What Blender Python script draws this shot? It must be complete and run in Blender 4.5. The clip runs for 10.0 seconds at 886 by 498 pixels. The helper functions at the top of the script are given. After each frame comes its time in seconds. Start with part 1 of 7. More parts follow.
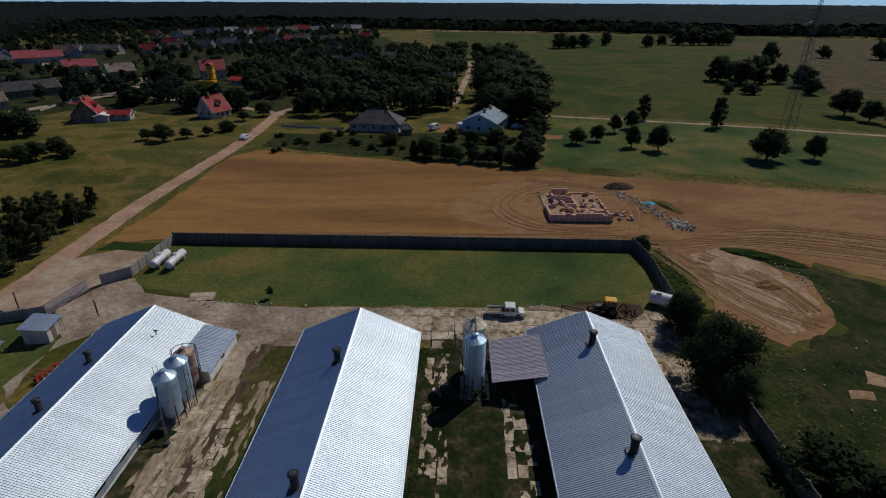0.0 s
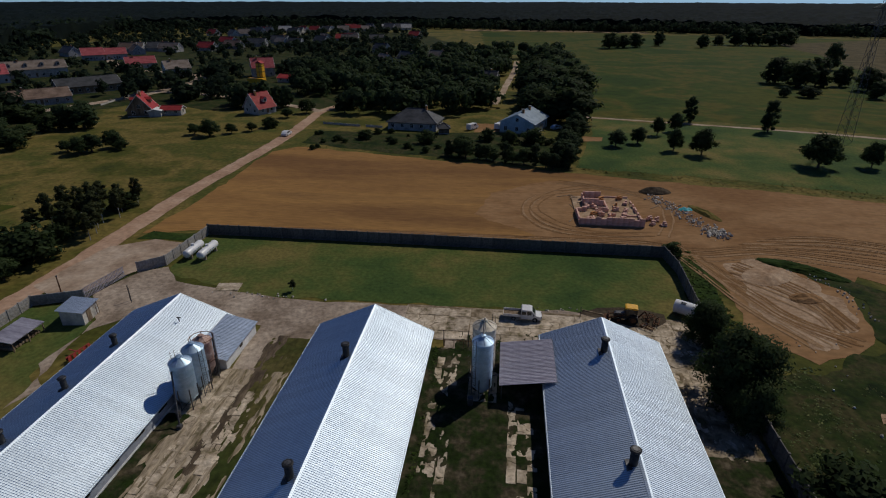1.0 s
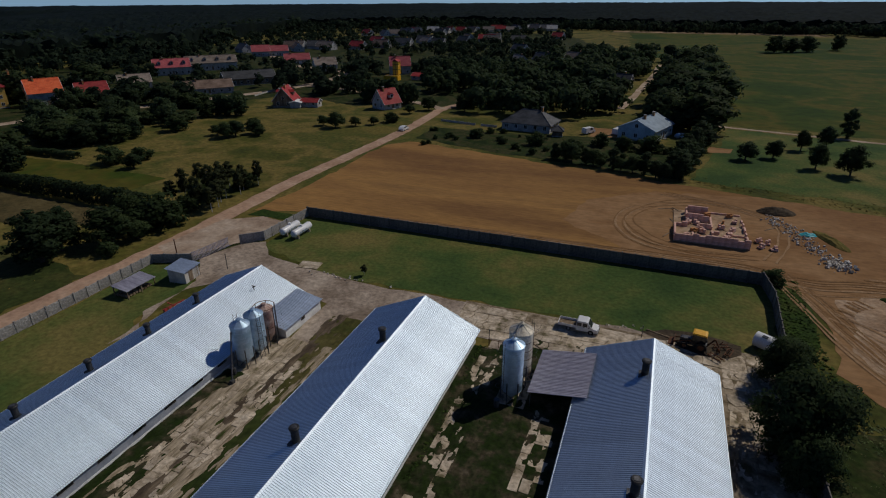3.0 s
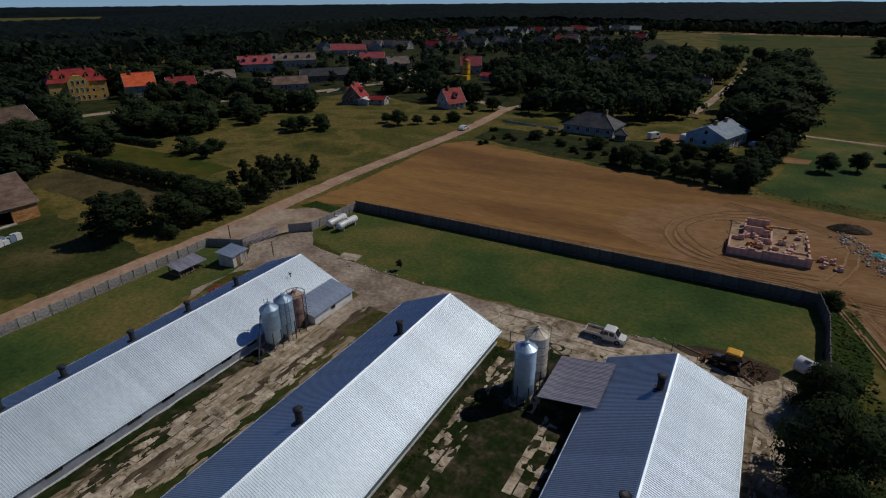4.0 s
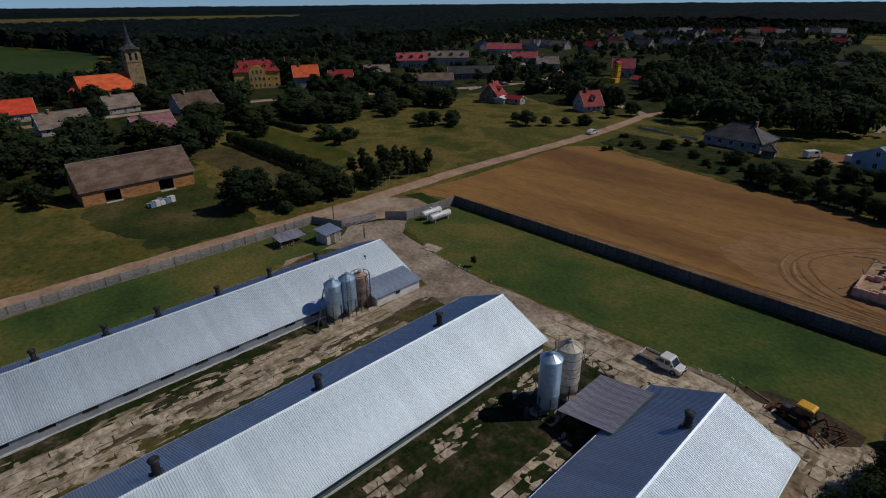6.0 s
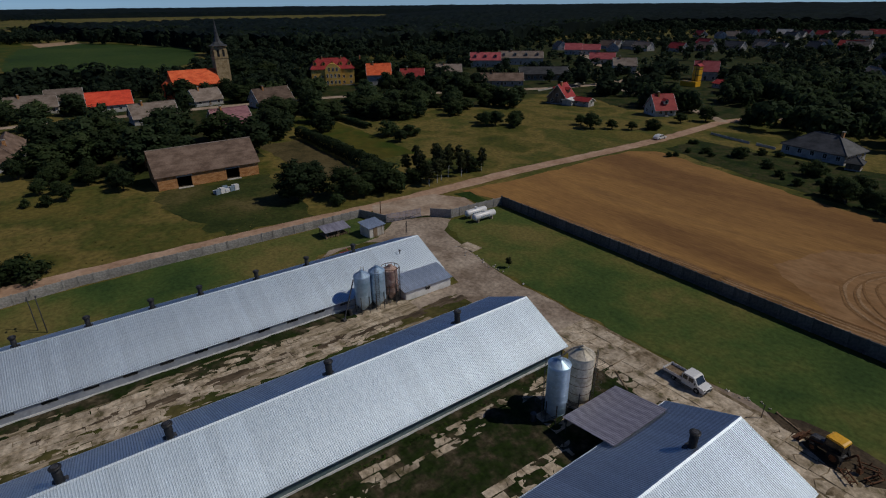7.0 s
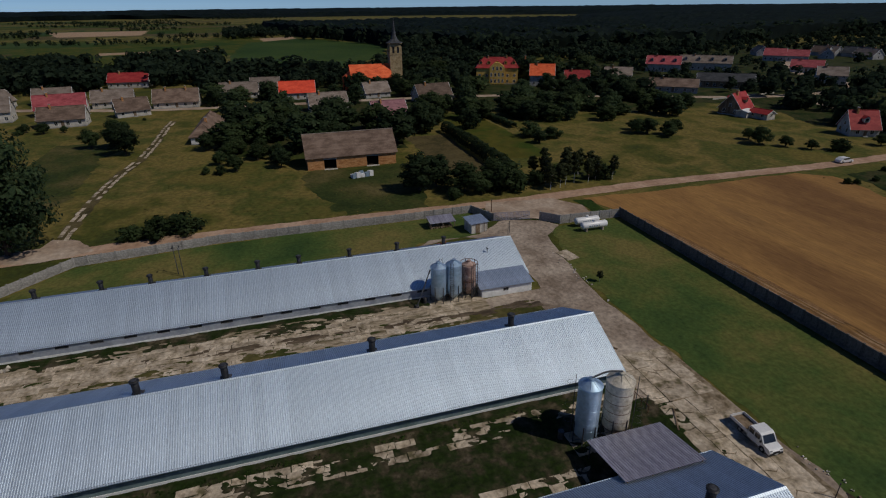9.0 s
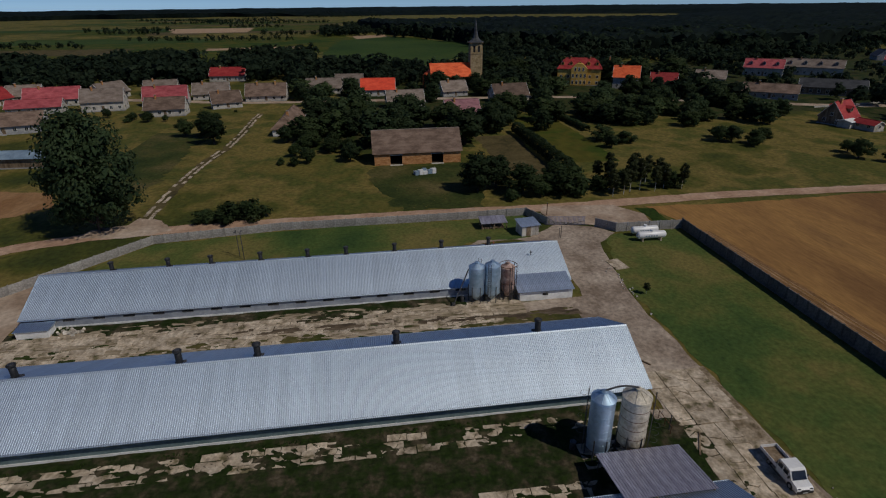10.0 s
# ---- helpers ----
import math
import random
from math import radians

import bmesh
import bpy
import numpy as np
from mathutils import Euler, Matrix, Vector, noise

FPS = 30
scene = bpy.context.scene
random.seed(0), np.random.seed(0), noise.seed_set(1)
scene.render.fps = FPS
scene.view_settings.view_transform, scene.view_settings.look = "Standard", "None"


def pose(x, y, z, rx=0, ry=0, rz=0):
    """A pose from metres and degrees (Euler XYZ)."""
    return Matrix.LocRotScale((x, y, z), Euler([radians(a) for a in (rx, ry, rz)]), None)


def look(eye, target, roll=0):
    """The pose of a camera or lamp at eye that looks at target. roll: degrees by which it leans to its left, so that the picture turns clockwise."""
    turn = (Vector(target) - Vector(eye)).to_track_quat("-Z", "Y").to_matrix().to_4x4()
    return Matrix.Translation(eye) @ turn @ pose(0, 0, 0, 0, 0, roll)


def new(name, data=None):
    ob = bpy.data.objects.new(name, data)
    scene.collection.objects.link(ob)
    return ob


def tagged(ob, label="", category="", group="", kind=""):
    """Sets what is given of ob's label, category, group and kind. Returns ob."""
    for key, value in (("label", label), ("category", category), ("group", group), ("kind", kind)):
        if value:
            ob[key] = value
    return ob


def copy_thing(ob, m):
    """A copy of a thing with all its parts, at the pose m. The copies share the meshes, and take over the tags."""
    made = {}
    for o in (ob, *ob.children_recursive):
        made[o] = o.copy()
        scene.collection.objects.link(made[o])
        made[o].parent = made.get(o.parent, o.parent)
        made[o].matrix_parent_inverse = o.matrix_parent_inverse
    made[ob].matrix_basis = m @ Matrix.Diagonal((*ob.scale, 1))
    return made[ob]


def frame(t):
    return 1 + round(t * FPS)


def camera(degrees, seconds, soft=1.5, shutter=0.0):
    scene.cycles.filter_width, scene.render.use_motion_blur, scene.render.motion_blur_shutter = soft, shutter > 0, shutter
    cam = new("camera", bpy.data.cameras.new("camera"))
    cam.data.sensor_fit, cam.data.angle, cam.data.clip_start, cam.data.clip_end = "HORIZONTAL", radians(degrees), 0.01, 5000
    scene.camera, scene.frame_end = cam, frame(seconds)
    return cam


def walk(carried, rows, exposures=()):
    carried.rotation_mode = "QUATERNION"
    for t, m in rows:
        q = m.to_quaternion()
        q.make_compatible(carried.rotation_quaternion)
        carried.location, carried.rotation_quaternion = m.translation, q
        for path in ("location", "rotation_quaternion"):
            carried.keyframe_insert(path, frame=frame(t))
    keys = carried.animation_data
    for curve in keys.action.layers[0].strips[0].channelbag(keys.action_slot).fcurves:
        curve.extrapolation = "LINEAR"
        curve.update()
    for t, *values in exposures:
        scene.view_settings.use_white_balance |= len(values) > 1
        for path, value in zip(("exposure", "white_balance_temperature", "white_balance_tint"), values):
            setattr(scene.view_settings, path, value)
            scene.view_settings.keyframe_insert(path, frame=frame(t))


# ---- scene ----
cam = camera(78.28, 10.0, 1.15)
ROWS = [
    (0, 0.000, -0.000, 40.000, 65.352, -0.245, 1.561),
    (0.5, 1.671, 0.072, 40.078, 65.263, -0.161, 3.307),
    (1, 3.547, 0.255, 40.054, 65.282, -0.116, 6.598),
    (1.5, 5.682, 0.473, 40.074, 65.239, -0.023, 10.514),
    (2, 7.988, 0.771, 40.001, 65.289, 0.049, 14.092),
    (2.5, 10.345, 1.209, 39.889, 65.358, 0.173, 17.596),
    (4, 18.031, 3.718, 39.786, 65.450, 0.347, 29.357),
    (4.5, 20.455, 4.832, 39.828, 65.466, 0.327, 33.324),
    (5, 22.818, 6.119, 39.879, 65.461, 0.399, 37.290),
    (5.5, 25.191, 7.814, 39.829, 65.474, 0.403, 41.756),
    (7, 31.759, 13.708, 39.822, 65.549, 0.477, 54.212),
    (7.5, 33.672, 15.950, 39.903, 65.559, 0.463, 58.831),
    (8, 35.323, 18.489, 39.822, 65.618, 0.516, 63.772),
    (8.5, 36.691, 21.040, 39.804, 65.676, 0.544, 68.294),
    (9, 37.826, 23.641, 39.813, 65.712, 0.560, 72.767),
    (9.5, 38.824, 26.367, 39.927, 65.710, 0.526, 77.459),
    (10, 39.801, 28.913, 40.178, 65.666, 0.553, 81.860),
]
walk(cam, [(t, pose(x, y, z, rx, ry, rz)) for t, x, y, z, rx, ry, rz in ROWS],
     [(0, -0.74), (1, -0.80), (2.5, -0.92), (5, -0.90), (7, -0.90), (8.5, -0.88), (10, -0.84)])

# ---- world, sun and exposure ----
SUN_EL, SUN_AZ = 48.0, 39.0
world = bpy.data.worlds.new("world")
scene.world = world
world.use_nodes = True
sky = world.node_tree.nodes.new("ShaderNodeTexSky")
sky.sky_type, sky.sun_disc = "NISHITA", False
sky.sun_elevation, sky.sun_rotation = radians(SUN_EL), radians(SUN_AZ)
sky.air_density, sky.dust_density, sky.ozone_density = 0.45, 0.0, 2.0
deep = world.node_tree.nodes.new("ShaderNodeVectorMath")
deep.operation, deep.inputs[1].default_value = "MULTIPLY", (0.60, 0.80, 1.10)
world.node_tree.links.new(sky.outputs[0], deep.inputs[0])
world.node_tree.links.new(deep.outputs[0], world.node_tree.nodes["Background"].inputs[0])
world.node_tree.nodes["Background"].inputs[1].default_value = 0.096
sun = new("sun", bpy.data.lights.new("sun", "SUN"))
sun.data.energy, sun.data.angle, sun.data.color = 3.55, radians(0.5), (1.0, 0.935, 0.83)
sun.matrix_world = look((100 * math.sin(radians(SUN_AZ)), 100 * math.cos(radians(SUN_AZ)), 100 * math.tan(radians(SUN_EL))), (0, 0, 0))
scene.view_settings.exposure = -0.8

# ---- materials ----
def surface(name, stops, scale=1.0, fine=8.0, mix=0.35, rough=0.85, metal=0.0, bump=0.2, rand=0.0, island=0.0, stretch=(1, 1, 1), spec=0.3, contrast=0.5, placed=False):
    """A procedural surface: colour stops on broad noise, varied by fine noise, with relief from the fine noise."""
    m = bpy.data.materials.new(name)
    m.use_nodes = True
    nt = m.node_tree
    nd, ln = nt.nodes, nt.links.new
    b = nd["Principled BSDF"]
    b.inputs["Roughness"].default_value, b.inputs["Metallic"].default_value = rough, metal
    b.inputs["Specular IOR Level"].default_value = spec
    tc, mp = nd.new("ShaderNodeTexCoord"), nd.new("ShaderNodeMapping")
    mp.inputs["Scale"].default_value = stretch
    ln(nd.new("ShaderNodeNewGeometry").outputs["Position"] if placed else tc.outputs["Object"], mp.inputs["Vector"])
    n1, n2 = nd.new("ShaderNodeTexNoise"), nd.new("ShaderNodeTexNoise")
    for n, s, d in ((n1, scale, 5), (n2, fine, 4)):
        n.inputs["Scale"].default_value, n.inputs["Detail"].default_value = s, d
        n.inputs["Roughness"].default_value = 0.62
        ln(mp.outputs[0], n.inputs["Vector"])
    ramp = nd.new("ShaderNodeValToRGB")
    el = ramp.color_ramp.elements
    lo, hi = 0.5 - contrast / 2 + 0.12, 0.5 + contrast / 2 - 0.12
    for i, c in enumerate(stops):
        at = lo + (hi - lo) * i / max(1, len(stops) - 1)
        e = el[i] if i < 2 else el.new(at)
        e.position, e.color = at, (*c, 1)
    if len(stops) == 1:
        el[1].color = (*stops[0], 1)
    ln(n1.outputs["Fac"], ramp.inputs[0])
    rng = nd.new("ShaderNodeMapRange")
    rng.inputs["From Min"].default_value, rng.inputs["From Max"].default_value = 0.3, 0.7
    rng.inputs["To Min"].default_value, rng.inputs["To Max"].default_value = 1 - mix, 1 + mix
    ln(n2.outputs["Fac"], rng.inputs["Value"])
    last = rng.outputs[0]
    for amount, kind, socket in ((rand, "ShaderNodeObjectInfo", "Random"), (island, "ShaderNodeNewGeometry", "Random Per Island")):
        if amount:
            oi, r2, mu = nd.new(kind), nd.new("ShaderNodeMapRange"), nd.new("ShaderNodeMath")
            r2.inputs["To Min"].default_value, r2.inputs["To Max"].default_value = 1 - amount, 1 + amount
            ln(oi.outputs[socket], r2.inputs["Value"])
            mu.operation = "MULTIPLY"
            ln(last, mu.inputs[0]), ln(r2.outputs[0], mu.inputs[1])
            last = mu.outputs[0]
    vm = nd.new("ShaderNodeVectorMath")
    vm.operation = "SCALE"
    ln(ramp.outputs[0], vm.inputs[0]), ln(last, vm.inputs["Scale"])
    ln(vm.outputs[0], b.inputs["Base Color"])
    if bump:
        bp = nd.new("ShaderNodeBump")
        bp.inputs["Strength"].default_value, bp.inputs["Distance"].default_value = bump, 0.05
        ln(n2.outputs["Fac"], bp.inputs["Height"]), ln(bp.outputs[0], b.inputs["Normal"])
    return m


GRASS_DRY = surface("dry_grass", [(0.041, 0.051, 0.012), (0.073, 0.075, 0.015), (0.164, 0.125, 0.036), (0.070, 0.078, 0.017), (0.128, 0.104, 0.026)], .022, .9, .35, .95, bump=.5, spec=.1)
GRASS = surface("mown_grass", [(0.035, 0.066, 0.018), (0.057, 0.091, 0.023), (0.091, 0.106, 0.028), (0.153, 0.129, 0.041)], .045, 1.6, .3, .95, bump=.5, spec=.1)
GRASS_RICH = surface("rich_grass", [(0.014, 0.030, 0.006), (0.026, 0.049, 0.008), (0.042, 0.057, 0.013)], .09, 1.3, .4, .95, bump=.5, spec=.1)
MEADOW = surface("meadow", [(0.026, 0.050, 0.006), (0.044, 0.064, 0.008), (0.082, 0.074, 0.012), (0.034, 0.058, 0.007), (0.060, 0.068, 0.009)], .012, .25, .25, .95, bump=.3, spec=.1, contrast=.42)
SOIL = surface("ploughed_soil", [(0.178, 0.092, 0.036), (0.244, 0.130, 0.047), (0.305, 0.165, 0.056), (0.218, 0.119, 0.046)], .022, 1.0, .22, .95, bump=.5, spec=.1, stretch=(.35, 1.9, 1))
TRACKED = surface("tracked_sand", [(.205, .108, .046), (.245, .135, .060), (.290, .168, .080), (.225, .120, .052)], .05, .9, .20, .95, bump=.5, spec=.1, stretch=(.6, 1.2, 1))
SAND = surface("pale_sand", [(0.285, 0.182, 0.108), (0.350, 0.238, 0.150), (0.420, 0.305, 0.205)], .25, 1.6, .3, .95, bump=.7, spec=.1)
ROAD = surface("sandy_road", [(0.292, 0.211, 0.151), (0.378, 0.287, 0.211), (0.454, 0.362, 0.281)], .15, 1.1, .22, .95, bump=.4, spec=.1)
CLAY_ROAD = surface("reddish_sand_road", [(0.330, 0.208, 0.138), (0.400, 0.262, 0.178), (0.460, 0.318, 0.226)], .15, 1.1, .22, .95, bump=.4, spec=.1)
YARD = surface("packed_yard", [(.210, .160, .118), (.280, .220, .168), (.340, .273, .212), (.400, .328, .258)], .16, 1.5, .35, .92, bump=.4, spec=.15)
SLAB = surface("old_concrete", [(0.140, 0.118, 0.062), (0.318, 0.255, 0.178), (0.425, 0.348, 0.256), (0.500, 0.416, 0.314), (0.555, 0.470, 0.364)], .55, 2.6, .35, .9, bump=.5, rand=.18, spec=.2, placed=True, contrast=.55)
WALLC = surface("precast_concrete", [(0.230, 0.218, 0.201), (0.322, 0.305, 0.282), (0.391, 0.374, 0.345)], .4, 3.0, .25, .9, bump=.3, rand=.15, spec=.2)
ZINC = surface("galvanised_sheet", [(.68, .79, .89), (.74, .845, .935), (.775, .88, .965)], .25, 2.0, .05, .575, 1.0, bump=.06, rand=.05, spec=.5)
ZINC_BLUE = surface("bluish_sheet", [(0.375, 0.455, 0.575), (0.450, 0.530, 0.650), (0.505, 0.585, 0.705)], .5, 3.0, .10, .55, .7, bump=.06, rand=.05, spec=.5)
ZINC_OLD = surface("weathered_sheet", [(0.294, 0.273, 0.323), (0.403, 0.382, 0.441), (0.496, 0.475, 0.529)], .6, 4.0, .22, .5, .55, bump=.1, rand=.12, spec=.4, stretch=(.4, 2, 1))
SILO = surface("silo_steel", [(.33, .47, .61), (.42, .56, .70), (.50, .63, .75)], .7, 3.0, .12, .48, .8, bump=.05, rand=.06, spec=.5)
SILO_OLD = surface("silo_old_beige", [(.40, .35, .27), (.54, .49, .40), (.61, .56, .47)], .8, 3.5, .3, .6, .2, bump=.15, rand=.08)
SILO_RUST = surface("silo_rust", [(.30, .17, .14), (.42, .29, .24), (.50, .38, .32)], .9, 3.5, .35, .65, .25, bump=.2, rand=.08)
STEEL = surface("dark_steel", [(.06, .06, .065), (.12, .12, .125)], 1.5, 6.0, .3, .55, .6, bump=.1)
BLACK = surface("black_plastic", [(.012, .012, .013), (.028, .028, .03)], 1.5, 6.0, .3, .5, bump=.1)
PLASTER = surface("white_plaster", [(0.347, 0.326, 0.286), (0.469, 0.439, 0.388), (0.551, 0.520, 0.469)], .5, 3.0, .15, .9, bump=.15, rand=.10)
PLASTER_G = surface("grey_plaster", [(.25, .25, .25), (.35, .345, .33), (.42, .41, .39)], .5, 3.0, .18, .9, bump=.15, rand=.10)
PLASTER_Y = surface("yellow_plaster", [(0.462, 0.275, 0.061), (0.605, 0.374, 0.088), (0.660, 0.440, 0.121)], .4, 3.0, .15, .9, bump=.15)
PLASTER_B = surface("pale_blue_plaster", [(.36, .45, .475), (.46, .555, .58), (.52, .615, .64)], .4, 3.0, .12, .9, bump=.12)
BRICKY = surface("old_brick", [(0.300, 0.132, 0.048), (0.450, 0.210, 0.078), (0.520, 0.280, 0.125)], .8, 5.0, .35, .92, bump=.4, stretch=(1, 1, 3))
HOLLOW = surface("clay_block", [(.58, .34, .26), (.69, .44, .345), (.76, .53, .435)], 1.2, 6.0, .2, .9, bump=.3, rand=.14)
STONE = surface("tower_stone", [(.24, .17, .085), (.34, .25, .13), (.40, .31, .18)], .6, 3.0, .3, .92, bump=.3)
TILE_RED = surface("red_tiles", [(0.254, 0.020, 0.021), (0.328, 0.030, 0.030), (0.373, 0.049, 0.043)], .35, 2.5, .25, .7, bump=.4, rand=.2, stretch=(1, 1, 3))
TILE_ORANGE = surface("orange_tiles", [(0.60, 0.085, 0.025), (0.76, 0.125, 0.036), (0.80, 0.165, 0.055)], .35, 2.5, .18, .7, bump=.4, rand=.12, stretch=(1, 1, 3))
TILE_PURPLE = surface("plum_tiles", [(.20, .085, .10), (.27, .12, .135), (.32, .15, .16)], .35, 2.5, .2, .7, bump=.4, stretch=(1, 1, 3))
TILE_BROWN = surface("brown_tiles", [(0.098, 0.064, 0.046), (0.148, 0.100, 0.073), (0.196, 0.136, 0.102)], .3, 2.5, .25, .85, bump=.4, rand=.25, stretch=(1, 1, 3))
TILE_GREY = surface("grey_fibre_roof", [(0.140, 0.108, 0.085), (0.200, 0.158, 0.128), (0.250, 0.203, 0.168)], .3, 2.5, .2, .85, bump=.3, rand=.25, stretch=(1, 1, 3))
TILE_SLATE = surface("slate_roof", [(.032, .034, .036), (.055, .057, .060), (.080, .082, .086)], .3, 2.5, .2, .6, bump=.3, rand=.2, stretch=(1, 1, 3))
ROOF_BLUE = surface("blue_metal_roof", [(.14, .20, .26), (.19, .26, .33), (.23, .31, .38)], .4, 3.0, .12, .6, 0.0, bump=.1)
GLASS = surface("window_glass", [(.012, .016, .02), (.03, .035, .04)], .6, 3.0, .2, .12, bump=0, spec=.6)
TILE_SCARLET = surface("scarlet_tiles", [(0.56, 0.050, 0.022), (0.68, 0.068, 0.028), (0.74, 0.090, 0.040)], .35, 2.5, .18, .7, bump=.4, rand=.1, stretch=(1, 1, 3))
FRAME_W = surface("white_joinery", [(.62, .62, .60), (.72, .72, .70)], 1.5, 5.0, .1, .6, bump=.05)
WOOD = surface("weathered_wood", [(.11, .075, .045), (.19, .135, .085), (.26, .195, .13)], 1.2, 6.0, .3, .85, bump=.3, stretch=(1, 1, .3))
BARK = surface("bark", [(.045, .034, .026), (.085, .068, .052)], 2.0, 9.0, .4, .95, bump=.6, stretch=(1, 1, .3))
LEAF_PALE = surface("birch_leaves", [(.040, .050, .022), (.058, .070, .030), (.075, .085, .040)], .35, 2.5, .3, .75, bump=0, rand=.2, island=.16, spec=.08)
BIRCH = surface("birch_bark", [(.35, .34, .32), (.62, .61, .58)], 2.0, 9.0, .3, .85, bump=.2)
LEAF = surface("leaves", [(0.034, 0.054, 0.020), (0.047, 0.073, 0.028), (0.068, 0.088, 0.037)], .35, 2.5, .35, .75, bump=0, rand=.3, island=.16, spec=.08)
LEAF_DK = surface("dark_leaves", [(0.028, 0.046, 0.022), (0.040, 0.064, 0.028), (0.056, 0.078, 0.037)], .35, 2.5, .35, .75, bump=0, rand=.3, island=.16, spec=.08)
# Kept darker than leaves: shade between crowns is put into this colour.
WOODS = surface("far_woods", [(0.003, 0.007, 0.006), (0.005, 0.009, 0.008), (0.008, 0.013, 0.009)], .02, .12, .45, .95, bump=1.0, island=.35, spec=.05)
PAINT_W = surface("white_paint", [(.70, .70, .69), (.78, .78, .77)], .8, 5.0, .07, .35, bump=.03, spec=.5)
PAINT_Y = surface("yellow_paint", [(.74, .37, .015), (.84, .46, .025)], .9, 5.0, .15, .45, bump=.05, spec=.5)
PAINT_R = surface("red_paint", [(.26, .030, .025), (.36, .055, .042)], .9, 5.0, .25, .5, bump=.1, spec=.4)
RUBBER = surface("rubber", [(.012, .012, .012), (.022, .022, .022)], 2.0, 8.0, .3, .9, bump=.2)
RUST = surface("rusty_iron", [(.085, .036, .018), (.160, .074, .038), (.070, .038, .024)], 1.5, 6.0, .4, .85, .2, bump=.3)
RUBBLE = surface("rubble", [(.30, .26, .21), (.48, .44, .38), (.66, .62, .57)], .8, 3.0, .3, .9, bump=.4, island=.35)
SOIL_DK = surface("dark_topsoil", [(.050, .038, .026), (.085, .064, .042)], .5, 2.5, .4, .95, bump=.8, spec=.1)
MOSSY = surface("mossy_ground", [(0.011, 0.019, 0.005), (0.015, 0.027, 0.005), (0.024, 0.031, 0.011), (0.057, 0.047, 0.027), (0.106, 0.086, 0.057)], .42, 2.2, .4, .95, bump=.6, spec=.1, contrast=.62)
STRAW = surface("dry_sward", [(.050, .044, .018), (.085, .066, .028), (.110, .088, .040)], .12, 1.2, .3, .95, bump=.4, spec=.1)
RUT = surface("tyre_rut", [(.195, .104, .044), (.228, .128, .058)], .5, 3.0, .3, .95, bump=.5, spec=.1)
RUT_PALE = surface("pale_rut", [(.275, .165, .085), (.330, .215, .120)], .5, 3.0, .3, .95, bump=.5, spec=.1)
TARP = surface("turquoise_tarp", [(.03, .36, .40), (.05, .46, .50)], .8, 3.0, .2, .4, bump=.3)


# ---- mesh building ----
class Build:
    """Collects vertices and faces of one mesh."""

    def __init__(self):
        self.v, self.f = [], []

    def face(self, *pts):
        n = len(self.v)
        self.v += [tuple(p) for p in pts]
        self.f.append(tuple(range(n, n + len(pts))))
        return self

    def grow(self, verts, faces):
        n = len(self.v)
        self.v += [tuple(p) for p in verts]
        self.f += [tuple(i + n for i in f) for f in faces]
        return self

    def box(self, x, y, z, sx, sy, sz, turn=0.0, tilt=0.0, pitch=0.0):
        """A box centred at x, y with its underside at z."""
        m = pose(x, y, z + sz / 2, tilt, pitch, turn)
        c = [m @ Vector((sx / 2 * i, sy / 2 * j, sz / 2 * k)) for i in (-1, 1) for j in (-1, 1) for k in (-1, 1)]
        return self.grow(c, ((0, 1, 3, 2), (4, 6, 7, 5), (0, 4, 5, 1), (2, 3, 7, 6), (0, 2, 6, 4), (1, 5, 7, 3)))

    def tube(self, a, b, r0, r1=None, n=10, caps=True):
        a, b = Vector(a), Vector(b)
        r1 = r0 if r1 is None else r1
        q = (b - a).to_track_quat("Z", "Y").to_matrix()
        vs = []
        for base, r in ((a, r0), (b, r1)):
            vs += [base + q @ Vector((r * math.cos(6.28319 * i / n), r * math.sin(6.28319 * i / n), 0)) for i in range(n)]
        fs = [(i, (i + 1) % n, n + (i + 1) % n, n + i) for i in range(n)]
        if caps:
            fs += [tuple(range(n - 1, -1, -1)), tuple(range(n, 2 * n))]
        return self.grow(vs, fs)

    def lathe(self, x, y, profile, n=24):
        """Turned round the upright axis through x, y; profile of (radius, z) from below."""
        vs = [(x + r * math.cos(6.28319 * i / n), y + r * math.sin(6.28319 * i / n), z) for r, z in profile for i in range(n)]
        fs = [(k * n + i, k * n + (i + 1) % n, (k + 1) * n + (i + 1) % n, (k + 1) * n + i) for k in range(len(profile) - 1) for i in range(n)]
        fs.append(tuple(range(n - 1, -1, -1)))
        fs.append(tuple((len(profile) - 1) * n + i for i in range(n)))
        return self.grow(vs, fs)

    def prism(self, outline, a, b, axis="y"):
        """An outline of (u, z) pairs swept from a to b along y (u is x) or along x (u is y)."""
        n = len(outline)
        put = (lambda u, z, s: (u, s, z)) if axis == "y" else (lambda u, z, s: (s, u, z))
        vs = [put(u, z, s) for s in (a, b) for u, z in outline]
        fs = [(i, (i + 1) % n, n + (i + 1) % n, n + i) for i in range(n)] + [tuple(range(n - 1, -1, -1)), tuple(range(n, 2 * n))]
        return self.grow(vs, fs)

    def mesh(self, name, smooth=False):
        me = bpy.data.meshes.new(name)
        me.from_pydata(self.v, [], self.f)
        bm = bmesh.new()
        bm.from_mesh(me)
        bmesh.ops.recalc_face_normals(bm, faces=bm.faces)
        bm.to_mesh(me)
        bm.free()
        if smooth:
            me.shade_smooth()
        return me


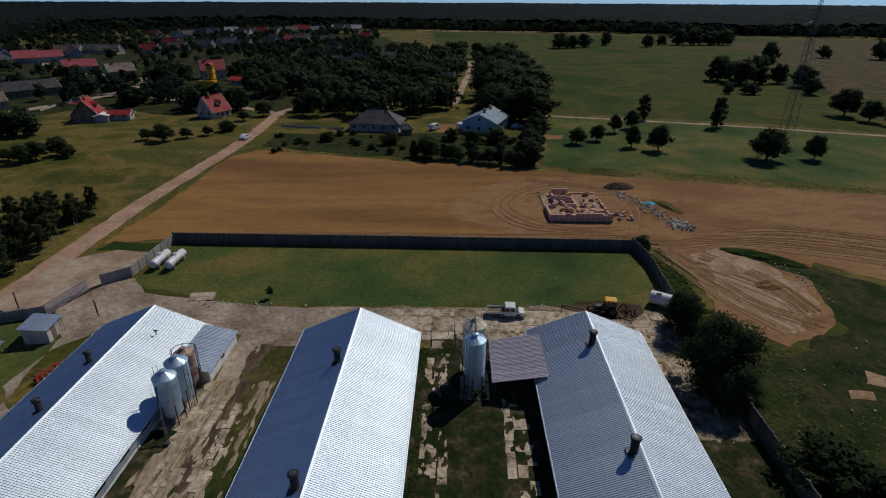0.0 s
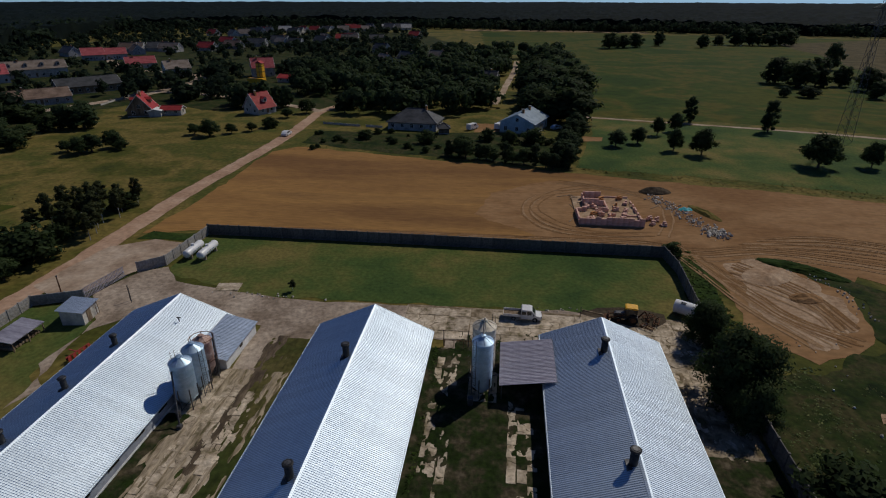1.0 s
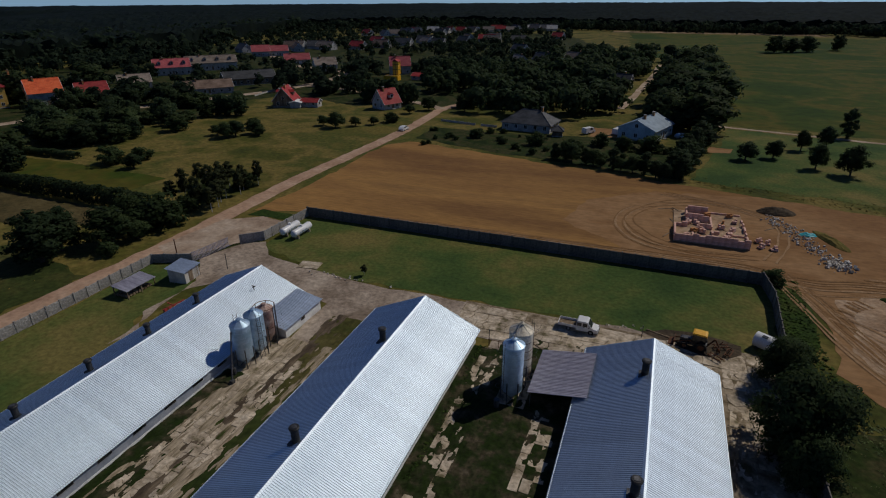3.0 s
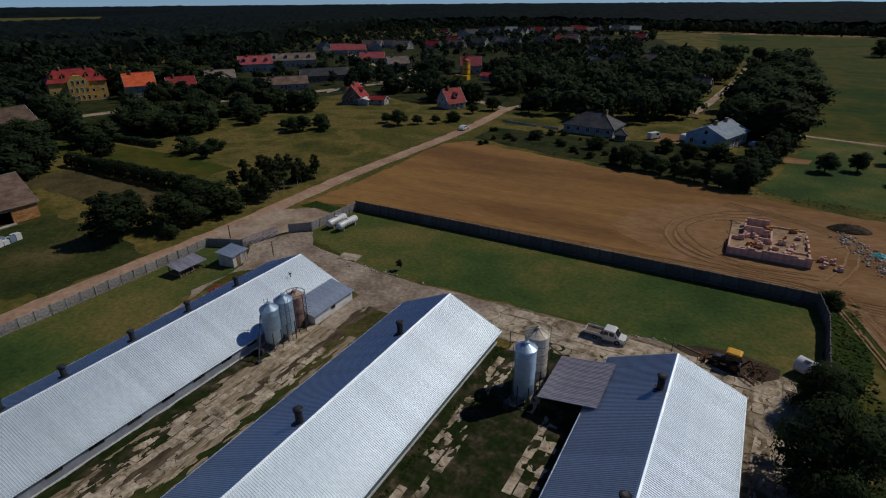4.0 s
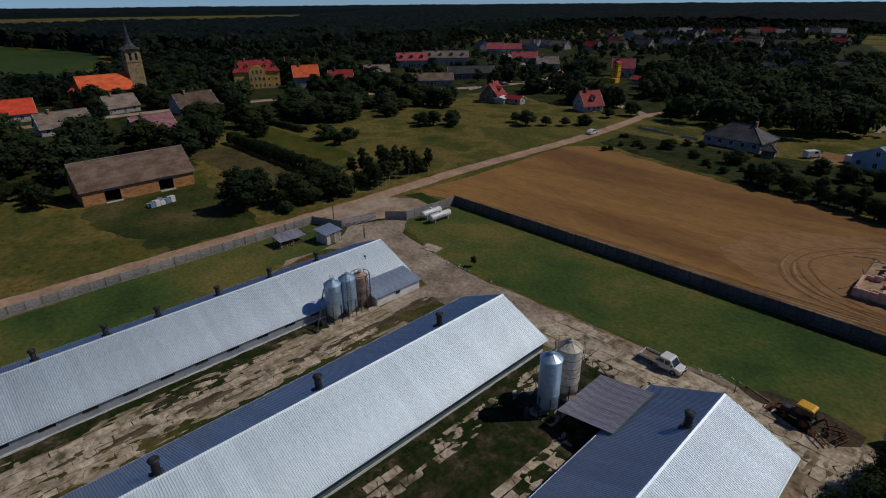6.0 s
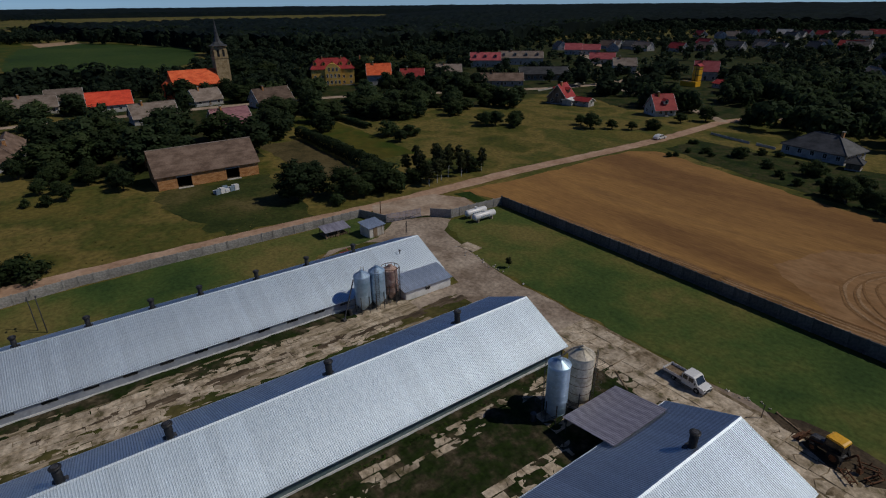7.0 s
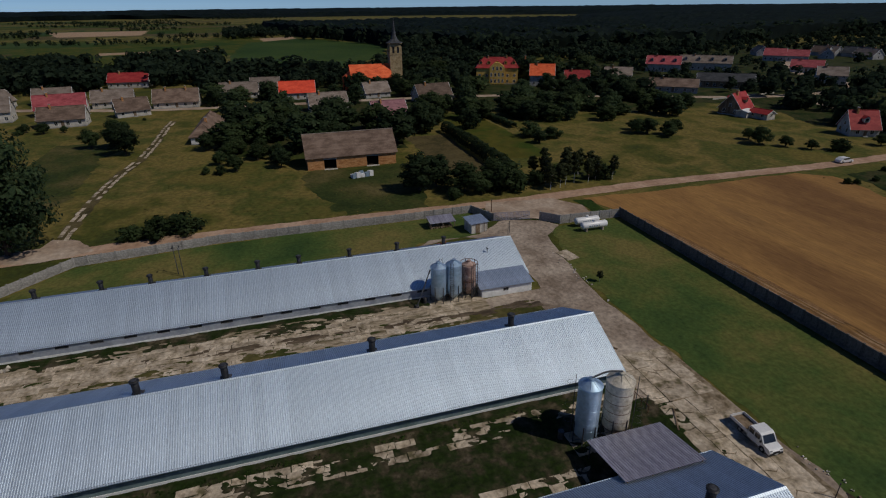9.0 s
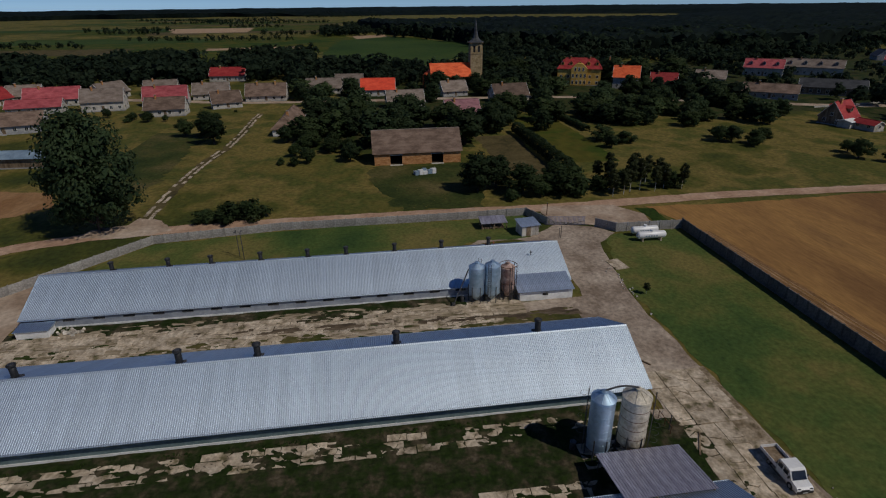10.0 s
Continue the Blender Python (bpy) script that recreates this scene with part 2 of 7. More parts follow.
def part(name, shape, material, parent=None, label="", smooth=False):
    """One mesh object out of a Build or a ready mesh, under a thing or a part."""
    me = shape.mesh(name, smooth) if isinstance(shape, Build) else shape
    if not me.materials:
        me.materials.append(material)
    ob = new(name, me)
    ob.parent = parent
    if label:
        tagged(ob, label)
    return ob


def thing(name, label, category, group="", at=None):
    ob = new(name)
    if at is not None:
        ob.matrix_basis = at
    return tagged(ob, label, category, group)


def rough_edge(pts, step=1.5, amount=0.5, seed=0.0):
    """A closed outline with points every step metres, shifted by noise."""
    out = []
    for i, (x, y) in enumerate(pts):
        x2, y2 = pts[(i + 1) % len(pts)]
        n = max(1, int(math.hypot(x2 - x, y2 - y) / step))
        for k in range(n):
            px, py = x + (x2 - x) * k / n, y + (y2 - y) * k / n
            s = noise.noise_vector(Vector((px * 0.35, py * 0.35, seed))) + noise.noise_vector(Vector((px * 0.09, py * 0.09, seed + 7))) * 1.5
            out.append((px + s.x * amount, py + s.y * amount))
    return out


def patch(name, pts, z, material, label, category, step=1.5, amount=0.5, thick=0.0):
    edge = rough_edge(pts, step, amount, z * 100)
    me = bpy.data.meshes.new(name)
    bm = bmesh.new()
    vs = [bm.verts.new((x, y, z)) for x, y in edge]
    rim = [bm.edges.new((a, b)) for a, b in zip(vs, vs[1:] + vs[:1])]
    bmesh.ops.triangle_fill(bm, edges=rim, use_beauty=True)
    bm.normal_update()
    bmesh.ops.reverse_faces(bm, faces=[f for f in bm.faces if f.normal.z < 0])
    bm.to_mesh(me)
    bm.free()
    me.materials.append(material)
    return tagged(new(name, me), label, category, kind="structure")


def ribbon(name, line, width, z, material, label, category, amount=0.4, step=2.0):
    """A flat strip along a smoothed line."""
    pts = []
    for i in range(len(line) - 1):
        p0, p1, p2, p3 = line[max(0, i - 1)], line[i], line[i + 1], line[min(len(line) - 1, i + 2)]
        n = max(2, int(math.hypot(p2[0] - p1[0], p2[1] - p1[1]) / step))
        for k in range(n):
            u = k / n
            pts.append([0.5 * (2 * b + (c - a) * u + (2 * a - 5 * b + 4 * c - d) * u * u + (3 * b - a - 3 * c + d) * u ** 3) for a, b, c, d in zip(p0, p1, p2, p3)])
    pts.append(list(line[-1]))
    g = Build()
    vs, fs = [], []
    for i, (x, y) in enumerate(pts):
        x0, y0 = pts[max(0, i - 1)]
        x1, y1 = pts[min(len(pts) - 1, i + 1)]
        d = math.hypot(x1 - x0, y1 - y0) or 1
        nx, ny = -(y1 - y0) / d, (x1 - x0) / d
        for s in (-1, 1):
            w = width / 2 + amount * noise.noise(Vector((x * 0.3, y * 0.3, s * 5 + z)))
            vs.append((x + s * w * nx, y + s * w * ny, z))
        if i:
            fs.append((2 * i - 2, 2 * i - 1, 2 * i + 1, 2 * i))
    ob = part(name, g.grow(vs, fs), material)
    return tagged(ob, label, category, kind="structure")
TRODDEN = surface("trodden_soil", [(.085, .075, .036), (.160, .120, .074), (.260, .205, .138), (.330, .266, .188), (.230, .178, .116)], .5, 2.6, .3, .95, bump=.6, spec=.1, contrast=.6)
TILE_FADED = surface("faded_red_tiles", [(0.243, 0.045, 0.050), (0.342, 0.068, 0.077), (0.396, 0.095, 0.099)], .35, 2.5, .25, .75, bump=.4, rand=.15, stretch=(1, 1, 3))
# A darker concrete tone for the north and east walls.
WALL_DARK = surface("dark_concrete", [(.085, .080, .074), (.135, .127, .116), (.185, .173, .157)], .4, 3.0, .3, .9, bump=.3, rand=.18, spec=.2)
LEAF_FAR = surface("grove_leaves", [(.018, .030, .019), (.027, .043, .025), (.038, .054, .031)], .1, 1.2, .35, .8, bump=0, island=.2, spec=.05)
GREEN_CROP = surface("green_crop", [(0.022, 0.046, 0.010), (0.034, 0.062, 0.013), (0.046, 0.072, 0.016)], .01, .3, .25, .95, bump=.3, spec=.1)
BARN_WALL = surface("bluish_render", [(.24, .265, .31), (.30, .325, .37), (.345, .37, .415)], .5, 3.0, .12, .9, bump=.12)
TEAL_WALL = surface("teal_render", [(.10, .15, .155), (.135, .19, .195), (.17, .225, .23)], .5, 3.0, .15, .9, bump=.12)
WHITEWASH = surface("whitewash", [(.62, .62, .60), (.72, .72, .70), (.76, .76, .75)], .6, 3.0, .10, .9, bump=.15)
TRACK_SOIL = surface("track_soil", [(.040, .052, .014), (.150, .120, .070), (.290, .232, .157), (.390, .318, .226), (.225, .172, .114), (.060, .064, .022)], .55, 2.8, .32, .95, bump=.6, spec=.1, contrast=.62, stretch=(1.9, .32, 1))
TRACK_SLAB = surface("tan_concrete", [(0.180, 0.142, 0.074), (0.360, 0.290, 0.182), (0.480, 0.392, 0.262), (0.555, 0.462, 0.320), (0.600, 0.507, 0.362)], .55, 2.6, .35, .9, bump=.5, rand=.16, spec=.2, placed=True, contrast=.55)
def leafy(m, share=.48):
    """Leaves let some light through."""
    nt = m.node_tree
    b = nt.nodes["Principled BSDF"]
    thin, mixed = nt.nodes.new("ShaderNodeBsdfTranslucent"), nt.nodes.new("ShaderNodeMixShader")
    mixed.inputs[0].default_value = share
    nt.links.new(b.inputs["Base Color"].links[0].from_socket, thin.inputs["Color"])
    nt.links.new(b.outputs[0], mixed.inputs[1])
    nt.links.new(thin.outputs[0], mixed.inputs[2])
    nt.links.new(mixed.outputs[0], nt.nodes["Material Output"].inputs[0])


for green in (LEAF, LEAF_DK, LEAF_FAR, LEAF_PALE):
    leafy(green)
# Galvanised sheet scatters sunlight in one compact lobe.
def sheet_gloss(m, rough, dust):
    nt = m.node_tree
    b = nt.nodes["Principled BSDF"]
    lobe = nt.nodes.new("ShaderNodeBsdfAnisotropic")
    lobe.distribution = "BECKMANN"
    lobe.inputs["Roughness"].default_value = rough
    chalk, both = nt.nodes.new("ShaderNodeBsdfDiffuse"), nt.nodes.new("ShaderNodeMixShader")
    both.inputs[0].default_value = dust
    # The valleys between the ribs get a darker tone.
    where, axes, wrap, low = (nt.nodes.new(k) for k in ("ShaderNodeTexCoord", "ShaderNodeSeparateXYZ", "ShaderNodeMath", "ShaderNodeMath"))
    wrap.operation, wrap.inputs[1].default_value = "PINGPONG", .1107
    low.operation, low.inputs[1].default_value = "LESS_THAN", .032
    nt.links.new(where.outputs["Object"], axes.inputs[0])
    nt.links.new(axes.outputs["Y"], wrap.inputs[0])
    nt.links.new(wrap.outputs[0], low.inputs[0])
    valley_tone = nt.nodes.new("ShaderNodeMix")
    valley_tone.data_type, valley_tone.blend_type = "RGBA", "MULTIPLY"
    valley_tone.inputs[7].default_value = (.68, .70, .735, 1)
    nt.links.new(low.outputs[0], valley_tone.inputs[0])
    nt.links.new(b.inputs["Base Color"].links[0].from_socket, valley_tone.inputs[6])
    tint = valley_tone.outputs[2]
    nt.links.new(tint, lobe.inputs["Color"])
    nt.links.new(tint, chalk.inputs["Color"])
    nt.links.new(b.inputs["Normal"].links[0].from_socket, lobe.inputs["Normal"])
    nt.links.new(lobe.outputs[0], both.inputs[1])
    nt.links.new(chalk.outputs[0], both.inputs[2])
    nt.links.new(both.outputs[0], nt.nodes["Material Output"].inputs[0])


ZINC_EAST = surface("duller_galvanised_sheet", [(.53, .62, .72), (.575, .665, .76), (.61, .70, .795)], .25, 2.0, .07, .575, 1.0, bump=.06, rand=.06, spec=.5)
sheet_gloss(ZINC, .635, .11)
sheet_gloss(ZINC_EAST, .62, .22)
GRASS_WILD = surface("wild_growth", [(0.011, 0.021, 0.005), (0.019, 0.032, 0.006), (0.030, 0.038, 0.010), (0.051, 0.046, 0.018), (0.022, 0.034, 0.007)], .16, 1.4, .4, .95, bump=.6, spec=.1)
GRASS_FRESH = surface("fresh_grass", [(.024, .036, .009), (.040, .052, .013), (.066, .064, .019), (.105, .088, .033)], .05, 1.2, .35, .95, bump=.5, spec=.1)
MUD = surface("damp_mud", [(.060, .043, .027), (.095, .069, .044), (.150, .113, .076)], .7, 3.0, .3, .85, bump=.5, spec=.2, stretch=(1.5, .4, 1))


# ---- ground ----
def disc(name, r, z, material, n=96):
    g = Build()
    g.face(*[(r * math.cos(6.28319 * i / n), r * math.sin(6.28319 * i / n), z) for i in range(n)])
    return part(name, g, material)


tagged(disc("ground", 4900, 0, GRASS_DRY), "dry olive and straw coloured grassland reaching the horizon", "ground", kind="structure")

patch("lawn", [(-49.6, 71), (-44, 70.5), (-36, 67.6), (-27, 66.4), (-5, 66.9), (12, 67.6), (30, 66.5), (31.8, 71.5), (32.2, 82), (31.2, 87.5), (-50.3, 87.9)], .03, GRASS, "mown dark green lawn inside the concrete wall", "lawn", .6, .8)
patch("bare_field", [(-63, 87.5), (-50.5, 89.2), (-19, 89.4), (32.5, 89.2), (36, 100), (37, 131.8), (17, 137.6), (-20, 145), (-50, 152.5), (-58, 154), (-63.5, 148), (-62, 120)], .035, SOIL, "bare brown harvested field with faint furrows", "field", 2.5, .8)
patch("tracked_ground", [(33.5, 91), (38, 80), (37, 66), (43, 58.5), (53, 66), (56, 76), (60, 84), (75, 72), (100, 58), (220, 10), (260, 75), (97, 119.5), (60, 127.5), (36, 132.5), (14, 129), (2, 118), (-2, 104), (12, 93)], .04, TRACKED, "tan sandy ground churned by tyre tracks", "ground", 1.8, .9)
patch("grass_verge", [(-62.5, 84.2), (-51.0, 84.8), (-51.0, 89), (-56, 87.5), (-61.5, 88)], .045, GRASS_RICH, "green grass verge beside the wall", "verge", 1.0, .4)
patch("wall_verge", [(32.0, 92), (34, 91), (37.4, 83.5), (36.6, 72), (34, 66), (31.5, 60), (31.6, 72), (32.5, 82)], .05, GRASS_RICH, "dark green weeds along the outer wall", "verge", .8, .5)
patch("weed_strip", [(51, 86.5), (60, 84), (66, 74), (78, 62), (92, 44), (70, -10), (31.6, -10), (31.6, 50), (36, 58), (43, 58), (52, 64), (56, 74)], .05, GRASS_WILD, "rank green weeds over rubble soil", "weeds", .8, 1.7)
patch("sand_patch", [(41.2, 85), (46.5, 89.0), (51.5, 83), (54.5, 75.5), (52, 68), (46, 62.5), (42, 61.5), (40.5, 70)], .06, SAND, "pale sand and clay ground with tyre ruts", "sand", .7, 1.6)
patch("far_meadow", [(34, 214), (95, 203), (240, 150), (620, 330), (560, 640), (300, 700), (60, 770), (-35, 785), (-20, 520), (20, 430), (38, 300)], .03, MEADOW, "wide yellow-green meadow", "meadow", 8, 3)
patch("garden_green", [(-58, 158), (-40, 153), (-10, 146), (20, 140), (24, 172), (10, 176), (-6, 178), (-40, 174), (-58, 176)], .05, GRASS_WILD, "dark green garden grass with shrubs", "garden", 2, .8)
patch("village_gardens", [(-72, 214), (-104, 204), (-150, 214), (-160, 190), (-146, 165), (-178, 108), (-176, 70), (-124, 62), (-122, 28), (-128, 8), (-176, 6), (-200, 30), (-250, 10), (-330, 60), (-330, 200), (-420, 420), (-330, 640), (-120, 760), (-30, 500), (-14, 330), (-12, 240), (-56, 232)], .02, GRASS_WILD, "dark green gardens and yards between the village houses", "gardens", 4, 3)
patch("field_strip", [(-166, 83), (-100, 83), (-98, 97.6), (-120, 99), (-166, 99.5)], .04, MEADOW, "narrow yellow-green crop strip", "field", 2, .7)
patch("allotment_soil", [(-136, 64), (-99, 63.5), (-86, 70), (-85, 77), (-135, 77)], .04, STRAW, "bare brown allotment soil", "field", 1.5, .7)
patch("paddock", [(-104, 30), (-72, 34), (-70, 52), (-88, 56), (-104, 56)], .035, GRASS_FRESH, "green paddock grass below the brick barn", "paddock", 1.2, 2.6)
patch("green_croft", [(-160, -52), (-112, -44), (-84, -27), (-110, -24), (-160, -25)], .035, GRASS_FRESH, "bright green croft grass", "paddock", 1.2, 2.6)
patch("bare_lot", [(-98, -62), (-95, -46), (-84, -40), (-78, -48), (-84, -58), (-92, -68)], .05, TRACKED, "bare tan ground below the blue shed", "ground", 1.0, .8)
patch("east_pasture", [(24, 141), (60, 134), (100, 124), (150, 108), (190, 150), (120, 186), (95, 195), (36, 205), (30, 178)], .032, GRASS, "dark green grazed pasture with single trees", "pasture", 4, 1.5)
patch("clay_spot", [(27, 171), (33, 172), (34, 177), (28, 178)], .06, TRACKED, "bare clay spot in the grass", "ground", .8, .4)
patch("house_yard", [(-7, 179), (3, 181), (3, 193), (-7, 193)], .065, TRACKED, "reddish gravel yard between two houses", "yard", .8, .3)

ROAD_LINE = [(-44, -60), (-57, -44), (-63.5, -28), (-66, -8), (-66.4, 20), (-66.2, 48), (-65.6, 66), (-66.6, 90), (-67.2, 110), (-66.2, 140), (-65.8, 167), (-67, 190), (-68, 208), (-63, 224), (-50, 236)]
ribbon("dirt_road", ROAD_LINE, 4.3, .075, CLAY_ROAD, "reddish sandy dirt road", "road", .6)
ribbon("lane", [(-2, 232), (1, 262), (3.5, 300), (7, 350), (8.5, 405)], 3.2, .075, ROAD, "pale country lane between trees", "road", .6, 4)
ribbon("meadow_track", [(30, 210), (60, 203), (97, 194), (150, 178), (240, 160)], 2.2, .08, ROAD, "narrow pale track through the meadow", "road", .5, 4)
ribbon("village_street", [(-260, -140), (-236, -70), (-222, -28), (-216, 20), (-214, 70), (-205, 130), (-178, 190), (-160, 240), (-168, 300), (-230, 330), (-300, 400)], 6, .08, ROAD, "pale village street", "road", .5, 4)
ribbon("side_street", [(-68, 208), (-90, 222), (-130, 240), (-162, 246)], 4, .085, ROAD, "pale side street", "road", .5, 3)
patch("road_junction", [(-68, -26), (-64, -27), (-62.5, -18), (-65, -10), (-68.5, -12), (-73, -15.6), (-74, -18.8), (-70, -20)], .09, ROAD, "sandy junction of road and farm track", "road", 1.0, .5)
patch("gate_apron", [(-66.5, 66), (-63, 63.8), (-57.5, 65.2), (-55.2, 70.5), (-54, 72.4), (-51.4, 75.6), (-52, 83.5), (-59, 84.6), (-65, 80.5)], .09, ROAD, "pale sandy forecourt before the farm gate", "yard", 1.0, .4)
patch("farm_yard", [(-56, 64.5), (-54, 72.3), (-50.5, 74.6), (-46.5, 69.8), (-36, 67.8), (-27, 66.5), (-5, 66.7), (12, 67.4), (30.4, 66.4), (30.4, 58), (29.8, 44), (24.2, 40), (24.2, 58.6), (10, 58.6), (10, 57), (-3, 57), (-3, 58.6), (-19.4, 58.6), (-20.5, 44), (-24, 30), (-27.7, 48), (-27.9, 59.4), (-46, 59.6), (-50, 55), (-51, 48), (-47.5, 44), (-48.5, 40), (-50.5, 58)], .055, YARD, "packed grey-brown earth yard", "yard", 1.0, .45)
patch("west_lawn", [(-61.6, 48), (-61.9, 59.8), (-56.8, 62), (-50.6, 57), (-50, 46), (-45, 42), (-45, -18.6), (-51, -18), (-58.6, -11), (-61.6, 11)], .04, GRASS, "green grass between the fence and the barn", "lawn", 1.2, .5)
patch("oily_ground", [(15.2, 67.6), (18, 69.3), (21.5, 70.2), (25, 69.8), (26.6, 68.4), (26.2, 67.0), (23.6, 66.0), (21.5, 65.4), (18.2, 66.2)], .105, SOIL_DK, "dark oily soil round the old machine", "ground", .8, .8)
patch("wheel_track", [(-29.5, 40), (-20.3, 44), (-20.0, 20), (-20.3, -20), (-29, -22), (-29.6, 10)], .05, MOSSY, "worn earth track between two barns", "yard", 1.0, .9)
patch("barn_verge", [(-3.8, 56), (9, 56), (8.6, 44), (8.4, -20), (-3.8, -20)], .05, MOSSY, "mossy green grass between two barns", "verge", 1.0, .1)
patch("dirt_apron", [(-40, -20.5), (-27, -20.5), (-24, -14), (-22, -18), (-24, -34), (-38, -36), (-48, -24)], .06, ROAD, "sandy ground at the far end of the barn", "yard", 1.0, .5)
patch("west_field", [(-420, -60), (-330, -150), (-700, -420), (-1150, -420), (-1250, -60), (-560, 40)], .05, MEADOW, "green and straw farmland beyond the village", "field", 20, 6)
patch("church_field", [(-335, 8), (-340, 58), (-424, 113), (-566, 150), (-740, 72), (-671, 5), (-480, -5)], .09, GREEN_CROP, "green pasture behind the church", "field", 8, 3)
patch("stubble_strip", [(-690, 24), (-735, 66), (-790, 62), (-765, 20)], .1, SAND, "pale tan stubble strip at the wood's edge", "field", 8, 2)
patch("barley_field", [(-520, -112), (-530, -34), (-640, -24), (-745, -60), (-750, -160), (-620, -150)], .09, MEADOW, "yellow-green field beyond the village trees", "field", 10, 3)
patch("tan_strip", [(-545, -120), (-560, -30), (-585, -30), (-575, -125)], .1, SAND, "narrow tan stubble strip in a field", "field", 6, 2)
patch("dark_fallow", [(-760, -180), (-770, -40), (-900, -30), (-920, -220)], .1, GRASS_DRY, "brown fallow land beyond the green fields", "field", 10, 3)
patch("straw_field", [(-930, -260), (-940, -150), (-1120, -170), (-1130, -330)], .1, SAND, "pale straw coloured distant field", "field", 10, 3)
rnd = random.Random(4)
for i in range(16):
    x, y = -560 - 95 * i + rnd.uniform(-20, 20), rnd.uniform(-420, 60) - 20 * i
    w, h = rnd.uniform(25, 60), rnd.uniform(140, 420)
    mat_i = (STRAW, MEADOW, GREEN_CROP, GRASS_DRY)[i % 4]
    lab = ("pale straw stubble field", "yellow-green crop field", "deep green crop field", "tan harvested field")[i % 4]
    patch("crop_field", [(x - w, y - h), (x + w, y - h + 20), (x + w + 15, y + h), (x - w + 10, y + h - 15)], .07 + .004 * i, mat_i, lab, "field", 12, 3)
patch("stubble_field", [(-60, 800), (60, 790), (180, 770), (180, 800), (-60, 835)], .06, SAND, "pale straw stubble at the forest edge", "field", 8, 2)
patch("brown_pasture", [(172, 262), (300, 190), (560, 300), (640, 560), (420, 690), (262, 600), (238, 450), (205, 330)], .06, STRAW, "brownish dry pasture", "field", 8, 3)

# Concrete plates of the farm track across the fields.
PLATES = [(-70, -17.1), (-83, -17.5), (-95, -17.5), (-109, -17.0), (-121.5, -15.9), (-134, -13.8), (-155, -13.2), (-180, -13.4), (-192, -12.6)]
ribbon("sandy_track", PLATES, 2.5, .04, STRAW, "worn grassy strip under the old plates", "track", .9, 1.2)
trk = tagged(new("plate_track"), "two rows of old concrete plates across the grass", "track", kind="structure")
plate = Build().box(0, 0, 0, 2.0, .75, .06).mesh("track_plate")
for (x0, y0), (x1, y1) in zip(PLATES, PLATES[1:]):
    d, turn = math.hypot(x1 - x0, y1 - y0), math.degrees(math.atan2(y1 - y0, x1 - x0))
    for k in range(int(d / 2.2)):
        u = (k + .5) * 2.2 / d
        for side in (-1, 1):
            if rnd.random() < .80:
                o = part("plate", plate, SLAB, trk)
                o.matrix_basis = pose(x0 + (x1 - x0) * u, y0 + (y1 - y0) * u, .03, rnd.uniform(-1, 1), rnd.uniform(-1, 1), turn) @ pose(rnd.uniform(-.2, .2), side * .8 + rnd.uniform(-.15, .15), 0, 0, 0, rnd.uniform(-6, 6))


# ---- distant woods ----
def wood_edge(az):
    """Where the closed forest begins, in metres from the farm, by bearing in degrees from north."""
    marks = [(-180, 2200), (-112, 2300), (-93, 2200), (-88, 1000), (-84, 760), (-78, 650), (-74, 540), (-67, 490), (-60, 480), (-45, 560), (-34, 900), (-22, 960), (0, 840), (20, 830), (40, 900), (75, 1000), (120, 1500), (180, 2200)]
    for (a, r), (b, s) in zip(marks, marks[1:]):
        if a <= az <= b:
            return r + (s - r) * (az - a) / (b - a)
    return 2000


def canopy():
    az = [-180 + 2 * i for i in range(18)] + [-144 + .3 * i for i in range(740)] + [78 + 2 * i for i in range(52)]
    rs = np.random.RandomState(3)
    rings = 78
    vs, fs = [], []
    for j in range(rings + 1):
        for i, a in enumerate(az):
            r0 = wood_edge(a) * (1 + .06 * noise.noise(Vector((a * .25, 0, 2))))
            r = r0 * (4880 / r0) ** (max(0, j - 1) / (rings - 1)) + rs.uniform(-3, 3) * (j > 1)
            x, y = r * math.sin(radians(a)), r * math.cos(radians(a))
            z = 14 + 4 * noise.noise(Vector((x * .004, y * .004, 0))) + rs.uniform(-2.0, 2.0)
            if -100 < a < -52:
                open_land = min(1, max(0, (r - 1150) / 120)) * min(1, max(0, (2250 - r) / 120)) * min(1, (-52 - a) / 8)
                z = z * (1 - open_land) - 2 * open_land
            vs.append((x, y, 0 if j == 0 else z))
    n = len(az)
    fs = [(j * n + i, j * n + (i + 1) % n, (j + 1) * n + (i + 1) % n, (j + 1) * n + i) for j in range(rings) for i in range(n)]
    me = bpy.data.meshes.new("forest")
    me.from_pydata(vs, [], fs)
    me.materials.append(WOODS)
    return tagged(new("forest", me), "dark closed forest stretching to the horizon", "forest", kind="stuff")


canopy()


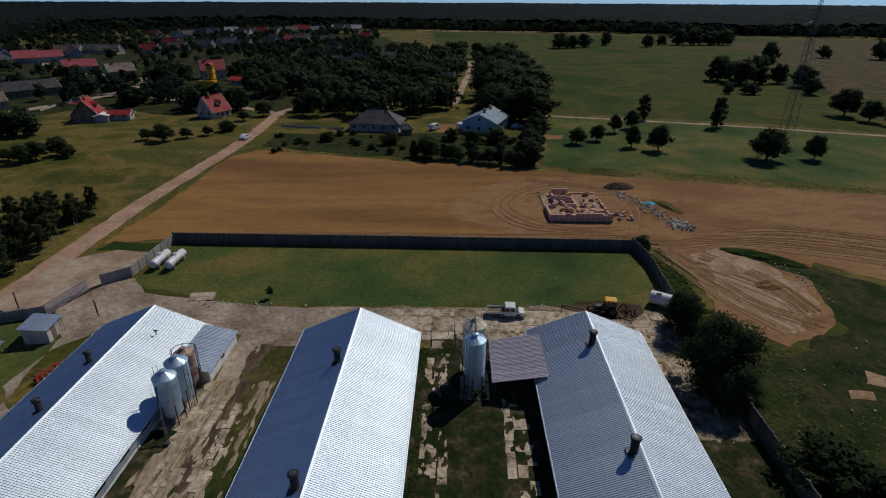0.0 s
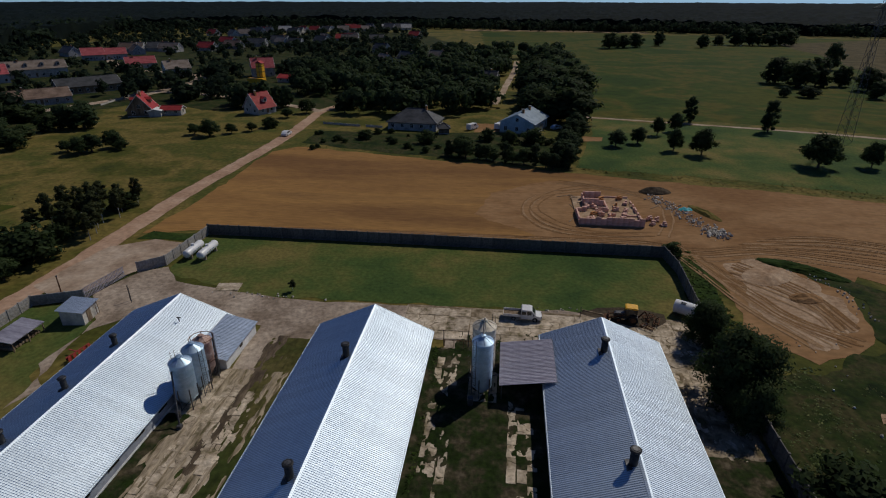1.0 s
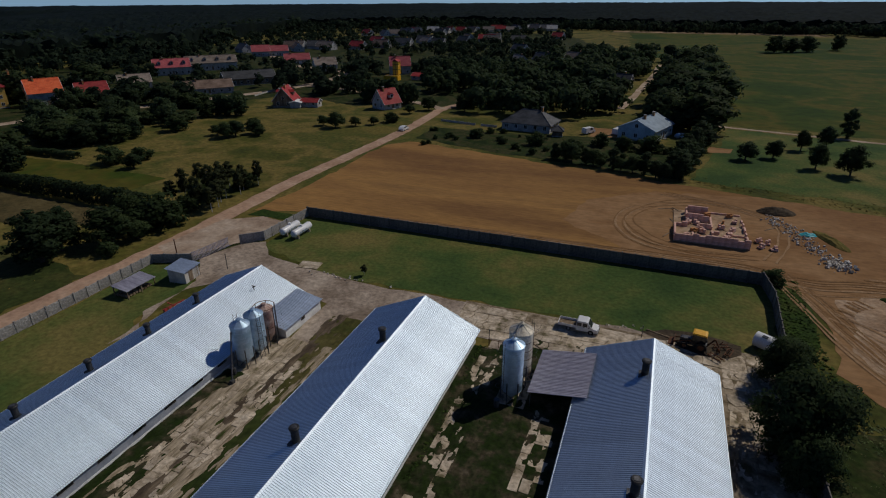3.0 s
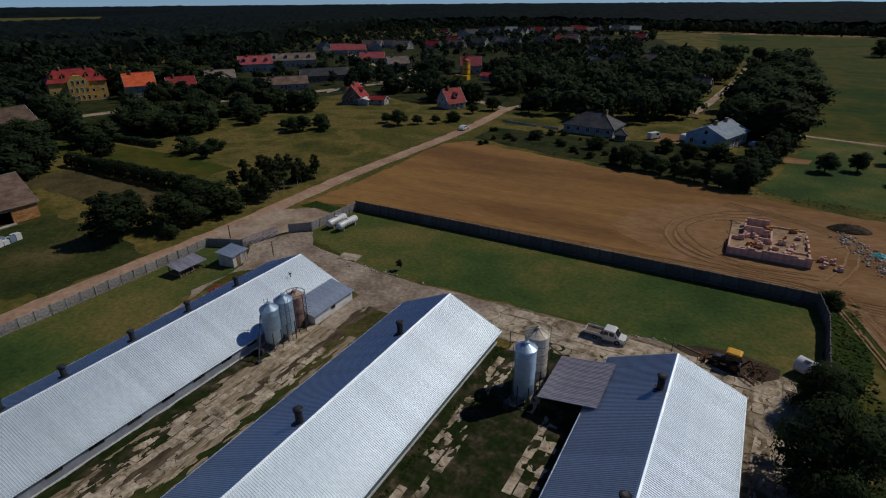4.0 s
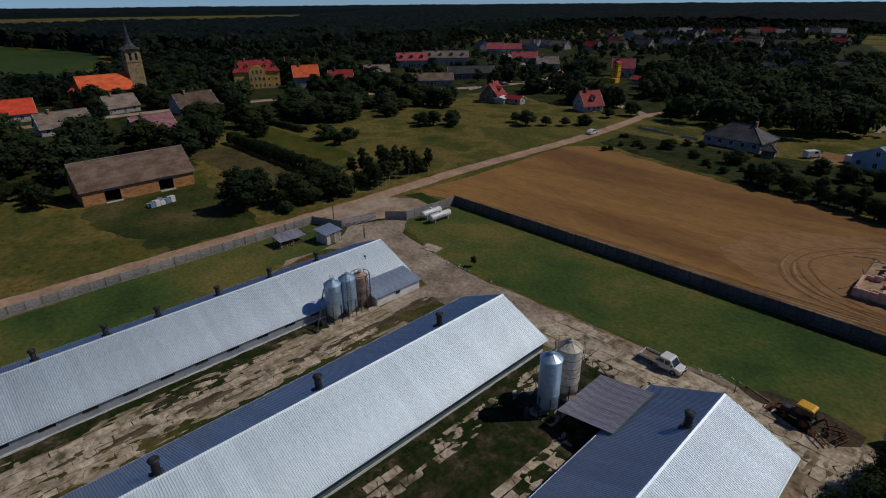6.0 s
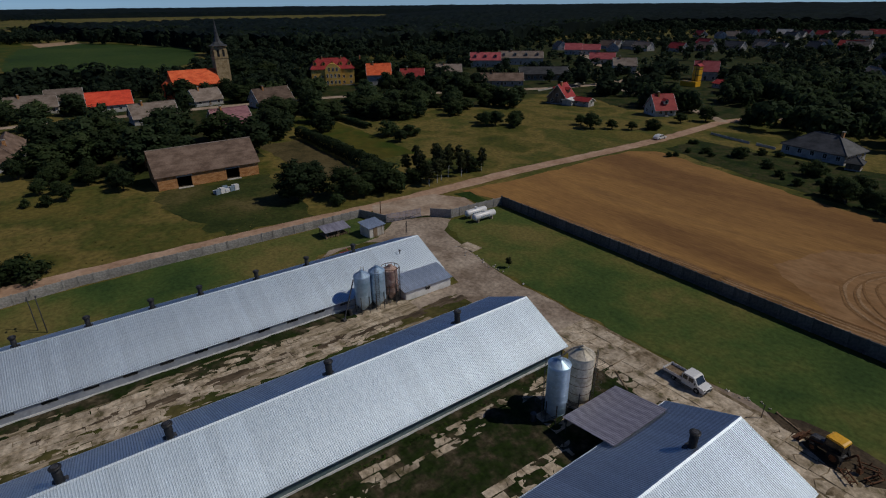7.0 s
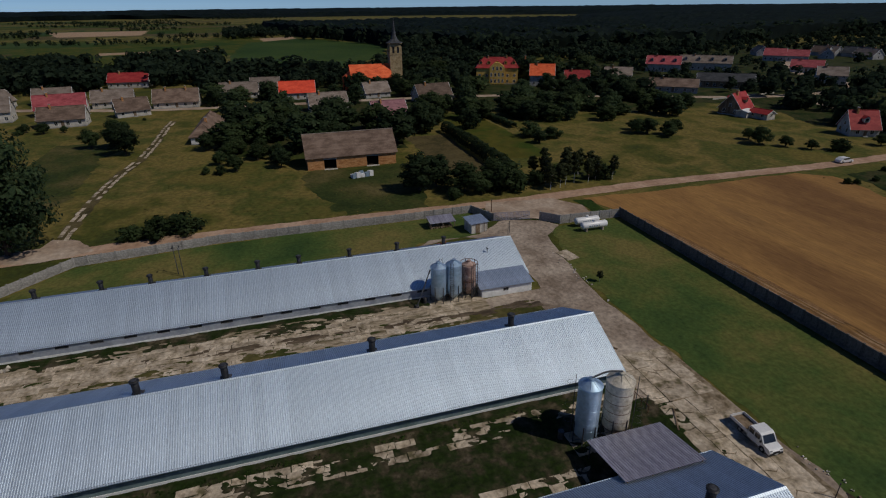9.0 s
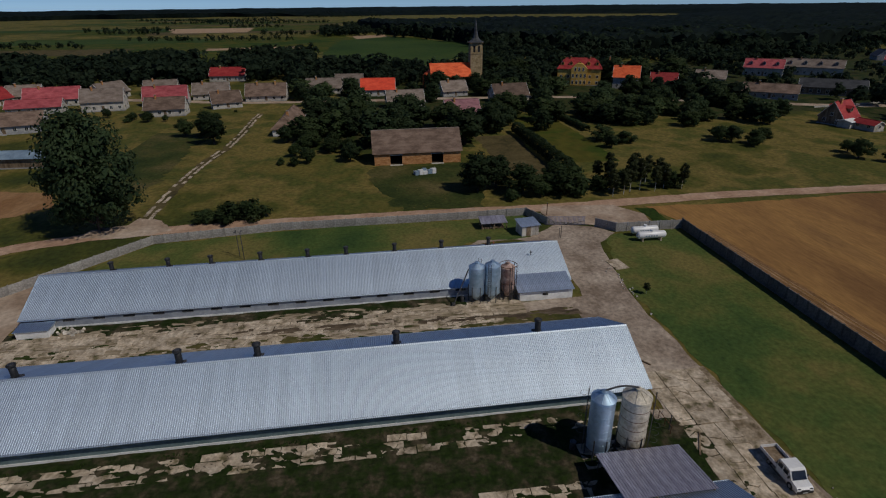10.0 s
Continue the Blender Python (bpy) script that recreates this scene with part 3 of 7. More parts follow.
# ---- concrete boundary walls ----
def panel_wall(name, line, height, label, step=2.05, lean=1.0, mat=WALLC):
    """Posts with precast panels between them along a line; each post and panel is a piece."""
    top = tagged(new(name), label, "wall", kind="structure")
    post = Build().box(0, 0, 0, .22, .24, height + .08).mesh("post")
    slab_h = height / 4
    panels = {}
    for (x0, y0), (x1, y1) in zip(line, line[1:]):
        d = math.hypot(x1 - x0, y1 - y0)
        n = max(1, round(d / step))
        w = d / n
        key = round(w, 2)
        if key not in panels:
            g = Build()
            for k in range(4):
                g.box(0, 0, k * slab_h, w - .20, .10, slab_h - .015)
                g.box(0, 0, k * slab_h + .1, w - .6, .13, slab_h - .21)
            panels[key] = g.mesh("panel")
        turn = math.degrees(math.atan2(y1 - y0, x1 - x0))
        for k in range(n + 1):
            u = k / n
            o = part("post", post, mat, top)
            o.matrix_basis = pose(x0 + (x1 - x0) * u, y0 + (y1 - y0) * u, 0, rnd.uniform(-lean, lean), rnd.uniform(-lean, lean), turn)
            if k < n:
                u = (k + .5) / n
                o = part("panel", panels[key], mat, top)
                o.matrix_basis = pose(x0 + (x1 - x0) * u, y0 + (y1 - y0) * u, 0, rnd.uniform(-lean, lean), 0, turn)
    return top


panel_wall("wall_north", [(-50.4, 88.0), (-8, 88.0), (31.2, 87.7)], 2.05, "long dark grey precast concrete panel wall", mat=WALL_DARK)
panel_wall("wall_east", [(31.2, 87.7), (32.0, 81.9), (31.4, 71.5), (30.8, 49.2), (31.0, 35.4), (31.0, -24)], 2.1, "dark grey precast concrete wall with weeds at its foot", mat=WALL_DARK)
panel_wall("wall_gate", [(-53.9, 72.0), (-50.9, 74.9), (-50.4, 88.0)], 1.8, "pale concrete panel wall beside the gate")
panel_wall("wall_west", [(-56.4, 63.0), (-62.4, 60.4), (-62.0, 48.4), (-62.1, 11.4), (-59.2, -11.5), (-50, -19.6), (-42.1, -26.7), (-30, -40)], 1.6, "pale concrete panel fence along the sandy road")


# ---- roofing sheets ----
def sheet_mesh(name, width, length, pitch=.24, depth=.036):
    """A trapezoidal roofing sheet: ribs run down the slope (local x from 0 to length), width along y."""
    n = round(width / pitch)
    prof = []
    for k in range(n):
        y = k * width / n
        p = width / n
        prof += [(y, 0), (y + p * .32, 0), (y + p * .5, depth), (y + p * .82, depth)]
    prof.append((width, 0))
    vs = [(x, y, z) for x in (0, length) for y, z in prof]
    m = len(prof)
    fs = [(i, i + 1, m + i + 1, m + i) for i in range(m - 1)]
    return Build().grow(vs, fs).mesh(name)


def roof_slope(parent, ridge, eave, z_ridge, z_eave, y0, y1, width, material, name="roof_sheet"):
    """Rows of single sheets from the ridge to the eave."""
    dx, dz = eave - ridge, z_ridge - z_eave
    length = math.hypot(dx, dz)
    n = round((y1 - y0) / width)
    w = (y1 - y0) / n
    me = sheet_mesh(name, w, length)
    slope = math.degrees(math.atan2(dz, abs(dx)))
    for k in range(n):
        o = part(name, me, material, parent)
        if dx > 0:
            o.matrix_basis = pose(ridge, y0 + k * w, z_ridge, 0, slope, 0) @ pose(0, 0, rnd.uniform(0, .003), 0, rnd.uniform(-.03, .03), 0)
        else:
            o.matrix_basis = pose(ridge, y0 + (k + 1) * w, z_ridge, 0, 0, 180) @ pose(0, 0, 0, 0, slope, 0) @ pose(0, 0, rnd.uniform(0, .003), 0, rnd.uniform(-.03, .03), 0)


def stack(parent, x, y, z, height, r):
    """A roof exhaust: flashing, pipe and a rain cap."""
    s = part("exhaust_pipe", Build().tube((x, y, z - .5), (x, y, z + height), r, n=16), BLACK, parent, "black plastic exhaust pipe", True)
    part("collar", Build().lathe(x, y, [(r + .10, z + height - .22), (r + .13, z + height - .05), (r + .04, z + height + .02)], 16), BLACK, s)
    part("flashing", Build().box(x, y, z - .45, r * 3.2, r * 3.2, .5), STEEL, s)
    part("damper", Build().lathe(x, y, [(r * .8, z + height + .02), (r * .75, z + height + .06)], 16), STEEL, s)
    return s


def barn(name, label, ridge, half, z_ridge, z_eave, y0, y1, stacks, over=.45, wall_mat=PLASTER_G, base_mat=WHITEWASH, windows=0, sheet=ZINC):
    b = thing(name, label, "barn", "long livestock barns")
    slope = (z_ridge - z_eave) / half
    hw = half - over
    zw = z_eave + slope * over - .12
    zr = z_ridge - .14
    t = .25
    for side, s in (("side_wall", 1), ("side_wall", -1)):
        part(side, Build().box(ridge + s * (hw - t / 2), (y0 + y1) / 2, .35, t, y1 - y0 - .5, zw - .35), wall_mat, b, "grey rendered side wall")
        part("plinth", Build().box(ridge + s * (hw - t / 2), (y0 + y1) / 2, 0, t + .12, y1 - y0 - .4, .35), base_mat, b, "whitewashed concrete plinth")
    for y, lab in ((y1 - .4, "gable_wall"), (y0 + .4, "gable_wall")):
        part(lab, Build().prism([(ridge - hw, 0), (ridge + hw, 0), (ridge + hw, zw), (ridge, zr), (ridge - hw, zw)], y - t / 2, y + t / 2), wall_mat, b)
        out = .14 if y > (y0 + y1) / 2 else -.14
        d = part("double_door", Build().box(ridge, y + out, .05, 3.2, .06, 2.6), STEEL, b, "dark steel double door")
        part("door_frame", Build().box(ridge - 1.65, y + out, .05, .12, .09, 2.7).box(ridge + 1.65, y + out, .05, .12, .09, 2.7).box(ridge, y + out, 2.65, 3.42, .09, .12), FRAME_W, d)
    roof_slope(b, ridge, ridge + half, z_ridge, z_eave, y0, y1, 1.1, sheet)
    roof_slope(b, ridge, ridge - half, z_ridge, z_eave, y0, y1, 1.1, sheet)
    cap = Build()
    cap.prism([(ridge - .20, z_ridge - .20 * slope + .055), (ridge, z_ridge + .07), (ridge + .20, z_ridge - .20 * slope + .055), (ridge, z_ridge + .03)], y0 - .02, y1 + .02)
    part("ridge_cap", cap, ZINC, b, "folded sheet ridge cap")
    for y in (y0, y1):
        for s in (-1, 1):
            g = Build()
            g.prism([(ridge, z_ridge + .06), (ridge + s * half, z_eave + .06), (ridge + s * half, z_eave - .14), (ridge, z_ridge - .14)], y - .02, y + .02)
            part("barge_board", g, ZINC, b)
    for s in (-1, 1):
        part("gutter", Build().tube((ridge + s * (half + .05), y0, z_eave - .08), (ridge + s * (half + .05), y1, z_eave - .08), .09, n=8), ZINC, b)
    for k in range(windows):
        y = y0 + (y1 - y0) * (k + .6) / windows
        for s in (-1, 1):
            w = part("window", Build().box(ridge + s * hw, y, zw - .62, .08, 1.5, .30), GLASS, b, "narrow dark barn window under the eave")
            part("frame", Build().box(ridge + s * (hw + .02), y, zw - .66, .05, 1.6, .04), PLASTER_G, w)
    for x, y, z, h, r in stacks:
        stack(b, x, y, z, h, r)
    return b


barn_1 = barn("barn", "long low barn with a weathered galvanised roof and lean-to", -37.75, 7.35, 4.85, 1.75, -19.2, 58.3,
              [(-39.3, y, 4.2, 1.4, .29) for y in (47.3, 39.6, 32.1, 24.5, 18.6, 11.5, 4.2, -2.0, -10)], over=.15, windows=20, wall_mat=BARN_WALL)
barn("barn", "long barn with a bright galvanised sheet roof and black stacks", -11.6, 7.35, 5.3, 1.9, -24, 57.8,
              [(-12.3, y, 4.95, 1.7, .35) for y in (47.2, 30.7, 15.5, 7.3, -9.0)], windows=0, wall_mat=TEAL_WALL)
barn("barn", "barn with blue-grey sheet roof beside a lean-to canopy", 16.05, 7.1, 5.35, 2.35, -24, 57.9,
              [(15.4, y, 5.0, 1.75, .36) for y in (51.3, 35.3, 20, 5)], windows=0, sheet=ZINC_EAST)
for x0, y0 in ((-35.1, 53.2),):
    v = part("roof_vent", Build().tube((x0, y0, 3.9), (x0, y0, 4.5), .06, n=8), STEEL, barn_1, "small steel vent pipe")
    part("vent_hood", Build().box(x0, y0, 4.45, .55, .08, .12).box(x0, y0, 4.35, .08, .4, .1), STEEL, v)

# The lean-to at the first barn: white walls and a bluish sheet roof.
lean = part("lean_to", Build().box(-29.75, 53.6, 0, 4.0, 8.0, 1.45), WHITEWASH, barn_1, "white rendered lean-to")
part("lean_to_gable", Build().prism([(-31.8, 1.4), (-27.75, 1.4), (-27.75, 1.5), (-31.8, 2.35)], 49.7, 57.5), PLASTER_G, barn_1)
roof_slope(barn_1, -31.6, -27.4, 2.50, 1.62, 49.2, 57.8, 1.1, ZINC_BLUE, "lean_to_sheet")
wn = part("lean_to_window", Build().box(-27.76, 53.4, .75, .08, .8, .5), GLASS, barn_1, "small dark window")
part("lean_to_window_frame", Build().box(-27.74, 53.4, .70, .07, .95, .06).box(-27.74, 53.4, 1.24, .07, .95, .06), FRAME_W, wn)
part("south_porch", Build().box(-29.2, -16.7, 0, 1.9, 4.0, 1.15), WHITEWASH, barn_1, "low white porch at the barn corner")
part("porch_roof", Build().prism([(-30.25, 1.16), (-28.1, 1.16), (-28.1, 1.22), (-30.25, 1.42)], -18.9, -14.5), ZINC, barn_1)

# The canopy between silo and third barn.
canopy_roof = thing("canopy", "lean-to canopy of weathered mauve-grey sheets on posts", "canopy")
roof_slope(canopy_roof, 10.3, 4.2, 3.15, 2.15, 47.8, 56.0, 1.02, ZINC_OLD, "canopy_sheet")
for y in (48.1, 50.6, 53.2, 55.7):
    part("post", Build().tube((4.5, y, 0), (4.5, y, 2.12), .06, n=8), STEEL, canopy_roof)
    part("rafter", Build().prism([(4.3, 2.08), (10.2, 3.05), (10.2, 2.93), (4.3, 1.96)], y - .05, y + .05), WOOD, canopy_roof)
part("beam", Build().box(4.5, 51.9, 1.86, .12, 8.0, .12), WOOD, canopy_roof)


# ---- feed silos ----
def silo(label, x, y, r, top, mat, leg_h=1.5, bands=6, ladder=0.0, caged=False, group="feed silos"):
    s = thing("feed_silo", label, "silo", group)
    z0 = leg_h + .55
    zc = top - r * .62
    prof = []
    n = bands * 3
    for k in range(n + 1):
        z = z0 + (zc - z0) * k / n
        prof.append((r + (.005 if k % 3 else -.003), z))
    part("body", Build().lathe(x, y, prof, 40), mat, s, smooth=True)
    part("hopper", Build().lathe(x, y, [(.22, leg_h * .35), (.30, leg_h * .4), (r, z0)], 32), mat, s)
    roof = part("roof", Build().lathe(x, y, [(r + .06, zc - .03), (r + .05, zc + .03), (.28, top - .16), (.26, top)], 32), mat, s)
    part("lid", Build().lathe(x, y, [(.32, top - .02), (.30, top + .07), (.05, top + .13)], 16), mat, roof)
    for k in range(8):
        a = k * math.pi / 4 + .2
        part("roof_rib", Build().tube((x + (r + .03) * math.cos(a), y + (r + .03) * math.sin(a), zc + .05), (x + .3 * math.cos(a), y + .3 * math.sin(a), top - .12), .025, n=6), mat, roof)
    for k in range(bands + 1):
        z = z0 + (zc - z0) * k / bands
        part("band", Build().lathe(x, y, [(r + .002, z - .03), (r + .008, z - .025), (r + .008, z + .025), (r + .002, z + .03)], 40), RUST if mat is SILO_OLD else mat, s)
    legs = 6
    for k in range(legs):
        a = k * 2 * math.pi / legs + .3
        c, d = math.cos(a), math.sin(a)
        part("leg", Build().tube((x + (r + .05) * c, y + (r + .05) * d, 0), (x + (r + .05) * c, y + (r + .05) * d, z0 + 1.3), .06, n=8), STEEL, s)
        a2 = a + 2 * math.pi / legs
        part("brace", Build().tube((x + (r + .05) * c, y + (r + .05) * d, .25), (x + (r + .05) * math.cos(a2), y + (r + .05) * math.sin(a2), leg_h + .6), .028, n=6), STEEL, s)
    if caged:
        ring = [(x + (r + .30) * math.cos(q), y + (r + .30) * math.sin(q)) for q in np.linspace(0, 2 * math.pi, 13)]
        for (ax, ay), (bx, by) in zip(ring, ring[1:]):
            for z in (zc * .55, zc + .35):
                part("frame_ring", Build().tube((ax, ay, z), (bx, by, z), .04, n=6), RUST, s)
        for ax, ay in ring[:-1:2]:
            part("frame_post", Build().tube((ax, ay, 0), (ax, ay, zc + .35), .05, n=6), STEEL, s)
    a = ladder
    c, d = math.cos(a), math.sin(a)
    lx, ly = x + (r + .28) * c, y + (r + .28) * d
    lad = part("ladder", Build().tube((lx - .22 * d, ly + .22 * c, .4), (lx - .22 * d, ly + .22 * c, zc + .7), .025, n=6).tube((lx + .22 * d, ly - .22 * c, .4), (lx + .22 * d, ly - .22 * c, zc + .7), .025, n=6), STEEL, s)
    rung = Build()
    for k in range(int((zc + .3) / .3)):
        rung.tube((lx - .22 * d, ly + .22 * c, .5 + .3 * k), (lx + .22 * d, ly - .22 * c, .5 + .3 * k), .014, n=5)
    part("rungs", rung, STEEL, lad)
    hoop = Build()
    for k in range(int((zc - 2.4) / .9) + 1):
        z = 2.4 + .9 * k
        pts = [(lx + .38 * (math.cos(a + q) * 1.0) + .38 * c, ly + .38 * math.sin(a + q) + .38 * d, z) for q in np.linspace(-2.2, 2.2, 9)]
        for p0, p1 in zip(pts, pts[1:]):
            hoop.tube(p0, p1, .014, n=4, caps=False)
    part("safety_hoops", hoop, STEEL, lad)
    return s


silo("tall galvanised feed silo on legs, blue-grey in shade", 2.3, 48.9, 1.12, 7.7, SILO, .8, 7, -2.2)
silo("old beige feed silo with rusty bands and cone top", 2.3, 52.2, 1.32, 7.6, SILO_OLD, .9, 5, .9)
silo("galvanised feed silo with caged ladder", -28.9, 43.3, 1.12, 6.4, SILO, .9, 6, 2.6)
silo("ribbed galvanised feed silo with caged ladder", -28.8, 45.6, 1.12, 6.5, SILO, .9, 9, -.5)
silo("rusty pink feed silo in a pipe frame", -29.2, 48.0, 1.02, 5.8, SILO_RUST, 1.2, 4, .4, True)
link = thing("filling_pipe", "bent steel filling pipe between two silo tops", "pipe")
bend = [(2.3, 48.9 + 3.3 * k / 8, 7.75 + .35 * math.sin(math.pi * k / 8)) for k in range(9)]
for a, b in zip(bend, bend[1:]):
    part("pipe_piece", Build().tube(a, b, .09, n=8), STEEL, link)
for x, y, w, d in ((2.4, 50.6, 3.2, 6.4), (-28.8, 45.6, 3.2, 8.2)):
    tagged(part("silo_pad", Build().box(x, y, 0, w, d, .14), SLAB), "concrete pad under the feed silos", "slab", kind="structure")


def auger(label, a, b, r=.12):
    t = thing("feed_auger", label, "auger")
    part("pipe", Build().tube(a, b, r, n=10), STEEL, t)
    part("motor_box", Build().box(b[0], b[1], max(0, b[2] - .3), .45, .45, .5), STEEL, t)
    part("support", Build().tube((a[0] * .5 + b[0] * .5, a[1] * .5 + b[1] * .5, 0), (a[0] * .5 + b[0] * .5, a[1] * .5 + b[1] * .5, a[2] * .5 + b[2] * .5), .035, n=6), STEEL, t)


auger("thin steel feed auger rising beside the silo", (-29.3, 42.2, 5.2), (-28.0, 39.8, .3), .09)
auger("steel feed auger under the canopy", (2.6, 50.7, .9), (8.8, 51.5, 2.2), .1)


# ---- houses ----
def window(parent, x, y, z, w, h, face, deep=.06):
    """A framed window on a wall face: 's', 'n' (normal along y) or 'e', 'w' (normal along x)."""
    sx, sy = (w, deep) if face in "sn" else (deep, w)
    s = 1 if face in "ne" else -1
    ox, oy = (0, s * .03) if face in "sn" else (s * .03, 0)
    g = Build()
    bw = .09
    if face in "sn":
        g.box(x - w / 2, y, z, bw, deep * 1.6, h).box(x + w / 2, y, z, bw, deep * 1.6, h).box(x, y, z - .06, w + .2, deep * 2.2, .08).box(x, y, z + h - .04, w + .1, deep * 1.6, bw).box(x, y, z, .05, deep * 1.5, h)
    else:
        g.box(x, y - w / 2, z, deep * 1.6, bw, h).box(x, y + w / 2, z, deep * 1.6, bw, h).box(x, y, z - .06, deep * 2.2, w + .2, .08).box(x, y, z + h - .04, deep * 1.6, w + .1, bw).box(x, y, z, deep * 1.5, .05, h)
    o = part("window", g, FRAME_W, parent)
    part("pane", Build().box(x + ox * .3, y + oy * .3, z, sx * .98, sy, h * .98), GLASS, o)


def house(x, y, w, l, hw, hr, turn, wall, roof, label, category="house", hip=0.0, chimney=1, storeys=1, dormers=0, over=.5, win=True, group="village houses"):
    """A house with its ridge along local y: w wide, l long, walls hw high and the ridge hr above the ground."""
    h = thing("house", label, category, group, pose(x, y, 0, 0, 0, turn))
    part("plinth", Build().box(0, 0, 0, w + .12, l + .12, .35), PLASTER_G, h)
    body = Build()
    zr = hr - .16
    if hip:
        body.box(0, 0, .3, w, l, hw - .3)
    else:
        body.prism([(-w / 2, .3), (w / 2, .3), (w / 2, hw), (0, zr), (-w / 2, hw)], -l / 2, l / 2)
    part("wall", body, wall, h)
    s = (hr - hw) / (w / 2)
    ze = hw - over * s
    t = .16
    yl = l / 2 + over * .7
    if hip:
        r = Build()
        a, b = w / 2 + over, l / 2 + over
        k = max(.05, b - a * hip)
        for dz, flip in ((0, 1), (-t, -1)):
            c = [(-a, -b, hw - .1 + dz), (a, -b, hw - .1 + dz), (a, b, hw - .1 + dz), (-a, b, hw - .1 + dz), (0, -k, hr + dz), (0, k, hr + dz)]
            r.face(c[0], c[1], c[4]), r.face(c[1], c[2], c[5], c[4]), r.face(c[2], c[3], c[5]), r.face(c[3], c[0], c[4], c[5])
        part("roof", r, roof, h)
        for ex, ey, ey2 in ((-a, -b, -k), (a, -b, -k), (a, b, k), (-a, b, k)):
            part("hip_tile", Build().tube((ex, ey, hw - .06), (0, ey2, hr + .04), .09, n=6), roof, h)
    else:
        for sgn in (-1, 1):
            part("roof_slope", Build().prism([(0, hr), (sgn * (w / 2 + over), ze), (sgn * (w / 2 + over), ze - t), (0, hr - t)], -yl, yl), roof, h)
            part("gutter", Build().tube((sgn * (w / 2 + over + .05), -yl, ze - .1), (sgn * (w / 2 + over + .05), yl, ze - .1), .07, n=6), STEEL, h)
        for e in (-1, 1):
            for sgn in (-1, 1):
                part("barge_board", Build().prism([(0, hr + .03), (sgn * (w / 2 + over), ze + .03), (sgn * (w / 2 + over), ze - .22), (0, hr - .22)], e * yl - .03, e * yl + .03), FRAME_W, h)
    part("ridge_tile", Build().tube((0, -(l / 2 - (w / 2 * hip if hip else 0)), hr + .02), (0, l / 2 - (w / 2 * hip if hip else 0), hr + .02), .13, n=6), roof, h)
    for k in range(chimney):
        cy = (-.22 + .45 * k) * l
        c = part("chimney", Build().box(.5, cy, hr - 1.0, .75, .6, 1.9), BRICKY, h, "brick chimney")
        part("chimney_cap", Build().box(.5, cy, hr + .9, .9, .75, .12), PLASTER_G, c)
    if win:
        for fl in range(storeys):
            z = .95 + 2.9 * fl
            if z + 1.3 > hw:
                break
            n = max(2, int(l / 3.2)) if win is True else 1
            for k in range(n):
                py = -l / 2 + l * (k + .5) / n
                window(h, w / 2, py, z, 1.1, 1.25, "e"), window(h, -w / 2, py, z, 1.1, 1.25, "w")
            n = max(1, int(w / 3.4)) if win is True else 1
            for k in range(n):
                px = -w / 2 + w * (k + .5) / n
                window(h, px, l / 2, z, 1.05, 1.25, "n"), window(h, px, -l / 2, z, 1.05, 1.25, "s")
        if not hip and hr - hw > 2.4:
            window(h, 0, l / 2, hw + .25, 1.0, 1.1, "n"), window(h, 0, -l / 2, hw + .25, 1.0, 1.1, "s")
        d = part("door", Build().box(w / 2 + .03, .2, .3, .08, 1.0, 2.05), WOOD, h, "wooden front door")
        part("step", Build().box(w / 2 + .5, .2, 0, .9, 1.4, .3), PLASTER_G, h)
    for k in range(dormers):
        for sgn in (-1, 1):
            py = l * ((k + .5) / dormers - .5)
            xd = sgn * w * .30
            zd = hr - abs(xd) * s
            d = part("dormer", Build().prism([(py - .8, zd - .3), (py + .8, zd - .3), (py + .8, zd + .9), (py, zd + 1.5), (py - .8, zd + .9)], xd - sgn * .9, xd + sgn * 1.0, "x"), wall, h)
            part("dormer_roof", Build().prism([(py - 1.05, zd + .75), (py, zd + 1.6), (py + 1.05, zd + .75), (py, zd + 1.5)], xd - sgn * 1.2, xd + sgn * 1.2, "x"), roof, d)
            part("dormer_window", Build().box(xd + sgn * 1.0, py, zd - .1, .06, .9, .9), GLASS, d)
    return h


# Houses round the farm and along the near street.
house(-132.5, 194, 8.5, 9.5, 2.9, 7.9, 20, WOOD, TILE_RED, "house with steep bright red tiled roof and dark gable", dormers=1)
house(-121.5, 195.5, 4.5, 7.5, 2.3, 3.4, 100, PLASTER, TILE_RED, "low garage with a pale red roof", "garage", chimney=0)
house(-126.2, 192.2, 4.2, 5, 2.3, 2.8, 20, PLASTER, WHITEWASH, "low porch with a flat white roof", "porch", chimney=0, win=False)
house(-236, -136, 9, 13, 3.2, 7.4, 70, PLASTER, TILE_RED, "white gabled house with red roof beside the farm")
house(-90.5, 203, 8, 8.5, 2.8, 7.6, -25, PLASTER, TILE_RED, "small white house with steep red roof", dormers=1)
house(-27, 184.5, 10.5, 16.5, 2.7, 6.4, 84, PLASTER_G, TILE_SLATE, "grey bungalow with slate hipped roof", hip=1.0)
house(9.6, 186.0, 11.5, 15.5, 3.7, 6.3, -19, PLASTER_B, ROOF_BLUE, "pale blue gabled house with blue metal roof", storeys=1, chimney=2)
house(-16.5, 176.8, 3.2, 3.4, 2.0, 3.4, 10, WOOD, TILE_SLATE, "small dark garden shed with slate roof", "shed", hip=1.0, chimney=0, win=False)
house(-192, 243, 11, 26, 3.6, 6.6, -38, WOOD, TILE_SLATE, "long dark wooden hall with a nearly black roof", "hall", chimney=0)
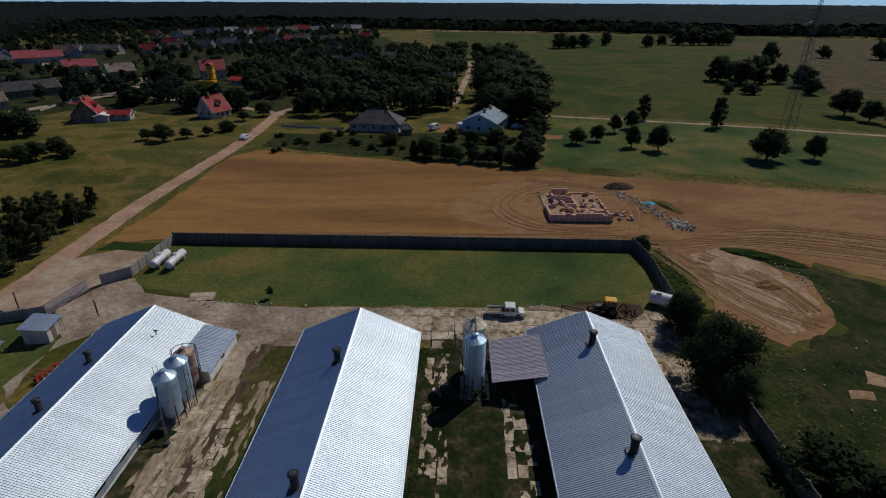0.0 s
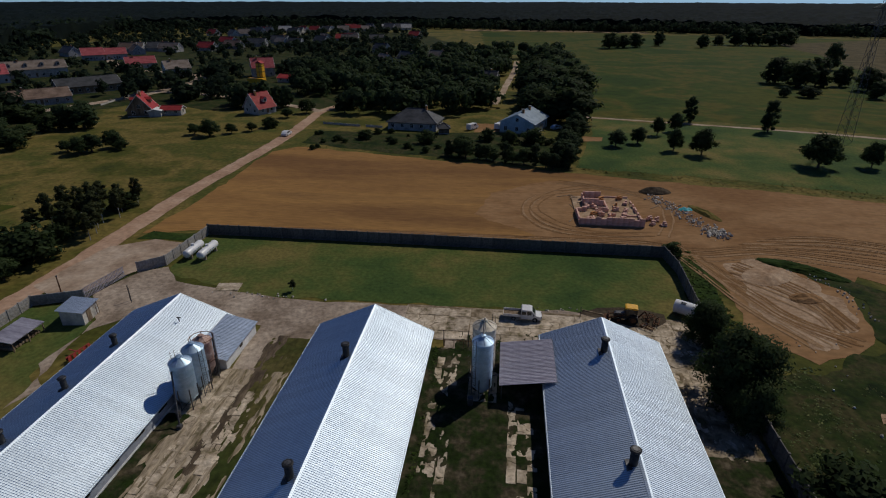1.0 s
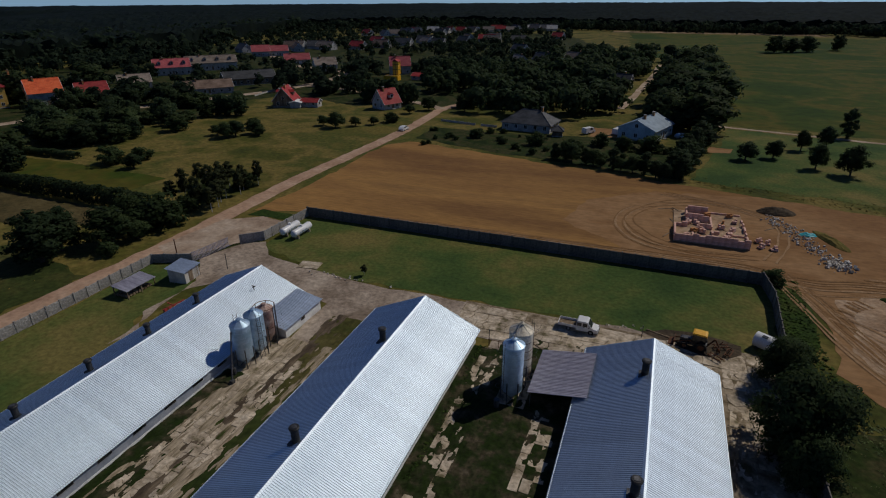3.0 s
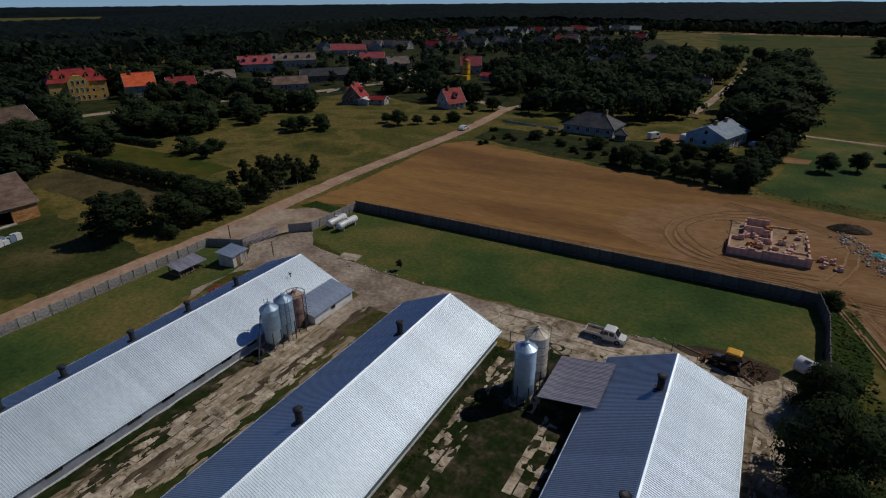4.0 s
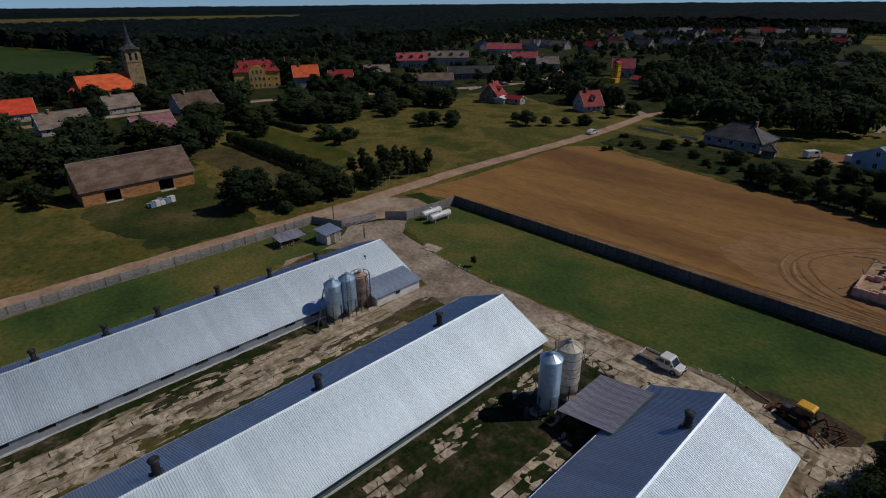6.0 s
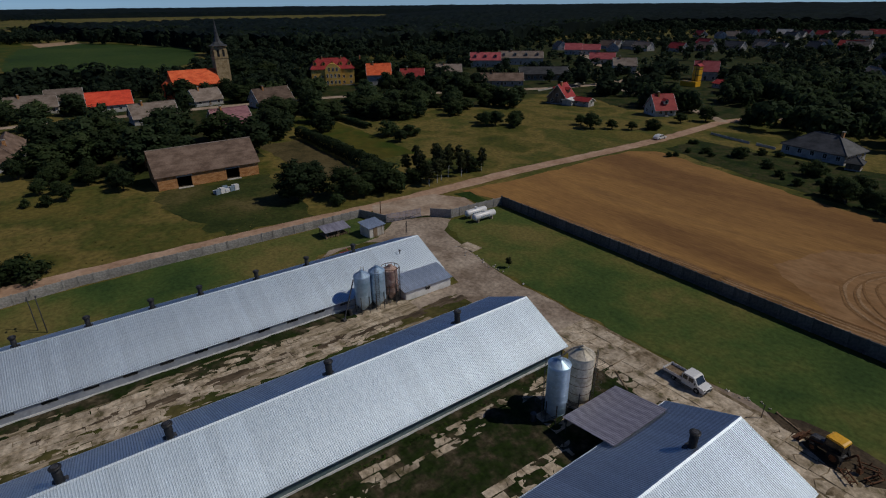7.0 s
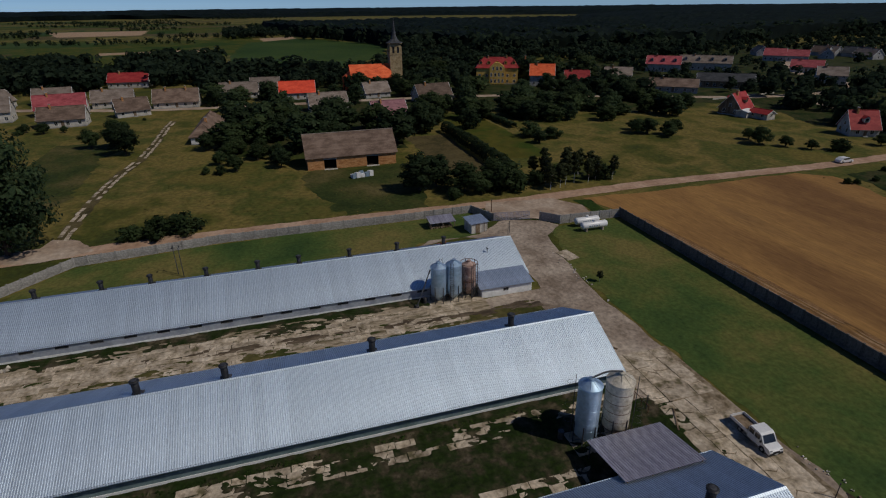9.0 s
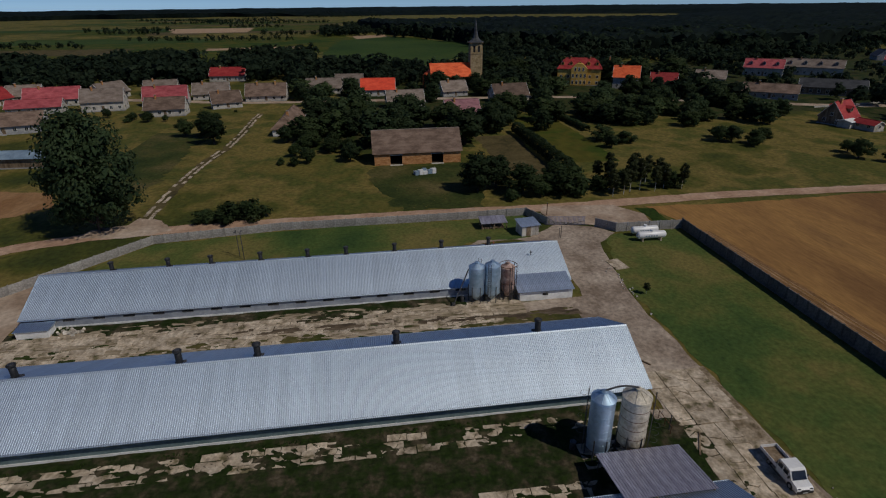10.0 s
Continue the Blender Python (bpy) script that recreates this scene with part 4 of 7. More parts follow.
house(-188, 209, 9, 22, 3.2, 6.2, -40, PLASTER_G, TILE_BROWN, "long farm building with dark brown roof", "farm building", chimney=1)
house(-180, 298, 9, 13, 5.2, 8.8, -45, PLASTER, TILE_GREY, "white two-storey house with grey roof", storeys=2)
house(-288.6, 375.4, 14, 13.6, 4.0, 8.2, -50, PLASTER_G, TILE_FADED, "large hall with faded red sheet roof", "hall", chimney=0)
house(-277.8, 384.6, 13, 13.6, 4.0, 7.6, -50, PLASTER_G, TILE_FADED, "large hall with faded red sheet roof", "hall", chimney=0)
house(-225.5, 334, 10, 17, 3.5, 7.0, -50, PLASTER, TILE_FADED, "farmhouse with dull red roof")
house(-262, 260, 11, 20, 4.8, 9.0, -40, PLASTER, TILE_FADED, "village hall with red roof and dormers", dormers=3, storeys=2)
house(-258, 288, 11, 30, 4.8, 8.6, -42, PLASTER, TILE_GREY, "long grey-roofed terrace with white walls", storeys=2, dormers=4)
house(-236, 210.5, 9, 14.5, 3.3, 6.8, -35, PLASTER_G, TILE_GREY, "rendered farmhouse with a grey roof")
house(-224, 177.5, 9, 12.5, 3.2, 7.6, -28, PLASTER, TILE_RED, "white house with red tiled roof")
house(-230, 160.5, 9, 12.5, 6.0, 10.8, -26, PLASTER_G, TILE_ORANGE, "two-storey house with bright orange tiled roof")
house(-221, 164, 5, 8, 2.4, 4.2, -26, PLASTER, TILE_GREY, "low white outbuilding with pale roof", "outbuilding", chimney=0)
house(-134.5, 308, 9, 12, 5.2, 9.8, -60, PLASTER, TILE_FADED, "white house with weathered orange roof")
house(-110, 286, 6, 12, 2.4, 3.9, 80, PLASTER_G, TILE_RED, "low shed with dull red roof", "shed", chimney=0)
house(-162, 2.2, 7.2, 30, 2.6, 6.0, 88, WHITEWASH, TILE_BROWN, "long white house with hipped faded brown roof", hip=.9)
house(-204, 93, 9, 16, 3.0, 7.4, 8, PLASTER, TILE_BROWN, "farmhouse with brown roof and white walls")
house(-166.5, 65, 8, 13, 2.8, 7.2, 6, PLASTER_G, TILE_PURPLE, "house with plum coloured roof")
house(-197, 46, 8.5, 15.5, 2.8, 7.0, 4, PLASTER, TILE_GREY, "white farmhouse with long grey roof")
house(-224, 71, 8, 12, 2.8, 6.8, 10, PLASTER_G, TILE_GREY, "rendered house with dull grey roof")
house(-232.5, 36, 9, 16, 3.4, 7.8, -4, PLASTER, TILE_SCARLET, "barn with vivid scarlet roof", "barn", chimney=0)
house(-245, 10, 9, 17, 3.0, 7.0, -2, PLASTER, TILE_GREY, "white house with grey roof")
house(-262, 22, 8, 14, 3.0, 6.8, -2, PLASTER_G, TILE_GREY, "low outbuilding with a grey roof", "outbuilding", chimney=0)
house(-227, -15, 9, 18, 3.0, 7.6, -2, PLASTER, TILE_BROWN, "long white house with dark brown roof", chimney=2)
house(-211, -30, 7.5, 12, 2.8, 6.8, 20, PLASTER, TILE_BROWN, "brown-roofed house gable end to the street")
house(-238, -42, 9, 16, 3.0, 7.2, 6, PLASTER, TILE_GREY, "house with light grey roof")
house(-197, -50, 9, 15, 3.2, 7.0, 4, PLASTER, TILE_BROWN, "white-walled house with faded brown roof")
house(-224, -58, 9, 18, 3.2, 8.0, 8, PLASTER, TILE_FADED, "long house with faded red-brown roof")
house(-214, -80, 9, 16, 4.4, 9.0, 8, PLASTER, TILE_GREY, "house with mottled grey roof")
house(-232, -108, 10, 22, 3.4, 7.8, 10, PLASTER, TILE_FADED, "long farm building with bright red roof", "farm building")
house(-212, -106, 8, 20, 3.0, 5.6, 10, PLASTER, TILE_FADED, "low shed with dark red roof", "shed", chimney=0)
house(-172, -96, 10, 24, 3.2, 6.8, 14, PLASTER_G, TILE_BROWN, "dark brown roofed farm building", "farm building", chimney=0)
house(-256, -70, 9, 15, 3.0, 7.0, 5, PLASTER, TILE_GREY, "white village house with grey roof")
house(-250, -92, 9, 15, 3.0, 7.2, 60, PLASTER, TILE_GREY, "white gabled house with pale roof")
house(-248, -128, 9, 14, 3.0, 7.2, 10, PLASTER, TILE_GREY, "house with pale grey roof")
house(-306, -48, 10, 20, 3.4, 7.4, -6, PLASTER, TILE_RED, "distant white farm with red roof")
house(-289, 121, 9, 14, 3.6, 4.8, 20, PLASTER, PLASTER, "low workshop with flat white roof", "workshop", chimney=0)
house(-123, -65.5, 7, 15, 3.0, 4.2, -3, WOOD, ROOF_BLUE, "open timber shed with light blue sheet roof", "shed", chimney=0, win=False)
house(-8, 294, 8, 12, 3.0, 6.4, 80, PLASTER, TILE_SLATE, "white house with dark roof among trees")
house(-46, 402, 9, 13, 3.0, 7.0, 70, PLASTER, TILE_GREY, "pale grey roofed house among trees")
house(-66, 392, 9, 13, 3.0, 7.0, 60, PLASTER, TILE_SLATE, "white house with slate roof among trees")
house(-78, 371, 9, 12, 3.0, 7.0, 40, PLASTER, TILE_GREY, "white house with pale roof among trees")
house(-58, 372, 6, 9, 2.6, 5.0, 40, PLASTER, TILE_RED, "small white house with red roof")
house(-100, 462, 9, 13, 3.0, 7.0, 60, PLASTER, TILE_SLATE, "grey house on the village edge")
house(-38, 352, 9, 12, 3.0, 6.8, 75, PLASTER_G, TILE_BROWN, "grey house with brown roof among trees")
house(28, 236, 9, 13, 3.0, 6.5, 20, PLASTER_G, TILE_SLATE, "dark house half hidden by trees")
house(32, 400, 9, 14, 3.0, 6.8, 60, PLASTER, TILE_GREY, "white house with pale roof at the lane")
far = random.Random(21)
for k in range(26):
    u = k / 25
    x, y = -330 + 190 * u + far.uniform(-14, 14), 640 + 230 * u + far.uniform(-40, 25)
    house(x, y, 9, 12 + far.uniform(0, 4), 3.2, 7.2 + far.uniform(-.5, .8), far.uniform(50, 110), PLASTER, far.choice((TILE_GREY, TILE_GREY, TILE_SLATE, TILE_RED, PLASTER)), "distant pale-walled house on the village edge", chimney=1, win=1, group="distant houses")
for k in range(20):
    x, y = -330 + 11 * k + far.uniform(-20, 20), 420 + 10 * k + far.uniform(-30, 30)
    house(x, y, 9, 12 + far.uniform(0, 6), 3.2, 7.2, far.uniform(40, 110), PLASTER_G, far.choice((TILE_GREY, TILE_BROWN, TILE_RED, TILE_SLATE)), "village house seen between trees", win=1, group="distant houses")
tagged(part("industrial_hall", Build().box(-2340, -70, 0, 60, 160, 9), PAINT_W), "long white industrial hall far across the fields", "hall")

# The school: two yellow storeys, a red roof and a stepped front gable.
school = house(-249, 143, 13, 22, 8.4, 13.2, -22, PLASTER_Y, TILE_RED, "yellow two-storey school with red mansard roof", "school", hip=.6, chimney=3, storeys=2, dormers=5)
part("front_gable", Build().prism([(-4, .2), (4, .2), (4, 8.6), (2.6, 10), (1.2, 11), (-1.2, 11), (-2.6, 10), (-4, 8.6)], 5.0, 8.2, "x"), PLASTER_Y, school, "stepped yellow front gable")
for fl in range(3):
    for k in range(4 - (fl == 2)):
        window(school, 8.22, -3 + 2 * k + (fl == 2), 1.0 + 3.2 * fl, .95, 1.7, "e")

# The church: tower with belfry and spire, nave with an orange roof.
church = thing("church", "stone village church with slender grey spire and orange nave roof", "church")
part("tower", Build().box(-253, 87.5, 0, 6.2, 6.2, 20), STONE, church, "square stone tower")
part("belfry", Build().box(-253, 87.5, 20, 5.6, 5.6, 1.6), STONE, church)
part("cornice", Build().box(-253, 87.5, 16.2, 6.6, 6.6, .4).box(-253, 87.5, 21.3, 6.5, 6.5, .4), STONE, church)
for s in (-1, 1):
    for k in (-1, 1):
        part("belfry_opening", Build().box(-253 + s * 3.08, 87.5 + k * 1.2, 17, .1, 1.1, 2.6).tube((-253 + s * 3.03, 87.5 + k * 1.2, 19.6), (-253 + s * 3.13, 87.5 + k * 1.2, 19.6), .55, n=12), GLASS, church)
        part("belfry_opening", Build().box(-253 + k * 1.2, 87.5 + s * 3.08, 17, 1.1, .1, 2.6).tube((-253 + k * 1.2, 87.5 + s * 3.03, 19.6), (-253 + k * 1.2, 87.5 + s * 3.13, 19.6), .55, n=12), GLASS, church)
sp = Build()
pr = [(4.5, 21.7), (3.0, 22.4), (1.7, 23.6), (1.1, 25.2), (.12, 32.4)]
sp.lathe(-253, 87.5, pr, 8)
part("spire", sp, TILE_SLATE, church, "grey metal spire")
part("finial", Build().tube((-253, 87.5, 32.2), (-253, 87.5, 33.6), .07, n=6).box(-253, 87.5, 32.9, .08, .7, .08), STEEL, church)
part("nave", Build().prism([(-259, 0), (-247.5, 0), (-247.5, 6.2), (-253.2, 11.4), (-259, 6.2)], 64, 84.6), STONE, church)
for s in (-1, 1):
    part("nave_roof", Build().prism([(-253.2, 11.9), (-253.2 + s * 6.6, 5.7), (-253.2 + s * 6.6, 5.4), (-253.2, 11.6)], 63.4, 84.5), TILE_ORANGE, church, "orange tiled roof")
for k in range(5):
    for s in (-1, 1):
        part("nave_window", Build().box(-253.25 + s * 5.78, 66.5 + 4 * k, 2, .1, 1.1, 2.6), GLASS, church)
part("apse", Build().lathe(-253.2, 64, [(4.2, 0), (4.2, 6), (.2, 9.5)], 16), TILE_ORANGE, church)

# The yellow timber tower with its low base.
yt = thing("timber_tower", "bright yellow boarded tower on a low base", "tower")
part("shaft", Build().box(-124.5, 283, 0, 3.2, 3.2, 9.6), PAINT_Y, yt)
part("base", Build().box(-126, 280.2, 0, 8.5, 4.2, 2.4), PAINT_Y, yt)
for z in (2.4, 5.2, 8.0):
    part("crossbar", Build().box(-124.5, 281.38, z, 3.3, .08, .28).box(-122.88, 283, z, .08, 3.3, .28), BLACK, yt)
part("mullion", Build().box(-124.5, 281.36, 0, .25, .06, 9.6), BLACK, yt)
part("roof", Build().prism([(-126.5, 9.55), (-122.5, 9.55), (-124.5, 10.7)], 281, 285), TILE_RED, yt)

# The old brick barn west of the road.
ob = thing("brick_barn", "old orange brick barn with sagging brown tiled roof", "barn")
bx0, bx1, by0, by1 = -116.5, -105.4, 30.6, 54.2
hz_, rz_ = 3.6, 8.4
doors = (36.5, 47.8)
t = .4
g = Build()
ys = [by0] + [v for d in doors for v in (d - 1.6, d + 1.6)] + [by1]
for a, b in zip(ys[0::2], ys[1::2]):
    g.box(bx1 - t / 2, (a + b) / 2, 0, t, b - a, hz_)
for d in doors:
    g.box(bx1 - t / 2, d, 2.7, t, 3.2, hz_ - 2.7)
part("front_wall", g, BRICKY, ob)
part("back_wall", Build().box(bx0 + t / 2, (by0 + by1) / 2, 0, t, by1 - by0, hz_), BRICKY, ob)
for y in (by0 + .2, by1 - .2):
    part("gable_wall", Build().prism([(bx0 + t, 0), (bx1 - t, 0), (bx1 - t, hz_), ((bx0 + bx1) / 2, rz_ - .15), (bx0 + t, hz_)], y - .2, y + .2), BRICKY, ob)
for d in doors:
    part("threshold", Build().box(bx1 + .4, d, 0, 1.0, 3.4, .12), PLASTER, ob)
    part("arch", Build().box(bx1 + .02, d, 2.6, .1, 3.6, .28), PLASTER_G, ob)
part("inside_floor", Build().box((bx0 + bx1) / 2, (by0 + by1) / 2, 0, bx1 - bx0 - 1, by1 - by0 - 1, .05), SOIL_DK, ob)
rows, cols = 16, 40
for s in (-1, 1):
    vs = []
    for j in range(rows + 1):
        for i in range(cols + 1):
            u, y = j / rows, by0 - .5 + (by1 - by0 + 1) * i / cols
            x = (bx0 + bx1) / 2 + s * u * ((bx1 - bx0) / 2 + .5)
            z = rz_ - u * (rz_ - hz_ + .4) + .10 * noise.noise(Vector((u * 2, y * .2, s))) + (.05 if j % 2 else 0)
            vs.append((x, y, z))
    fs = [(j * (cols + 1) + i, j * (cols + 1) + i + 1, (j + 1) * (cols + 1) + i + 1, (j + 1) * (cols + 1) + i) for j in range(rows) for i in range(cols)]
    part("roof_slope", Build().grow(vs, fs), TILE_BROWN, ob, "brown clay tile slope, patched and sagging")
part("ridge", Build().tube(((bx0 + bx1) / 2, by0 - .5, rz_ + .03), ((bx0 + bx1) / 2, by1 + .5, rz_ + .03), .14, n=6), TILE_GREY, ob)


# ---- trees ----
def tree_shapes(seed, h, r, trunk, lobes, leaves, size, flat=1.0, low=.25):
    """Trunk-and-limb mesh and crown mesh of leaf sprays, with the sprays' outward ways."""
    q = random.Random(seed)
    wood, crown, ways = Build(), Build(), []
    wood.tube((0, 0, -.2), (q.uniform(-.2, .2), q.uniform(-.2, .2), h * .45), trunk, trunk * .6, 8)
    wood.tube((0, 0, h * .42), (q.uniform(-.3, .3), q.uniform(-.3, .3), h * .85), trunk * .62, trunk * .15, 6)
    mid = Vector((0, 0, h * (low + .92) * .5))
    spots = [(Vector((q.uniform(-.15, .15) * r, q.uniform(-.15, .15) * r, h * (low + (.80 - low) * u))), r * w) for u, w in ((.22, .52), (.5, .62), (.85, .42))]
    for k in range(lobes):
        a, u = 2.4 * k + q.uniform(-.5, .5), (k + .5) / lobes
        z = h * (low + (.90 - low) * u)
        reach = r * math.sin(math.pi * min(1, .22 + .70 * u)) * q.uniform(.50, .80)
        c = Vector((reach * math.cos(a), reach * math.sin(a), z))
        spots.append((c, r * q.uniform(.24, .42)))
        wood.tube((0, 0, max(.6, z - reach * .7 - .3)), c, trunk * .32, trunk * .08, 5, False)
    pick_from = [i for i, (c, rad) in enumerate(spots) for _ in range(max(1, round(20 * rad * rad / r / r)))]
    for k in range(leaves):
        c, rad = spots[q.choice(pick_from)]
        d = Vector((q.gauss(0, 1), q.gauss(0, 1), q.gauss(0, 1))).normalized()
        p = c + Vector((d.x * rad, d.y * rad, d.z * rad * .85 * flat)) * q.uniform(.72, 1.08)
        n = (d + Vector((q.gauss(0, .35), q.gauss(0, .35), q.gauss(.25, .35)))).normalized()
        u = n.cross(Vector((q.gauss(0, 1), q.gauss(0, 1), q.gauss(0, 1)))).normalized() * size * q.uniform(.5, 1.2)
        v = n.cross(u).normalized() * size * q.uniform(.4, .9)
        if k % 5 == 0:
            p, u, v = c + (p - c) * q.uniform(.25, .7), u * 2.4, v * 2.4
        if p.z > .15:
            crown.face(p - u, p - v * .8, p + u, p + v)
            ways.append((d * .7 + (p - mid).normalized() * .6 + n * .35 + Vector((0, 0, .15))).normalized())
    return wood, crown, ways


def leaf_mesh(b, name, ways=None):
    """Leaf sprays; where ways are given they shade as parts of one rounded crown."""
    me = bpy.data.meshes.new(name)
    me.from_pydata(b.v, [], b.f)
    if ways:
        me.shade_smooth()
        me.normals_split_custom_set_from_vertices([tuple(w) for w in ways for _ in range(4)])
    return me


def make_tree(seed, h, r, trunk, lobes, leaves, size, label, name="tree", leaf=LEAF, bark=BARK, **kw):
    wood, crown, ways = tree_shapes(seed, h, r, trunk, lobes, leaves, size, **kw)
    t0 = thing(name, label, name, at=pose(0, 0, 0))
    part("trunk", wood, bark, t0)
    part("crown", leaf_mesh(crown, "crown", ways), leaf, t0)
    return t0


KINDS = {
    "broad": [make_tree(11 + i, 10, 4.6, .28, 18, 2700, .33, "broad dark green deciduous tree", leaf=(LEAF, LEAF_DK)[i % 2]) for i in range(3)],
    "tall": [make_tree(31 + i, 14, 4.4, .32, 22, 3000, .37, "tall dense dark deciduous tree", leaf=(LEAF_DK, LEAF)[i % 2], low=.16) for i in range(3)],
    "cone": [make_tree(51 + i, 11, 2.9, .24, 20, 2600, .27, "dark green conical tree by the road", leaf=LEAF_DK, low=.08) for i in range(2)],
    "grove": [make_tree(111 + i, 11, 5.0, .28, 16, 1150, .52, "dark green tree of the village groves", leaf=(LEAF, LEAF_DK, LEAF_DK)[i], low=.12) for i in range(3)],
    "bush": [make_tree(71 + i, 3.2, 2.2, .10, 13, 1300, .19, "low rounded dark green shrub", "bush", low=.10) for i in range(3)],
    "wall": [make_tree(131, 8, 4.4, .22, 22, 9000, .17, "dense dark green tree overhanging the concrete wall", leaf=LEAF, low=.10)],
    "giant": [make_tree(91, 22, 9.5, .60, 34, 9500, .40, "huge spreading tree with several dense crowns", leaf=LEAF_DK, low=.15)],
    "birch": [make_tree(95, 9, 2.0, .10, 14, 1100, .24, "slender birch with white bark", leaf=LEAF_PALE, bark=BIRCH, low=.35)],
}
used = set()
pick = random.Random(8)


def plant(kind, x, y, scale=1.0, wide=1.0, group="trees of the village"):
    src = KINDS[kind][pick.randrange(len(KINDS[kind]))]
    m = pose(x, y, 0, 0, 0, pick.uniform(0, 360)) @ Matrix.Diagonal((scale * wide, scale * wide, scale, 1))
    if src in used:
        return copy_thing(src, m)
    used.add(src)
    src.matrix_basis = m
    src["group"] = group
    return src


# Trees and bushes that stand apart.
for kind, x, y, s, w in (
        ("giant", -68, -24, 1.12, .86), ("broad", -140, -19, .95, 1.15), ("broad", -150, -23, .9, 1.2), ("broad", -153, -31, .6, 1.2), ("broad", -130, 12, .6, 1.2), ("broad", -122, 18, .5, 1.3), ("bush", -116, 24, 1.3, 1.2),
        ("wall", 29.8, 51.2, 1.12, 1.0), ("wall", 29.9, 46.8, .62, 1.0), ("wall", 29.8, 62.0, .68, 1.0), ("bush", 32.6, 67.0, 1.0, 1.0), ("bush", 32.8, 88.6, .6, 1), ("bush", 34.5, 38, .9, 1.5), ("bush", 37.5, 36.5, .8, 1.6), ("bush", 34.8, 57.5, .9, 1.2), ("bush", 35.5, 60.5, .6, 1.3),
        ("tall", -80, 54, .68, 1.6), ("tall", -81.5, 58.5, .60, 1.6), ("broad", -75.6, 63.6, .78, 1.3), ("broad", -73, 67, .62, 1.2), ("broad", -78.6, 68, .62, 1.3), ("broad", -82, 73, .62, 1.3), ("bush", -74, 73, 1.5, 1.2), ("bush", -77, 77, 1.3, 1.2), ("bush", -72, 60, .8, 1.2),
        ("birch", -72.6, 88, .9, 1), ("birch", -73.8, 91, 1, 1), ("birch", -72.4, 94, .8, 1), ("birch", -75, 84, .9, 1), ("birch", -74, 97, .8, 1), ("birch", -77, 90, 1, 1), ("birch", -79, 95, .9, 1), ("birch", -73, 101, .8, 1), ("birch", -80, 86, 1, 1),
        ("bush", -69, 0, 1.2, 1.5), ("bush", -69.5, 4.5, 1.25, 1.5), ("bush", -69, -4.5, .9, 1.5),
        ("broad", -113.5, 101.6, .42, 1.4), ("bush", -123, 103, 1.1, 1.3), ("bush", -118, 108, .9, 1.2), ("broad", -115, 137.8, .55, 1.3), ("bush", -117, 154, 1.1, 1.3), ("broad", -85, 168, .55, 1.3), ("broad", -90, 163, .6, 1.3), ("broad", -96, 165, .6, 1.3), ("broad", -80, 172, .5, 1.3), ("bush", -76, 178, 1.2, 1.3),
        ("broad", -113.8, 141, .55, 1.4), ("broad", -106.6, 143.5, .5, 1.4), ("broad", -120.5, 140, .55, 1.4), ("broad", -110, 146, .5, 1.3), ("birch", -84.5, 95, .8, 1.2), ("birch", -79, 98, .8, 1.3), ("birch", -82, 84, .7, 1.3), ("birch", -70.5, 83, .7, 1.2), ("birch", -71.5, 86, .8, 1.2), ("bush", -76, 82, 1.1, 1.3), ("bush", -80, 90, 1.0, 1.4), ("bush", -75, 99, 1.3, 1.2), ("broad", -76.7, 195, .6, 1.3), ("broad", -72.5, 204, .6, 1.2), ("broad", -141, 9, .6, 1.2), ("broad", -138, 3.5, .55, 1.2), ("bush", -133, 12, 1.4, 1.2), ("bush", -60, 215, 1.5, 1.2), ("broad", -58, 206, .6, 1.1), ("birch", -27, 68.9, .26, 1.4),
        ("bush", -40, 166, .7, 1.3), ("bush", -30, 161, .6, 1.3), ("bush", -48, 163, .6, 1.4), ("bush", -20, 163, .9, 1.2), ("bush", -9, 160, .8, 1.2), ("bush", -2, 168, 1.2, 1.2), ("bush", 5, 165, 1.3, 1.2), ("bush", 12, 166, 1.1, 1.2), ("bush", -12, 152, .6, 1.3)):
    plant(kind, x, y, s, w, "trees that stand apart")
# The single trees of the pasture and the clumps on the meadow: place, height and crown radius.
for x, y, h, r in ((36.3, 165.4, 5.4, 3.5), (43.5, 169.8, 5.4, 3.1), (52.1, 182, 6.4, 2.7), (59.5, 188.3, 6.8, 3.2), (68.1, 204, 9.4, 2.6), (52, 162, 7, 2.9), (58.6, 158, 8, 4.1), (89.8, 191.5, 10.5, 3.1), (85, 148.6, 9.5, 5.9), (98.7, 150, 7.4, 3.3),
                   (142.6, 314, 13, 7.8), (147, 300, 12.5, 9), (157.5, 304, 14, 8), (203, 381, 16, 6.4), (170, 305, 10, 5.6), (175, 291, 10.5, 7), (165.6, 267, 7.4, 5), (127.4, 268, 4.4, 2.8), (137, 267, 4.8, 4.7), (281, 451, 9.4, 6.1), (147.3, 214, 11, 6.3), (150, 204, 8.2, 4.8), (153, 197, 7.2, 3.4), (317, 441, 14, 8.5),
                   (91, 526, 13, 9), (104, 534, 11, 8), (116, 541, 12, 8.5), (142, 564, 12.5, 6.7), (176, 546, 11, 6.5), (199, 576, 9, 6.3), (216, 578, 15, 10), (232, 580, 15, 10), (246, 578, 13, 10), (262, 582, 14, 11)):
    plant("grove" if y > 250 else "cone" if r < h * .33 else "broad", x, y, h / (10 if r >= h * .33 else 11), 1.0, "trees that stand apart").scale = (r / (2.9 if y < 250 and r < h * .33 else 4.8), r / (2.9 if y < 250 and r < h * .33 else 4.8), h / 10.5)
